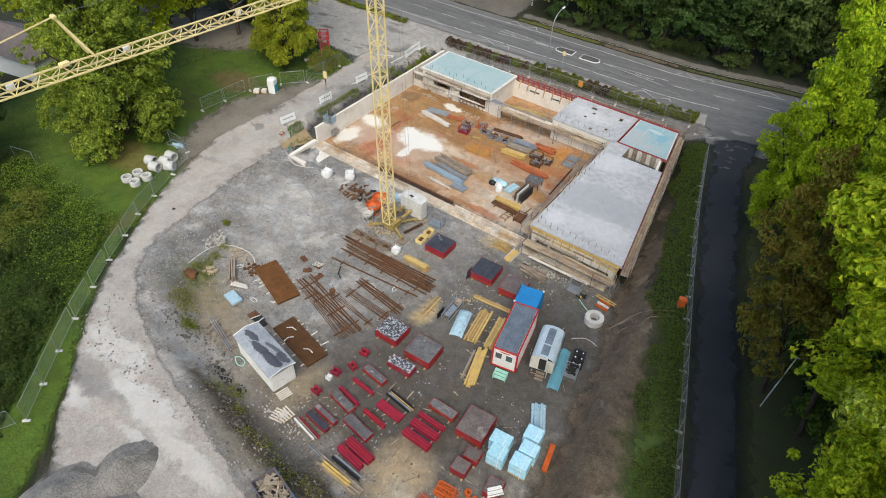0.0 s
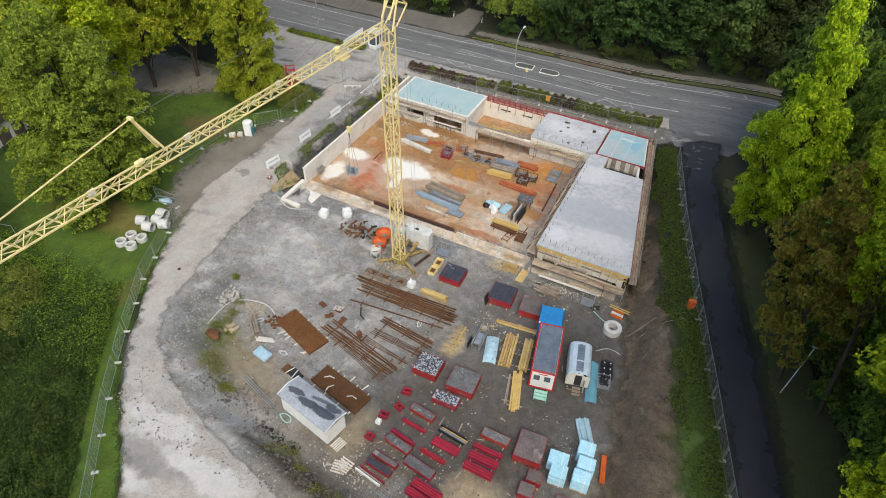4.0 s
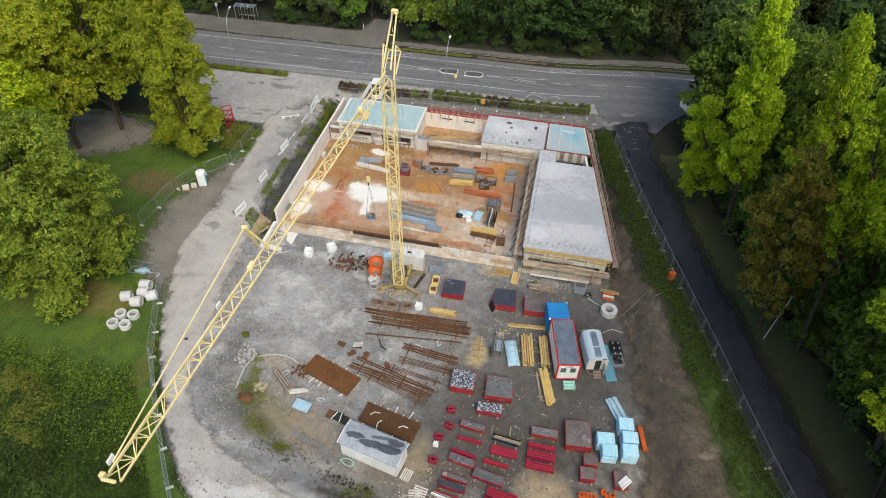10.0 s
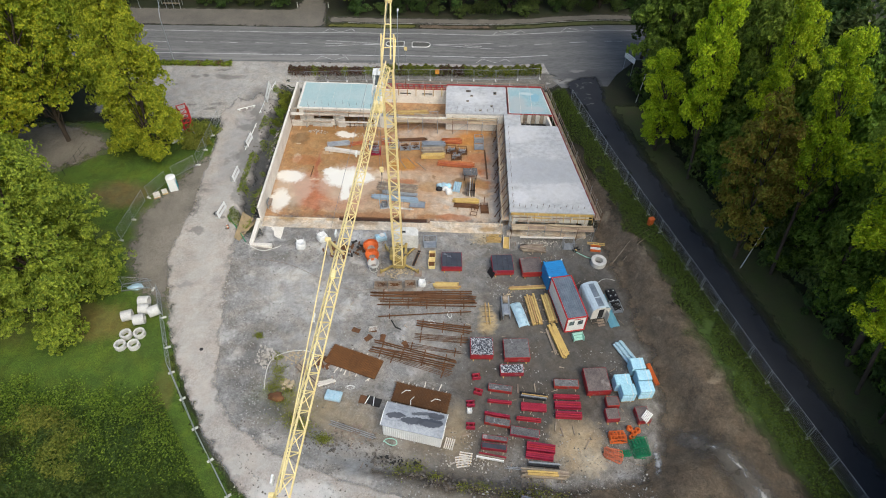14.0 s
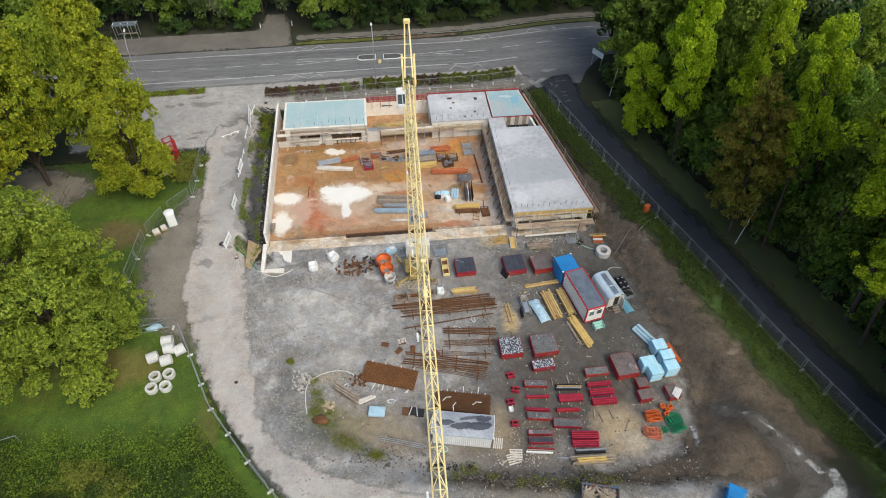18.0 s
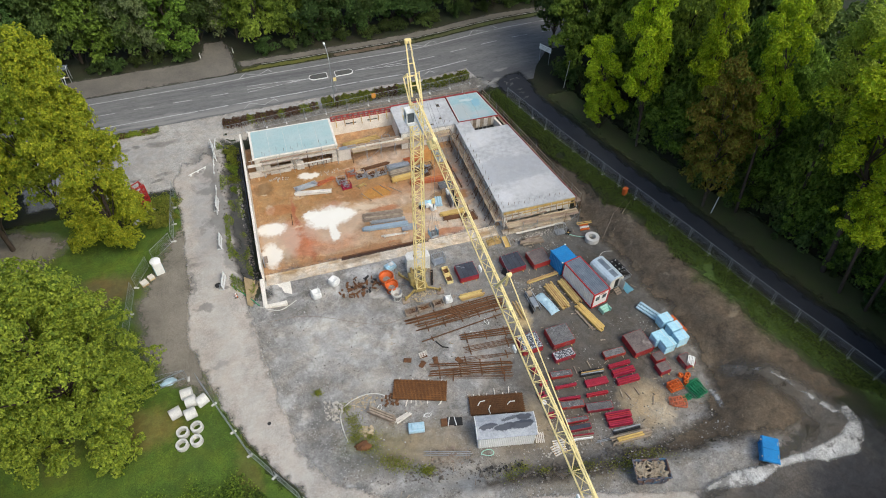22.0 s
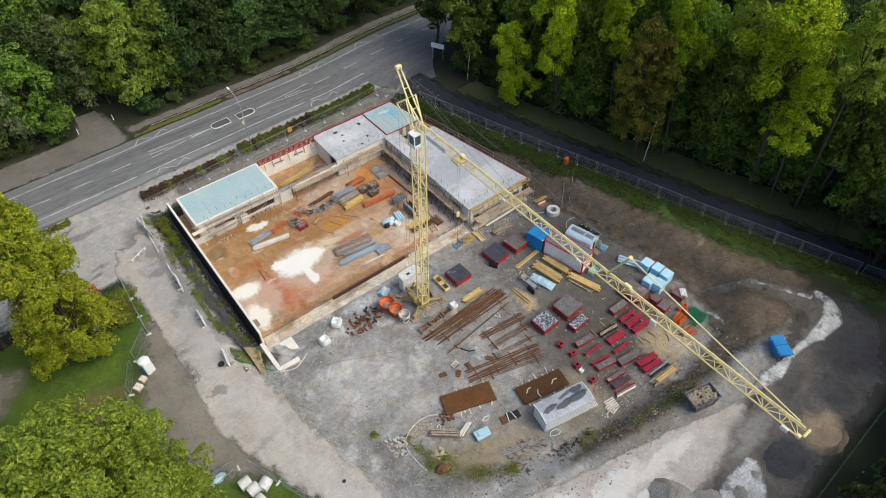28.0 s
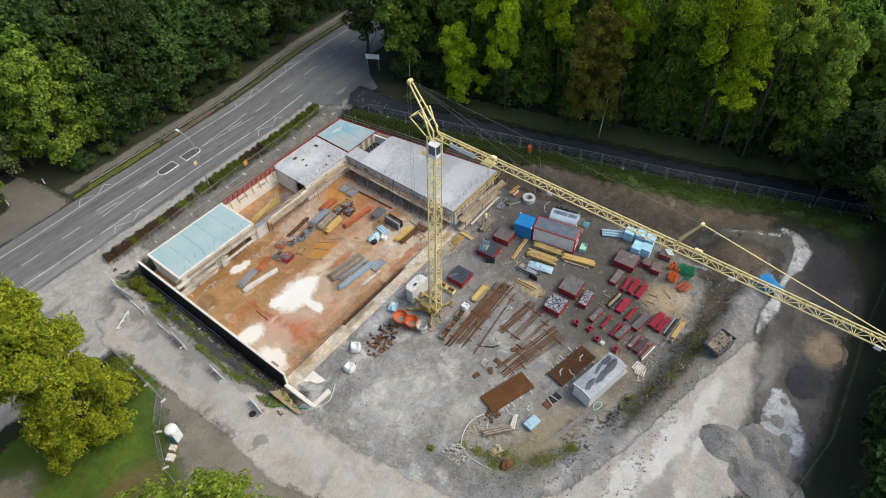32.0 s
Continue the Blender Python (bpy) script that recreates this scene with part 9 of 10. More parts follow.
# sandy cut beside the foundation corner
solid("sand_cut", Geo().add(*(lambda n: ([(-2.5 + 1.9 * i / n, -5.0 + 4.6 * j / n, 1.45 * (1 - i / n) ** 1.4 + 0.15 * noise.noise((i * 0.5, j * 0.5, 3)) - 0.05) for j in range(n + 1) for i in range(n + 1)], [(j * (n + 1) + i, j * (n + 1) + i + 1, (j + 1) * (n + 1) + i + 1, (j + 1) * (n + 1) + i) for j in range(n) for i in range(n)]))(14)), mat("sandy_cut", (0.36, 0.27, 0.15), (0.25, 0.19, 0.11), scale=1, fine=7, bump=0.5), "sandy slope cut beside the retaining wall", "slope", kind="structure", smooth=True)

# ---- signs, lamps, shelter, posts ----
th = thing("road_sign", 52.2, 32.7, land(52, 32.7) + 0.1, -62, "blank white information board on two posts", "sign")
part("board", Geo().cbox((0, 0, 2.7), (2.5, 0.08, 0.95), 0.02), M_WHITE, th)
for k in range(3):
    part("text_bar", Geo().box((0.1 * k, -0.045, 2.95 - k * 0.25), (1.8 - 0.4 * k, 0.008, 0.06)), bpy.data.materials["grey_print"], th, "grey bar in place of lettering")
for s in (-1.0, 1.0):
    part("post", Geo().rod((s, 0.06, 0), (s, 0.06, 3.1), 0.05, 8), M_GALV, th)


def lamp(x, y, h, rz, label, arm=1.4):
    th = thing("street_lamp", x, y, land(x, y) + 0.12, rz, label, "street lamp", "street lamps")
    part("pole", Geo().rod((0, 0, 0), (0, 0, h * 0.8), 0.1, 10, 0.06), M_GALV, th)
    g = Geo()
    p = Vector((0, 0, h * 0.8))
    for k in range(6):
        a = (k + 1) / 6
        q = Vector((arm * (1 - math.cos(a * math.pi / 2)), 0, h * 0.8 + h * 0.2 * math.sin(a * math.pi / 2)))
        g.rod(p, q, 0.055, 8)
        p = q
    part("arm", g, M_GALV, th)
    part("head", Geo().cbox(p + Vector((0.3, 0, 0)), (0.75, 0.28, 0.14), 0.05), M_WHITE, th, "white lamp head")
    part("base", Geo().rod((0, 0, 0), (0, 0, 0.5), 0.14, 10), M_GALV, th)


lamp(-22.0, 33.9, 9.0, 103, "tall grey street lamp with curved arm", 3.4)
lamp(15.3, 32.6, 9.3, 92, "grey street lamp with long curved arm behind the hedge", 2.6)
lamp(72, 36.5, 8.5, 90, "grey street lamp far along the road")
th = thing("bus_shelter", -28.2, 52.2, land(-28, 52) + 0.15, 2, "pale steel bus shelter frame at the wood's edge", "bus shelter")
for i in range(4):
    for y in (-0.7, 0.7):
        part("post", Geo().beam((-1.9 + i * 1.27, y, 0), (-1.9 + i * 1.27, y, 2.3), 0.08), M_GALV, th)
    part("rafter", Geo().beam((-1.9 + i * 1.27, -0.8, 2.3), (-1.9 + i * 1.27, 0, 2.65), 0.08).beam((-1.9 + i * 1.27, 0, 2.65), (-1.9 + i * 1.27, 0.8, 2.3), 0.08), M_WHITE, th)
part("roof", Geo().beam((-2.1, -0.45, 2.53), (2.1, -0.45, 2.53), 0.75, 0.03).beam((-2.1, 0.45, 2.53), (2.1, 0.45, 2.53), 0.75, 0.03), M_ROOFMETAL, th)
part("bench", Geo().cbox((0, 0.45, 0.45), (3.2, 0.4, 0.06), 0.02), M_GREYWOOD, th)
th = thing("stop_sign_post", -33.5, 51, land(-33.5, 51) + 0.15, 0, "white bus stop post with small sign", "sign post")
part("post", Geo().rod((0, 0, 0), (0, 0, 2.6), 0.05, 8), M_GALV, th)
part("plate", Geo().cbox((0, 0, 2.6), (0.45, 0.05, 0.6), 0.02), M_WHITE, th)
for x, y, h, lab in ((58.9, -8.6, 7.0, "thin grey pole leaning at the wood's edge"), (52.3, 24.5, 5.0, "thin grey pole beside the side road"), (70.5, -22, 6.5, "thin pale pole among the trees")):
    th = thing("pole", x, y, land(x, y) + 0.1, 0, lab, "pole", "thin poles")
    part("shaft", Geo().rod((0, 0, 0), (0.25, -0.15, h), 0.06, 8, 0.04), M_RING, th)
    part("cap", Geo().cbox((0.25, -0.15, h), (0.5, 0.12, 0.1), 0.02), M_GALV, th)
th = thing("traffic_sign", 16.2, 36.2, land(16, 36) + 0.16, 0, "small yellow and white traffic sign by the kerb", "traffic sign")
part("post", Geo().rod((0, 0, 0), (0, 0, 2.4), 0.04, 8), M_GALV, th)
part("plate", Geo().cbox((0, -0.04, 2.2), (0.5, 0.04, 0.7), 0.02), M_YELLOW, th)
th = thing("orange_sign", 21.6, 31.6, land(21, 31) + 0.12, 0, "orange construction sign in the hedge", "sign")
part("plate", Geo().cbox((0, -0.04, 1.3), (0.7, 0.05, 0.95), 0.02), mat("sign_orange", (0.75, 0.33, 0.04), (0.65, 0.28, 0.04)), th)
part("post", Geo().rod((0, 0.02, 0), (0, 0.02, 1.7), 0.04, 8), M_GALV, th)
th = thing("orange_box", 49.4, -1.9, land(49.4, -1.9) + 0.17, 20, "bright orange utility box on the bank", "utility box")
part("case", Geo().cbox((0, 0, 0.55), (0.7, 0.5, 1.0), 0.06), M_ORANGE, th)
part("lid", Geo().cbox((0, 0, 1.1), (0.76, 0.56, 0.12), 0.04), M_ORANGE, th)
for i, (x, y) in enumerate(((47.2, -4.2), (47.6, -5.0), (46.4, -4.6))):
    th = thing("bank_pole", x, y, land(x, y) + 0.2, 35 + 4 * i, "thin weathered pole lying on the soil bank", "pole", "poles on the bank")
    a = math.radians(35 + 4 * i)
    z2 = land(x + 2.4 * math.cos(a), y + 2.4 * math.sin(a)) - land(x, y)
    z1 = land(x - 2.4 * math.cos(a), y - 2.4 * math.sin(a)) - land(x, y)
    part("shaft", Geo().rod((-2.4, 0, z1 + 0.13), (0, 0, 0.14), 0.03, 6).rod((0, 0, 0.14), (2.4, 0, z2 + 0.13), 0.03, 6), M_GREYWOOD, th)
# red steel frame by the bush
th = thing("steel_stand", -13.9, 15.4, land(-13.9, 15.4) + 0.14, 35, "red steel lattice frame standing on concrete feet", "steel frame")
for sx in (-0.6, 0.6):
    for sy in (-0.6, 0.6):
        part("post", Geo().beam((sx, sy, 0), (sx, sy, 4.4), 0.14), M_RED2, th)
        part("footing", Geo().cbox((sx, sy, 0.12), (0.55, 0.55, 0.28), 0.04), M_RING, th, "pale concrete foot")
for k in range(6):
    z = 0.4 + k * 0.78
    for a, b in (((-0.6, -0.6), (0.6, -0.6)), ((-0.6, 0.6), (0.6, 0.6)), ((-0.6, -0.6), (-0.6, 0.6)), ((0.6, -0.6), (0.6, 0.6))):
        part("tie", Geo().beam((*a, z), (*b, z), 0.09), M_RED2, th)
    if k < 5:
        part("brace", Geo().beam((-0.6, -0.6, z), (0.6, -0.6, z + 0.78), 0.07).beam((0.6, -0.6, z), (0.6, 0.6, z + 0.78), 0.07), M_RED2, th)
th = thing("stone_kerb", -14.6, 13.4, land(-14.6, 13.4) + 0.14, 40, "pale concrete kerb blocks beside the red frame", "kerb blocks")
for k in range(3):
    part("block", Geo().cbox((-0.9 + k * 0.95, 0, 0.2), (0.85, 0.4, 0.4), 0.04), M_RING, th)
th = thing("black_pipe", -6.6, -39.0, land(-6.6, -39) + 0.14, 20, "black plastic pipe lying in the grass", "pipe")
part("pipe", Geo().rod((-1.4, 0, 0.12), (1.4, 0, 0.12), 0.12, 10), M_BLACK, th)
th = thing("goal_frame", -23.5, -26.7, land(-23.5, -26.7) + 0.14, 15, "thin pale metal goal frame on the lawn", "goal frame")
part("frame", Geo().rod((-1.6, 0, 0), (-1.6, 0, 1.4), 0.04, 6).rod((1.6, 0, 0), (1.6, 0, 1.4), 0.04, 6).rod((-1.6, 0, 1.4), (1.6, 0, 1.4), 0.04, 6), M_GALV, th)
# dark metal fence round the playground
for i in range(9):
    x, y = -28.2 + i * 0.1, -1.6 + i * 1.5
    th = thing("garden_fence_bay", x, y, land(x, y) + 0.14, 86, "low dark metal garden fence bay", "fence", "garden fence")
    for z in (0.2, 0.95):
        part("rail", Geo().beam((-0.8, 0, z), (0.8, 0, z), 0.022), M_DARK, th)
    part("post", Geo().beam((-0.78, 0, 0), (-0.78, 0, 1.1), 0.035), M_DARK, th)
# house at the far left
th = thing("house", -46, -13, land(-46, -13), 12, "low white house with brown garage door", "house")
part("wall", Geo().cbox((0, 0, 1.6), (12, 8, 3.2), 0.05), M_WHITE, th)
part("roof", Geo().add([(-6.4, -4.4, 3.2), (6.4, -4.4, 3.2), (6.4, 4.4, 3.2), (-6.4, 4.4, 3.2), (-6.4, 0, 5.6), (6.4, 0, 5.6)], [(0, 1, 5, 4), (2, 3, 4, 5), (1, 2, 5), (3, 0, 4), (3, 2, 1, 0)]), M_BROWNPLY, th)
for k in range(3):
    part("garage_door", Geo().cbox((5.99, -2.4 + k * 2.4, 1.1), (0.08, 1.8, 2.0), 0.02), M_BROWNPLY, th, "brown panelled door")

for x, y in ((-5.0, 53.2), (0.7, 53.4)):
    th = thing("marker_post", x, y, land(x, y) + 0.15, 0, "white marker post with dark band at the path mouth", "post", "marker posts")
    part("post", Geo().cbox((0, 0, 0.5), (0.12, 0.12, 1.0), 0.02), M_WHITE, th)
    part("band", Geo().cbox((0, 0, 0.82), (0.13, 0.13, 0.16), 0.01), M_DARK, th)

for (xa, ya), (xb, yb) in (((-4.0, 28.4), (-4.5, 24.6)), ((-4.5, 24.4), (-4.7, 20.0)), ((-4.6, 17.4), (-4.8, 11.2)), ((-8.2, 20.6), (-5.7, 21.9))):
    th = thing("white_rail", xa, ya, land(xa, ya) + 0.2, math.degrees(math.atan2(yb - ya, xb - xa)), "long white plastic rail on low blocks beside the track", "rail", "white rails")
    L_ = math.hypot(xb - xa, yb - ya)
    part("bar", Geo().cbox((L_ / 2, 0, 0.32), (L_, 0.07, 0.12), 0.02), M_WHITE, th)
    for u in (0.1, 0.5, 0.9):
        part("block", Geo().cbox((u * L_, 0, 0.13), (0.3, 0.24, 0.26), 0.03), M_RING, th)

# ---- loose stones and crumbs ----
def stones(name, where, n, lo, hi, material, seed, label):
    """Small angular stones strewn over the ground."""
    rng = random.Random(seed)
    V, F = [], []
    base = [(-1, -1, -0.4), (1, -1, -0.4), (1, 1, -0.4), (-1, 1, -0.4), (-0.7, -0.6, 0.6), (0.6, -0.7, 0.6), (0.7, 0.6, 0.6), (-0.6, 0.7, 0.6)]
    quads = [(4, 5, 6, 7), (0, 1, 5, 4), (1, 2, 6, 5), (2, 3, 7, 6), (3, 0, 4, 7)]
    while len(F) < n * 5:
        p = where(rng)
        if p is None:
            continue
        s = lo + (hi - lo) * rng.random() ** 4
        a = rng.uniform(0, 6.28)
        k = len(V)
        z = land(*p) + (0.22 if p[1] < -33.0 or p[0] < -0.6 else 0.11) + 0.4 * s
        sx, sy, sz = s * rng.uniform(0.6, 1.2), s * rng.uniform(0.5, 1.0), s * rng.uniform(0.5, 1.0)
        for x, y, h in base:
            x, y = x * sx * rng.uniform(0.7, 1.2), y * sy * rng.uniform(0.7, 1.2)
            V.append((p[0] + x * math.cos(a) - y * math.sin(a), p[1] + x * math.sin(a) + y * math.cos(a), z + h * sz))
        F += [tuple(k + i for i in q) for q in quads]
    me = bpy.data.meshes.new(name)
    me.from_pydata(V, [], F)
    me.materials.append(material)
    return tagged(new(name, me), label, "stones", kind="stuff")


def rubble_place(rng):
    x, y = rng.uniform(0, 44), rng.uniform(-38.5, -1.5)
    d = noise.noise((x * 0.22, y * 0.22, 33)) + 0.5 * noise.noise((x * 0.8, y * 0.8, 7))
    edge = 0.5 if y < -29 or (x < 12 and y < -20) else 0.0
    return (x, y) if d + edge > rng.random() * 0.9 and x > 2 - (y + 20) * 0.2 * (y < -20) else None


def track_place(rng):
    x, y = rng.uniform(-2.5, 6), rng.uniform(-30, -4)
    return (x, y) if abs(x - (-1.5 + 0.012 * (y + 4) ** 2)) < 1.0 + rng.random() else None


def edge_place(rng):
    x, y = rng.uniform(-4.2, -0.8), rng.uniform(-4, 28)
    return (x, y) if noise.noise((x * 0.5, y * 0.3, 3)) > -0.1 else None


M_STONE = mat("pale_stones", (0.42, 0.41, 0.39), (0.22, 0.215, 0.205), scale=1.3, fine=5, bump=0.2)
M_DARKSTONE = mat("dark_stones", (0.16, 0.14, 0.12), (0.09, 0.08, 0.07), scale=1.3, fine=5, bump=0.2)
stones("yard_stones", rubble_place, 5200, 0.02, 0.10, M_STONE, 5, "pale crushed stones strewn over the yard")
stones("yard_crumbs", rubble_place, 3400, 0.02, 0.10, M_DARKSTONE, 6, "dark crumbs of earth and bark on the yard")
stones("track_stones", track_place, 1400, 0.02, 0.09, M_STONE, 7, "loose stones where yard and track meet")
def slope_place(rng):
    u = rng.random()
    x, y = 11.5 + 24 * u, -31.2 - 5.4 * u + 0.9 * math.sin(u * 9)
    return (x + rng.gauss(0, 0.9), y + rng.gauss(0, 0.75)) if noise.noise((u * 9, 2, 5)) > -0.25 else None


stones("slope_clods", slope_place, 1300, 0.03, 0.17, M_DARKSTONE, 9, "dark clods and broken rock along the slope")
stones("trench_rubble", edge_place, 900, 0.03, 0.15, M_DARKSTONE, 8, "dark rubble in the trench beside the wall")


def scraps(n, seed):
    """Short sticks and offcuts lying about the yard."""
    rng = random.Random(seed)
    g = Geo()
    while n:
        x, y = rng.uniform(9, 45), rng.uniform(-34.5, -2.5)
        if noise.noise((x * 0.3, y * 0.3, 17)) < -0.05:
            continue
        n -= 1
        a, k = rng.uniform(0, 6.28), rng.uniform(0.1, 0.4)
        dx, dy, z = k * math.cos(a), k * math.sin(a), land(x, y) + (0.26 if y < -33 else 0.15)
        g.beam((x - dx, y - dy, z), (x + dx, y + dy, z + 0.02), rng.uniform(0.04, 0.08))
    return g


M_SCRAP = mat("weathered_offcuts", (0.42, 0.36, 0.28), (0.16, 0.11, 0.08), scale=0.9, fine=4, bump=0.1)
solid("timber_scraps", scraps(130, 4), M_SCRAP, "short timber offcuts and sticks strewn over the yard", "scraps", kind="stuff")

# ---- trees, hedges and undergrowth ----
def leaf_mat(name, a, b, rand=0.25):
    m = bpy.data.materials.new(name)
    m.use_nodes = True
    N, L = m.node_tree.nodes, m.node_tree.links
    bs = N["Principled BSDF"]
    geo = N.new("ShaderNodeNewGeometry")
    mx = N.new("ShaderNodeMix"); mx.data_type = "RGBA"
    mx.inputs[6].default_value, mx.inputs[7].default_value = (*a, 1), (*b, 1)
    L.new(geo.outputs["Random Per Island"], mx.inputs[0])
    oi = N.new("ShaderNodeObjectInfo")
    hs = N.new("ShaderNodeHueSaturation")
    mr = N.new("ShaderNodeMapRange"); mr.inputs["To Min"].default_value, mr.inputs["To Max"].default_value = 1 - rand, 1 + rand
    L.new(oi.outputs["Random"], mr.inputs["Value"]); L.new(mr.outputs[0], hs.inputs["Value"])
    hu = N.new("ShaderNodeMath"); hu.operation = "MULTIPLY"; hu.inputs[1].default_value = 7.31
    L.new(oi.outputs["Random"], hu.inputs[0])
    hf = N.new("ShaderNodeMath"); hf.operation = "FRACT"; L.new(hu.outputs[0], hf.inputs[0])
    hr = N.new("ShaderNodeMapRange"); hr.inputs["To Min"].default_value, hr.inputs["To Max"].default_value = 0.5 - 0.06 * rand, 0.5 + 0.06 * rand
    L.new(hf.outputs[0], hr.inputs["Value"]); L.new(hr.outputs[0], hs.inputs["Hue"])
    nz = N.new("ShaderNodeTexNoise")
    nz.inputs["Scale"].default_value, nz.inputs["Detail"].default_value, nz.inputs["Roughness"].default_value = 5.5, 2, 0.7
    L.new(geo.outputs["Position"], nz.inputs["Vector"])
    nr = N.new("ShaderNodeMapRange"); nr.inputs["From Min"].default_value, nr.inputs["From Max"].default_value, nr.inputs["To Min"].default_value, nr.inputs["To Max"].default_value = 0.36, 0.62, 0.66, 1.28
    L.new(nz.outputs["Fac"], nr.inputs["Value"])
    vm = N.new("ShaderNodeVectorMath"); vm.operation = "SCALE"
    L.new(mx.outputs[2], vm.inputs[0]); L.new(nr.outputs[0], vm.inputs["Scale"])
    L.new(vm.outputs[0], hs.inputs["Color"])
    L.new(hs.outputs[0], bs.inputs["Base Color"])
    bp = N.new("ShaderNodeBump"); bp.inputs["Strength"].default_value, bp.inputs["Distance"].default_value = 0.7, 0.12
    L.new(nz.outputs["Fac"], bp.inputs["Height"]); L.new(bp.outputs[0], bs.inputs["Normal"])
    bs.inputs["Roughness"].default_value = 0.6
    bs.inputs["Specular IOR Level"].default_value = 0.25
    tr = N.new("ShaderNodeBsdfTranslucent"); L.new(hs.outputs[0], tr.inputs["Color"])
    ms = N.new("ShaderNodeMixShader"); ms.inputs[0].default_value = 0.45
    L.new(bs.outputs[0], ms.inputs[1]); L.new(tr.outputs[0], ms.inputs[2])
    L.new(ms.outputs[0], N["Material Output"].inputs["Surface"])
    return m


LEAF = {"dark": leaf_mat("dark_leaves", (0.048, 0.088, 0.022), (0.115, 0.17, 0.042), 0.38),
        "mid": leaf_mat("green_leaves", (0.21, 0.30, 0.028), (0.44, 0.48, 0.044), 0.14),
        "round": leaf_mat("olive_green_leaves", (0.13, 0.20, 0.026), (0.36, 0.425, 0.05), 0.06),
        "gold": leaf_mat("turning_leaves", (0.20, 0.30, 0.026), (0.54, 0.53, 0.036), 0.1),
        "light": leaf_mat("yellow_green_leaves", (0.25, 0.38, 0.014), (0.55, 0.615, 0.027), 0.14),
        "bronze": leaf_mat("bronze_leaves", (0.20, 0.13, 0.025), (0.20, 0.215, 0.028)),
        "hedge": leaf_mat("hedge_leaves", (0.085, 0.14, 0.018), (0.30, 0.345, 0.04), 0.3),
        "hedge_brown": leaf_mat("brown_hedge_leaves", (0.07, 0.045, 0.03), (0.17, 0.10, 0.055), 0.3)}


def sprays(c, nrm, size, rng):
    """Bent leaf sprays at the points c, facing along nrm."""
    n = len(c)
    t1 = np.cross(nrm, rng.normal(size=(n, 3))); t1 /= np.linalg.norm(t1, axis=1)[:, None]
    t2 = np.cross(nrm, t1)
    s = size * rng.uniform(0.55, 1.4, n)[:, None]
    bend = nrm * s * 0.28
    V = np.stack([c - t1 * s * 0.5, c - t2 * s * 0.36 + bend, c + t1 * s * 0.62, c + t2 * s * 0.36 + bend], 1).reshape(-1, 3)
    k = np.arange(n) * 4
    return V, np.concatenate([np.stack([k, k + 1, k + 2], 1), np.stack([k, k + 2, k + 3], 1)])


def crown_mesh(name, r, h, seed, leaves, size, lumps, spread, mat_, foot=0.18, ragged=False):
    """A crown of leaf sprays over many lumps round the axis, from 0 to h; a ragged one falls into separate tiers."""
    rng = np.random.default_rng(seed)
    L = []
    tiers = [(rng.uniform(0.42, 1.2), rng.uniform(-0.32, 0.32) * r, rng.uniform(-0.32, 0.32) * r) for _ in range(7)] if ragged else [(1, 0, 0)]
    for i in range(lumps):
        t = (i + 0.5) / lumps
        zz = h * (0.08 + 0.80 * t) if foot < 0.3 else h * (0.03 + 0.86 * t ** 1.15)
        rad = r * math.sin(math.pi * (foot + (0.92 - foot) * t)) ** 0.75 * rng.uniform(0.7, 1.12)
        a = i * 2.399 + rng.uniform(-0.6, 0.6)
        d = rad * rng.uniform(0.30, 0.85) ** 0.7
        k = rng.uniform(0.20, 0.40) * spread
        wide, ox, oy = tiers[int(t * len(tiers))]
        L.append((d * wide * math.cos(a) + ox, d * wide * math.sin(a) + oy, zz, r * k, r * k * rng.uniform(0.75, 1.2)))
    L.append((0, 0, h * 0.9, r * 0.3, r * 0.35))
    Q = np.array(L)
    # tufts over the lumps, leaves in the tufts
    w = Q[:, 3] ** 2
    tufts = max(20, leaves // 34)
    q = Q[rng.choice(len(L), tufts, p=w / w.sum())]
    up = rng.normal(size=(tufts, 3)); up[:, 2] = up[:, 2] * 0.9 + 0.35
    up /= np.linalg.norm(up, axis=1)[:, None]
    tc = q[:, :3] + up * np.stack([q[:, 3], q[:, 3], q[:, 4]], 1) * (1.04 - np.abs(rng.normal(0, 0.2, tufts)))[:, None]
    tr_ = size * rng.uniform(1.0, 2.8, tufts)
    pick = rng.integers(0, tufts, leaves)
    dirs = rng.normal(size=(leaves, 3)); dirs[:, 2] = np.abs(dirs[:, 2]) * 0.8
    dirs /= np.linalg.norm(dirs, axis=1)[:, None]
    c = tc[pick] + dirs * (tr_[pick] * rng.uniform(0.4, 1.0, leaves) ** 0.5)[:, None]
    nrm = dirs + 0.6 * up[pick] + rng.normal(0, 0.35, (leaves, 3)); nrm /= np.linalg.norm(nrm, axis=1)[:, None]
    V, F = sprays(c, nrm, size, rng)
    me = bpy.data.meshes.new(name)
    me.from_pydata(V.tolist(), [], F.tolist())
    me.materials.append(mat_)
    return me, Q


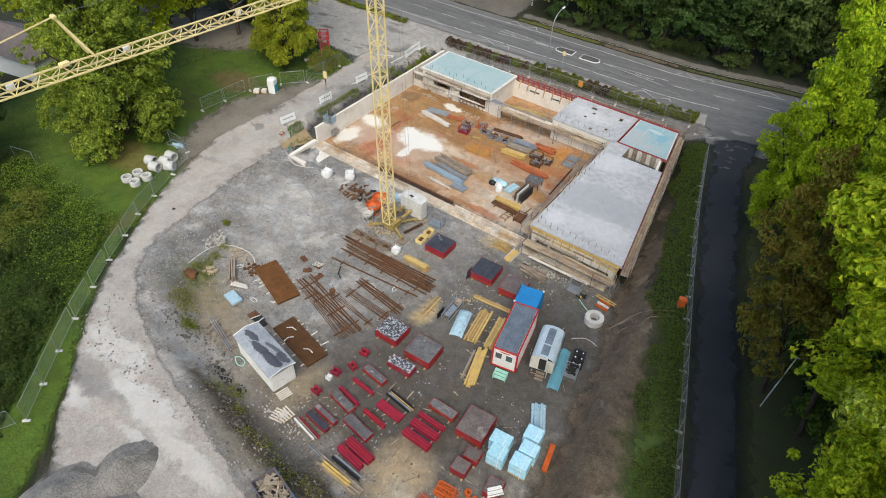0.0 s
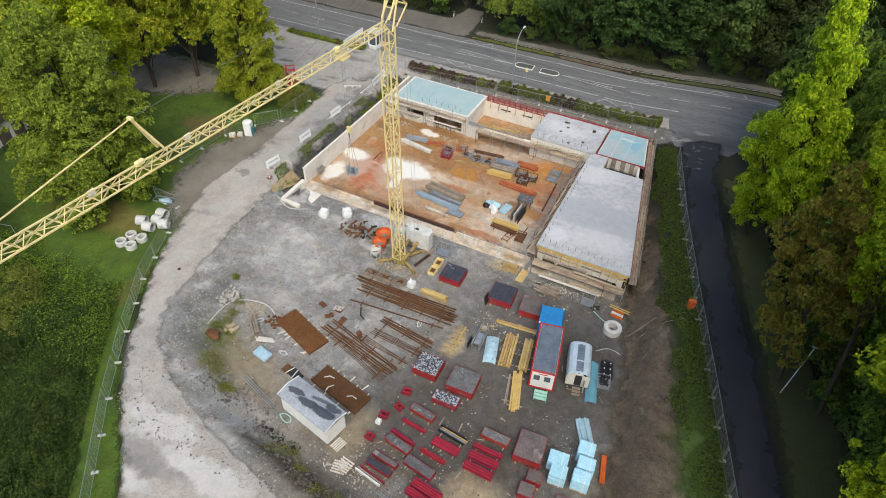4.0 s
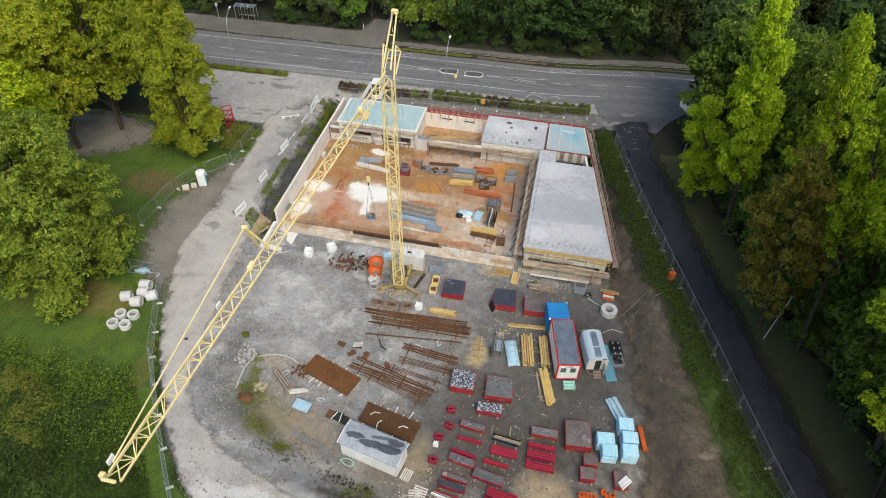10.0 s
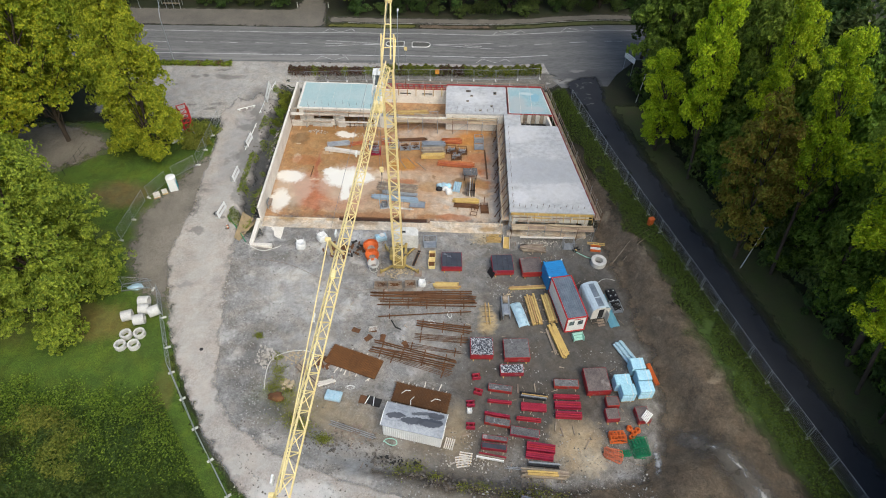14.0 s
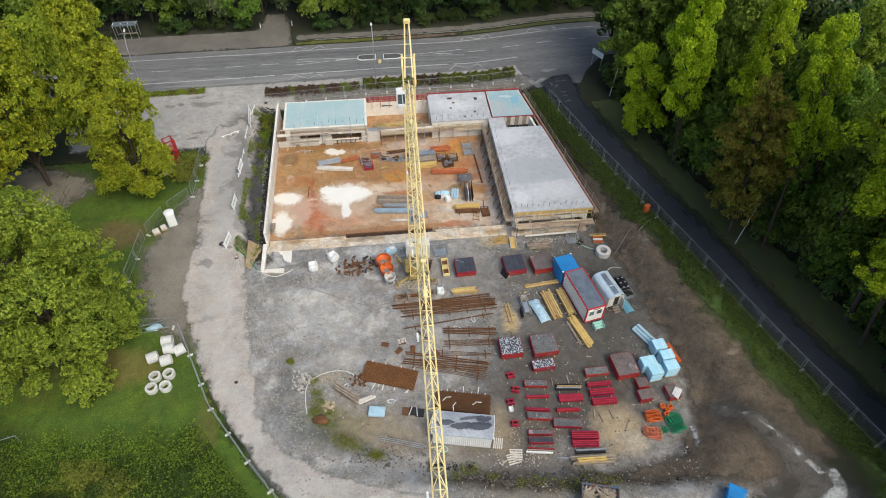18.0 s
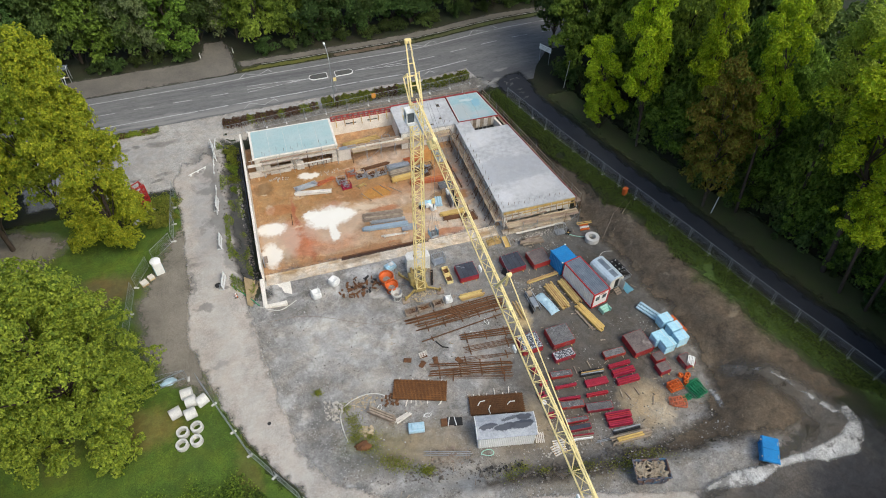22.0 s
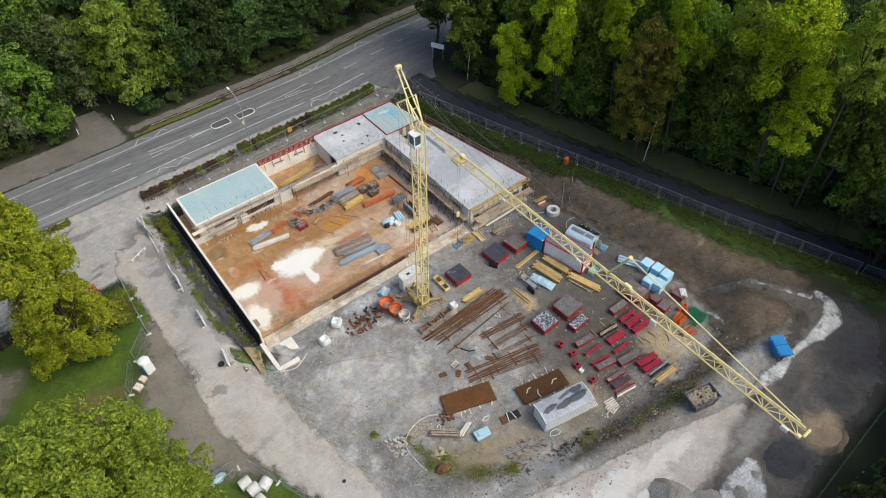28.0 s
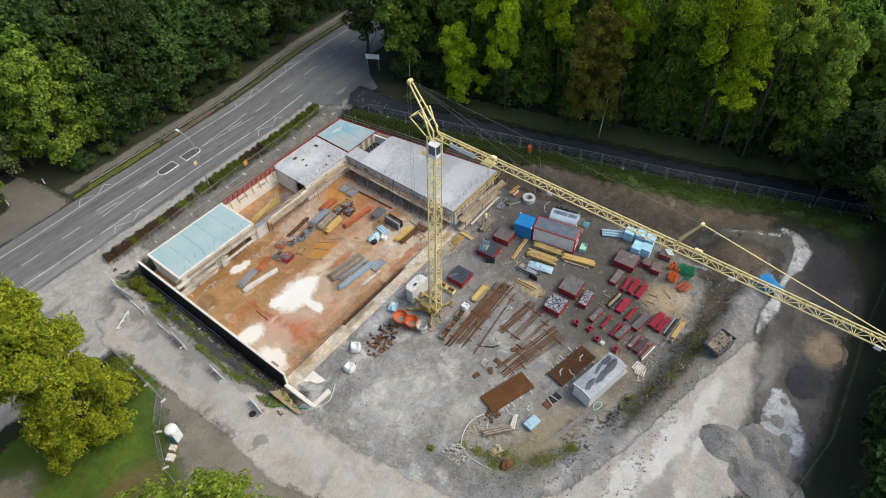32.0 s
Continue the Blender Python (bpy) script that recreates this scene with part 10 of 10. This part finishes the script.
def trunk_mesh(Q, h, r, seed):
    """A tapered trunk up through the crown with limbs to its lumps; the crown begins at 0."""
    rng = random.Random(seed)
    g = Geo()
    low = -h * 0.35
    n = 8
    pts = [Vector((0.12 * rng.uniform(-1, 1) * i, 0.12 * rng.uniform(-1, 1) * i, low + (h * 0.8 - low) * i / n)) for i in range(n + 1)]
    for i in range(n):
        g.rod(pts[i], pts[i + 1], r * (1 - 0.85 * i / n), 8, r * (1 - 0.85 * (i + 1) / n), caps=False)
    for x, y, z, a, b in Q[:-1:2]:
        k = min(n - 1, max(1, int((z - h * 0.18 - low) / (h * 0.8 - low) * n)))
        p = pts[k]
        g.rod(p, (x * 0.8, y * 0.8, z), r * 0.32, 5, r * 0.08, caps=False)
    return g.mesh("trunk", M_BARK, smooth=True)


LEAF["far"] = LEAF["dark"]
LEAF["lime"] = leaf_mat("lime_green_leaves", (0.20, 0.275, 0.022), (0.46, 0.47, 0.034), 0.05)
LEAF["bank"] = leaf_mat("bank_weeds", (0.058, 0.10, 0.018), (0.135, 0.185, 0.03), 0.2)
LEAF["bramble"] = leaf_mat("bramble_leaves", (0.10, 0.165, 0.02), (0.22, 0.29, 0.035), 0.2)
LEAF["weed"] = leaf_mat("weed_leaves", (0.13, 0.165, 0.025), (0.28, 0.29, 0.05), 0.16)
LEAF["thicket"] = leaf_mat("thicket_leaves", (0.034, 0.066, 0.013), (0.10, 0.145, 0.027), 0.2)
LEAF["shade"] = leaf_mat("shaded_wood_leaves", (0.10, 0.165, 0.024), (0.26, 0.37, 0.05), 0.3)
LEAF["far_shade"] = LEAF["shade"]
LEAF["pale"] = leaf_mat("greyish_green_leaves", (0.12, 0.15, 0.062), (0.24, 0.28, 0.12), 0.2)
LEAF["olive"] = leaf_mat("olive_wood_leaves", (0.20, 0.30, 0.03), (0.44, 0.51, 0.07), 0.12)
PROTO = {}
KINDS = {  # leaves, spray size, lumps, spread, height of the crown for a radius of 5
    "dark": (6600, 0.55, 44, 0.85, 18), "shade": (6600, 0.55, 44, 0.85, 18), "far": (2600, 0.85, 30, 1.0, 18), "mid": (15000, 0.34, 48, 0.9, 13), "round": (64000, 0.18, 90, 0.72, 13), "gold": (26000, 0.26, 56, 0.82, 14), "lime": (60000, 0.27, 110, 0.72, 24), "light": (17000, 0.38, 58, 0.66, 22), "olive": (12000, 0.40, 50, 0.7, 22), "pale": (6600, 0.5, 44, 0.85, 18), "far_shade": (2600, 0.85, 30, 1.0, 18), "bronze": (11000, 0.36, 36, 0.9, 16)}


def tree(kind, x, y, h, r, low, variant, label, group, z=None, lean=0):
    """A tree of total height h with a crown of radius r above low * h, leaning to the west by some degrees; trees of a kind share meshes."""
    key = (kind, variant)
    if key not in PROTO:
        n, size, lumps, spread, tall = KINDS[kind]
        cm, Q = crown_mesh("crown", 5.0, tall, 100 + variant * 7 + 31 * sorted(KINDS).index(kind), n, size, lumps, spread, LEAF[kind], 0.34 if kind in ("lime", "round") else 0.18, kind in ("light", "olive"))
        PROTO[key] = (cm, trunk_mesh(Q, tall, 0.3, variant), tall)
    cm, tm, tall = PROTO[key]
    z = land(x, y) if z is None else z
    ob = thing("tree", x, y, z, random.uniform(0, 360), label, "tree", group)
    if lean:
        ob.matrix_world = pose(x, y, z, 0, -lean, 0)
    sz = h * (1 - low) / (tall * 0.965)
    for name, me in (("crown", cm), ("trunk", tm)):
        c = new(name, me)
        c.parent = ob
        c.location = (0, 0, h * low)
        c.scale = (r / 5, r / 5, sz)
    bottom = tall * 0.35 * sz
    if bottom < h * low:
        part("stem", Geo().rod((0, 0, -0.2), (0, 0, h * low - bottom + 0.1), 0.33 * r / 5, 8, 0.30 * r / 5, caps=False), M_BARK, ob, smooth=True)
    return ob


random.seed(11)
WOOD = "dense dark green tree of the wood beyond the road"
for k in range(3):
    n = 44 if k < 2 else 38
    for i in range(n):
        x = -75 + i * 3.9 + random.uniform(-1.3, 1.3) + (k % 2) * 1.9
        y = road_y(x) + 13.2 + k * 6.5 + random.uniform(-1.0, 1.6) + (5.0 if k == 0 and (-36 < x < -22 or -7 < x < 2.5) else 2.4 if x < 0 else 0.0)
        u = random.random()
        kind = ("far_shade" if x < 16 and u < 0.6 else "far") if k > 0 else "dark" if x > 16 else "shade" if u < 0.6 else "pale" if u < 0.76 else "dark"
        if k == 2 and x < -55:
            continue
        tree(kind, x, y, random.uniform(15, 21) + k, random.uniform(3.8, 5.2), 0.06 if k == 0 else 0.15, random.randrange(4), WOOD, "wood beyond the road")
EASTW = "dark green tree of the wood beside the side road"
for k in range(4):
    for i in range(22):
        y = 33 - i * 5.0 + random.uniform(-1.5, 1.5)
        x = side_x(y) + 9.5 + k * 6.5 + random.uniform(-1, 1.5)
        if k == 0 and i % 2 == 0:
            continue
        tree("shade" if k < 2 else "far", x, y, random.uniform(15, 21) + k * 0.8, random.uniform(3.6, 5.0), 0.12, random.randrange(4), EASTW, "wood beside the side road")
for x, y, h, r, low, lean, kind, v, label in (
        (56.3, 7.2, 30.0, 3.5, 0.24, 8, "light", 0, "tall slender tree with yellow-green leaves and bare lower trunk"),
        (53.0, 13.0, 15.5, 3.3, 0.05, 8, "light", 1, "slender yellow-green tree at the road corner"),
        (61.4, 0.6, 31.5, 2.8, 0.4, 8, "light", 2, "slender yellow-green tree at the wood's edge"),
        (58.6, -7.0, 22.5, 4.1, 0.16, 7, "bronze", 0, "bronze-leaved tree at the wood's edge"),
        (62.2, -9.4, 31, 3.0, 0.42, 8, "light", 1, "tall yellow-green tree behind the pole"),
        (66.4, -21.6, 34, 5.0, 0.5, 11, "light", 3, "broad bright yellow-green tree"),
        (66.0, -25.0, 23.5, 3.2, 0.44, 14, "light", 2, "bright yellow-green tree leaning over the side road"),
        (67.0, -28.2, 33, 3.0, 0.56, 10, "olive", 0, "tall olive tree at the end of the wood"),
        (60.5, 8.4, 25, 3.6, 0.25, 0, "shade", 0, "dark green tree behind the slender trees"),
        (65.8, -14.8, 33, 3.4, 0.56, 8, "olive", 2, "tall pale green tree inside the wood"),
        (68.5, -29.5, 27, 4.0, 0.25, 0, "shade", 0, "tall green tree inside the wood"),
        (67.0, -3.0, 30, 3.2, 0.4, 0, "olive", 3, "tall olive tree inside the wood"),
        (72.5, -16.0, 29, 4.4, 0.3, 0, "olive", 1, "tall olive tree inside the wood"),
        (55.5, 37.0, 18, 5.0, 0.2, 0, "dark", 2, "dark tree leaning over the road junction")):
    tree(kind, x, y, h, r, low, v, label, "edge of the wood", lean=lean)
for i, (x, y, h) in enumerate(((60.0, 18.5, 22), (61.0, 13.0, 24), (62.0, 5.0, 24), (64.0, -2.0, 25), (65.5, -6.8, 23), (65.5, -14.2, 25), (69.0, -20.5, 26), (68.0, -34.0, 22), (59.5, 24.0, 20))):
    tree("shade", x, y, h, 3.8, 0.12, i % 4, "tall dark green tree between the paler ones", "edge of the wood")
for i in range(16):
    y = 10.5 - 3.1 * i + random.uniform(-0.9, 0.9)
    tree("shade", side_x(y) + 8.6 + 2.4 * (i % 2) + random.uniform(-0.6, 0.6), y, random.uniform(6.5, 13), random.uniform(2.2, 3.3), 0.04, i % 4, "low dim green tree under the tall ones", "edge of the wood")
for x, y, h, r, low, kind, v, label in (
        (-19.4, -15.8, 22.5, 8.6, 0.03, "round", 2, "large round-crowned olive green tree on the lawn"),
        (-17.2, 10.6, 29.5, 5.2, 0.03, "lime", 3, "tall dense yellow-green tree with leaves to the ground"),
        (-31.0, -4.5, 22, 6.0, 0.10, "light", 3, "broad yellow-green tree behind the lawn"),
        (-30.4, 12.4, 24, 6.0, 0.20, "gold", 0, "tall tree with leaves turning gold"),
        (-33.6, 6.6, 21, 5.6, 0.22, "gold", 1, "tree with golden-green leaves above bare earth"),
        (-24.6, 17.0, 22, 4.6, 0.2, "mid", 2, "green tree between gold and yellow-green ones"),
        (-36, 18, 21, 6.0, 0.15, "mid", 0, "green tree behind the playground"),
        (-37, -10, 20, 6.5, 0.12, "mid", 1, "green tree at the back of the lawn"),
        (-42, 8, 22, 6.5, 0.12, "gold", 1, "golden-green tree behind the playground"),
        (-46, 22, 22, 6.5, 0.12, "mid", 2, "green tree at the far forecourt"),
        (-26, -31, 13, 5.5, 0.06, "dark", 1, "dark green tree at the lawn's end"),
        (-33, -40, 15, 6, 0.06, "dark", 2, "dark green tree at the lawn's end"),
        (-38, -26, 16, 6, 0.08, "mid", 2, "green tree at the lawn's end"),
        (-56, 30, 22, 7, 0.1, "mid", 3, "green tree beside the main road"), (-40, 30, 19, 5.5, 0.1, "gold", 0, "golden-green tree beside the main road")):
    tree(kind, x, y, h, r, low, v, label, "trees round the lawn")
for i in range(10):
    a = i / 9
    tree("far", 68 + 10 * math.sin(i) + 6 * a, -42 - 26 * a + random.uniform(-3, 3), random.uniform(10, 15), random.uniform(4, 5), 0.08, i % 4, "dark green tree behind the heaps", "wood behind the heaps")
for i in range(16):
    tree("far", 24 + i * 2.9 + random.uniform(-1, 1), -57 - 4.5 * (i % 2) + random.uniform(-1, 1), random.uniform(9, 14), random.uniform(3, 4.2), 0.08, i % 4, "dark green tree behind the turning area", "wood behind the heaps")
for i in range(8):
    tree("dark", 66 + 5 * (i % 2) + random.uniform(-1, 1), -40 - i * 3.2, random.uniform(12, 17), random.uniform(3.4, 4.6), 0.1, i % 4, "dark green tree beside the turning area", "wood behind the heaps")


def bush_mesh(name, r, h, seed, leaves, size, m):
    me, _ = crown_mesh(name, r, h, seed, leaves, size, 12, 1.35, m)
    return me


SHRUB = [bush_mesh("foliage", 1.6, 1.9, 320 + i, 1300, 0.23, LEAF["weed"]) for i in range(3)]
BUSH = [bush_mesh("foliage", 1.6, 1.9, 300 + i, 1300, 0.23, LEAF["hedge"]) for i in range(3)]
THICKBUSH = [bush_mesh("foliage", 1.6, 1.9, 360 + i, 1300, 0.23, LEAF["thicket"]) for i in range(3)]
DARKBUSH = [bush_mesh("foliage", 1.6, 1.9, 340 + i, 1300, 0.24, LEAF["dark"]) for i in range(3)]


def bush(x, y, s, sz, label, group, kinds=BUSH):
    ob = thing("bush", x, y, land(x, y) + 0.05, random.uniform(0, 360), label, "bush", group)
    c = new("foliage", random.choice(kinds))
    c.parent = ob
    c.scale = (s, s, sz)
    part("stem", Geo().rod((0, 0, 0), (0.05, 0, 0.8 * sz), 0.08 * s, 6, 0.04 * s, caps=False), M_BARK, ob)


for x, y, s, sz in ((-2.2, 26.0, 0.8, 0.8), (-2.0, 24.0, 0.7, 0.7), (-2.3, 21.8, 0.7, 0.6), (-2.2, 19.6, 0.6, 0.5), (-2.3, 17.4, 0.5, 0.4)):
    bush(x, y, s, sz, "green leafy bush beside the track", "bushes by the track")
for x, y, s, sz in ((-11.8, 13.8, 1.0, 1.3), (-11.2, 15.2, 0.8, 0.9), (-13.0, 12.4, 0.9, 1.0), (-12.2, 11.4, 0.7, 0.8), (-11.0, 12.4, 0.6, 0.6)):
    bush(x, y, s, sz, "leafy yellow-green bush below the tall tree", "bushes by the track", SHRUB)


def fence_edge(y):
    """The rough growth's side towards the track."""
    return -5.4 - (y + 24.5) * 0.66 if y > -31 else -1.1 - (y + 31) * 0.8


for i in range(150):
    y = random.uniform(-50, -27)
    x = fence_edge(y) - 1.8 - random.random() ** 1.3 * 21
    if noise.noise((x * 0.16, y * 0.16, 21)) < -0.15 + 0.1 * max(0, y + 34):
        continue
    k = random.random() ** 2
    bush(x, y, random.uniform(0.6, 1.2), 0.28 + 0.5 * k, "green shrub in the rough growth below the lawn", "thicket", SHRUB if random.random() < 0.05 + 0.5 * smooth(-37, -29, y) else THICKBUSH)
for i in range(26):
    y = 27 - i * 3.0 + random.uniform(-1, 1)
    bush(side_x(y) + 7.6 + random.uniform(-0.7, 1.2), y, random.uniform(1.0, 1.6), random.uniform(1.4, 2.6), "dark shrub along the wood's edge", "undergrowth", DARKBUSH)
for i in range(40):
    x = -62 + i * 3.6
    if -35 < x < -23 or -8 < x < 3:
        continue
    bush(x + random.uniform(-1, 1), road_y(x) + (13.6 if x < 0 else 11.6) + random.uniform(-0.3, 0.8), random.uniform(0.8, 1.3), random.uniform(0.7, 1.2), "dark shrub under the roadside trees", "undergrowth", DARKBUSH)


def hedge(name, p, q, w, h, seed, label, n, brown):
    rng = np.random.default_rng(seed)
    u = rng.random(n)
    c = np.stack([p[0] + (q[0] - p[0]) * u, p[1] + (q[1] - p[1]) * u, np.zeros(n)], 1)
    off = rng.uniform(-1, 1, n)
    zz = rng.random(n) ** 0.5 * h * (0.72 + 0.3 * np.sin(u * 37 + seed) * np.sin(u * 91))
    c[:, 1] += off * w / 2 * (1 - 0.4 * zz / h)
    base = np.array([land(a, b) for a, b in c[:, :2]])
    c[:, 2] = base + 0.1 + zz
    nrm = np.stack([rng.normal(0, 0.5, n), off + rng.normal(0, 0.5, n), 0.6 + rng.random(n)], 1)
    nrm /= np.linalg.norm(nrm, axis=1)[:, None]
    V, F = sprays(c, nrm, 0.22, rng)
    th = thing(name, 0, 0, 0, 0, label, "hedge")
    me = bpy.data.meshes.new("foliage"); me.from_pydata(V.tolist(), [], F.tolist())
    me.materials.append(LEAF["hedge"]); me.materials.append(LEAF["hedge_brown"])
    # brown-leaved shrubs stand between the green ones
    red = np.array([0.5 + 0.5 * noise.noise((a * 0.55, seed * 3.0, 1.7)) for a in c[:, 0]]) + rng.normal(0, 0.07, n) < brown
    me.polygons.foreach_set("material_index", np.concatenate([red, red]).astype(np.int32))
    o = new("foliage", me); o.parent = th
    g = Geo()
    for i in range(24):
        t = (i + 0.5) / 24
        x, y = p[0] + (q[0] - p[0]) * t, p[1] + (q[1] - p[1]) * t
        g.rod((x, y, land(x, y)), (x + 0.1, y, land(x, y) + h * 0.8), 0.05, 5)
    part("stems", g, M_BARK, th, kind="stuff")


hedge("hedge", (-2.6, 31.9), (12.6, 32.4), 2.0, 1.0, 1, "low patchy mixed hedge between forecourt and road", 5200, 0.52)
hedge("hedge", (13.2, 32.5), (38.5, 33.3), 2.3, 1.45, 2, "long low mixed hedge between building and road", 13500, 0.3)
hedge("hedge", (-28, 32.9), (-12.2, 33.4), 1.1, 0.8, 3, "low clipped hedge along the forecourt", 4200, 0.35)


def cover(name, pts_fn, n, size, m, seed, label, hmax, base=0.15):
    rng = np.random.default_rng(seed)
    c = []
    while len(c) < n:
        p = pts_fn(rng)
        if p is not None:
            c.append((p[0], p[1], land(p[0], p[1]) + base + hmax * rng.random() ** 2))
    c = np.array(c)
    nrm = np.stack([rng.normal(0, 0.6, n), rng.normal(0, 0.6, n), 0.5 + rng.random(n)], 1)
    nrm /= np.linalg.norm(nrm, axis=1)[:, None]
    V, F = sprays(c, nrm, size, rng)
    me = bpy.data.meshes.new(name); me.from_pydata(V.tolist(), [], F.tolist()); me.materials.append(m)
    return tagged(new(name, me), label, "undergrowth", kind="stuff")


def on_bank(rng):
    y = rng.uniform(-46, 28)
    k = rng.random()
    d = (2.9 if y > 4 else 3.4) * (1 + 0.7 * noise.noise((y * 0.25, 4, 2)))
    x = side_x(y) - 3.4 - d * k
    return (x, y) if noise.noise((x * 0.5, y * 0.5, 9)) > -0.28 - 0.4 * (1 - k) else None


cover("bank_growth", on_bank, 22000, 0.17, LEAF["bank"], 51, "weeds and low brambles covering the green bank", 0.42, 0.24)


def on_edge(rng):
    x, y, r = rng.choice([(6.0, -21.4, 0.35), (6.5, -23.0, 0.4), (6.8, -24.2, 0.45), (6.4, -25.3, 0.4), (7.6, -26.6, 0.5), (8.0, -25.4, 0.45), (9.3, -28.8, 0.7), (9.6, -29.3, 0.6), (10.7, -30.0, 0.6), (12.5, -30.8, 0.4), (12.5, -30.8, 0.4), (3.6, -18.9, 0.22), (20.4, -33.8, 0.6), (21.8, -33.2, 0.5), (33, -35.6, 0.7), (28, -35.4, 0.5), (30.5, -36.2, 0.6), (31.8, -36.6, 0.5), (34.8, -36.2, 0.7), (26.2, -35.6, 0.4), (23.6, -34.4, 0.4)])
    return x + rng.normal(0, r * 1.1), y + rng.normal(0, r * 0.9)


cover("weed_patches", on_edge, 5200, 0.12, LEAF["weed"], 52, "dense tufts of fresh green weeds on the gravel bank", 0.30, 0.16)


def on_trench(rng):
    x, y = rng.uniform(-4.0, -1.4), rng.uniform(-3, 28)
    return (x, y) if noise.noise((x * 0.6, y * 0.35, 12)) > 0.05 else None


cover("trench_weeds", on_trench, 4200, 0.16, LEAF["hedge"], 53, "weeds along the trench beside the wall", 0.3, 0.22)


def on_thicket(rng):
    y = rng.uniform(-52, -26)
    x = fence_edge(y) - 0.8 - rng.random() * 22
    keep = smooth(-25.5, -32, y + 2.5 * noise.noise((x * 0.3, y * 0.3, 4))) * (0.75 + 0.5 * noise.noise((x * 0.45, y * 0.45, 21)))
    return (x, y) if rng.random() < keep else None


cover("thicket_growth", on_thicket, 42000, 0.21, LEAF["thicket"], 54, "dense dark undergrowth below the lawn", 0.7, 0.15)


def on_brambles(rng):
    y = rng.uniform(-39, -25.5)
    x = fence_edge(y) - 0.6 - rng.random() * 20
    keep = smooth(-25.5, -28.5, y + 2.0 * noise.noise((x * 0.35, y * 0.35, 6))) * (1 - smooth(-32, -38, y)) * (0.6 + 0.9 * noise.noise((x * 0.4, y * 0.4, 33)))
    return (x, y) if rng.random() < keep else None


cover("bramble_growth", on_brambles, 12000, 0.2, LEAF["bramble"], 55, "fresh green brambles and nettles below the lawn", 0.95, 0.15)
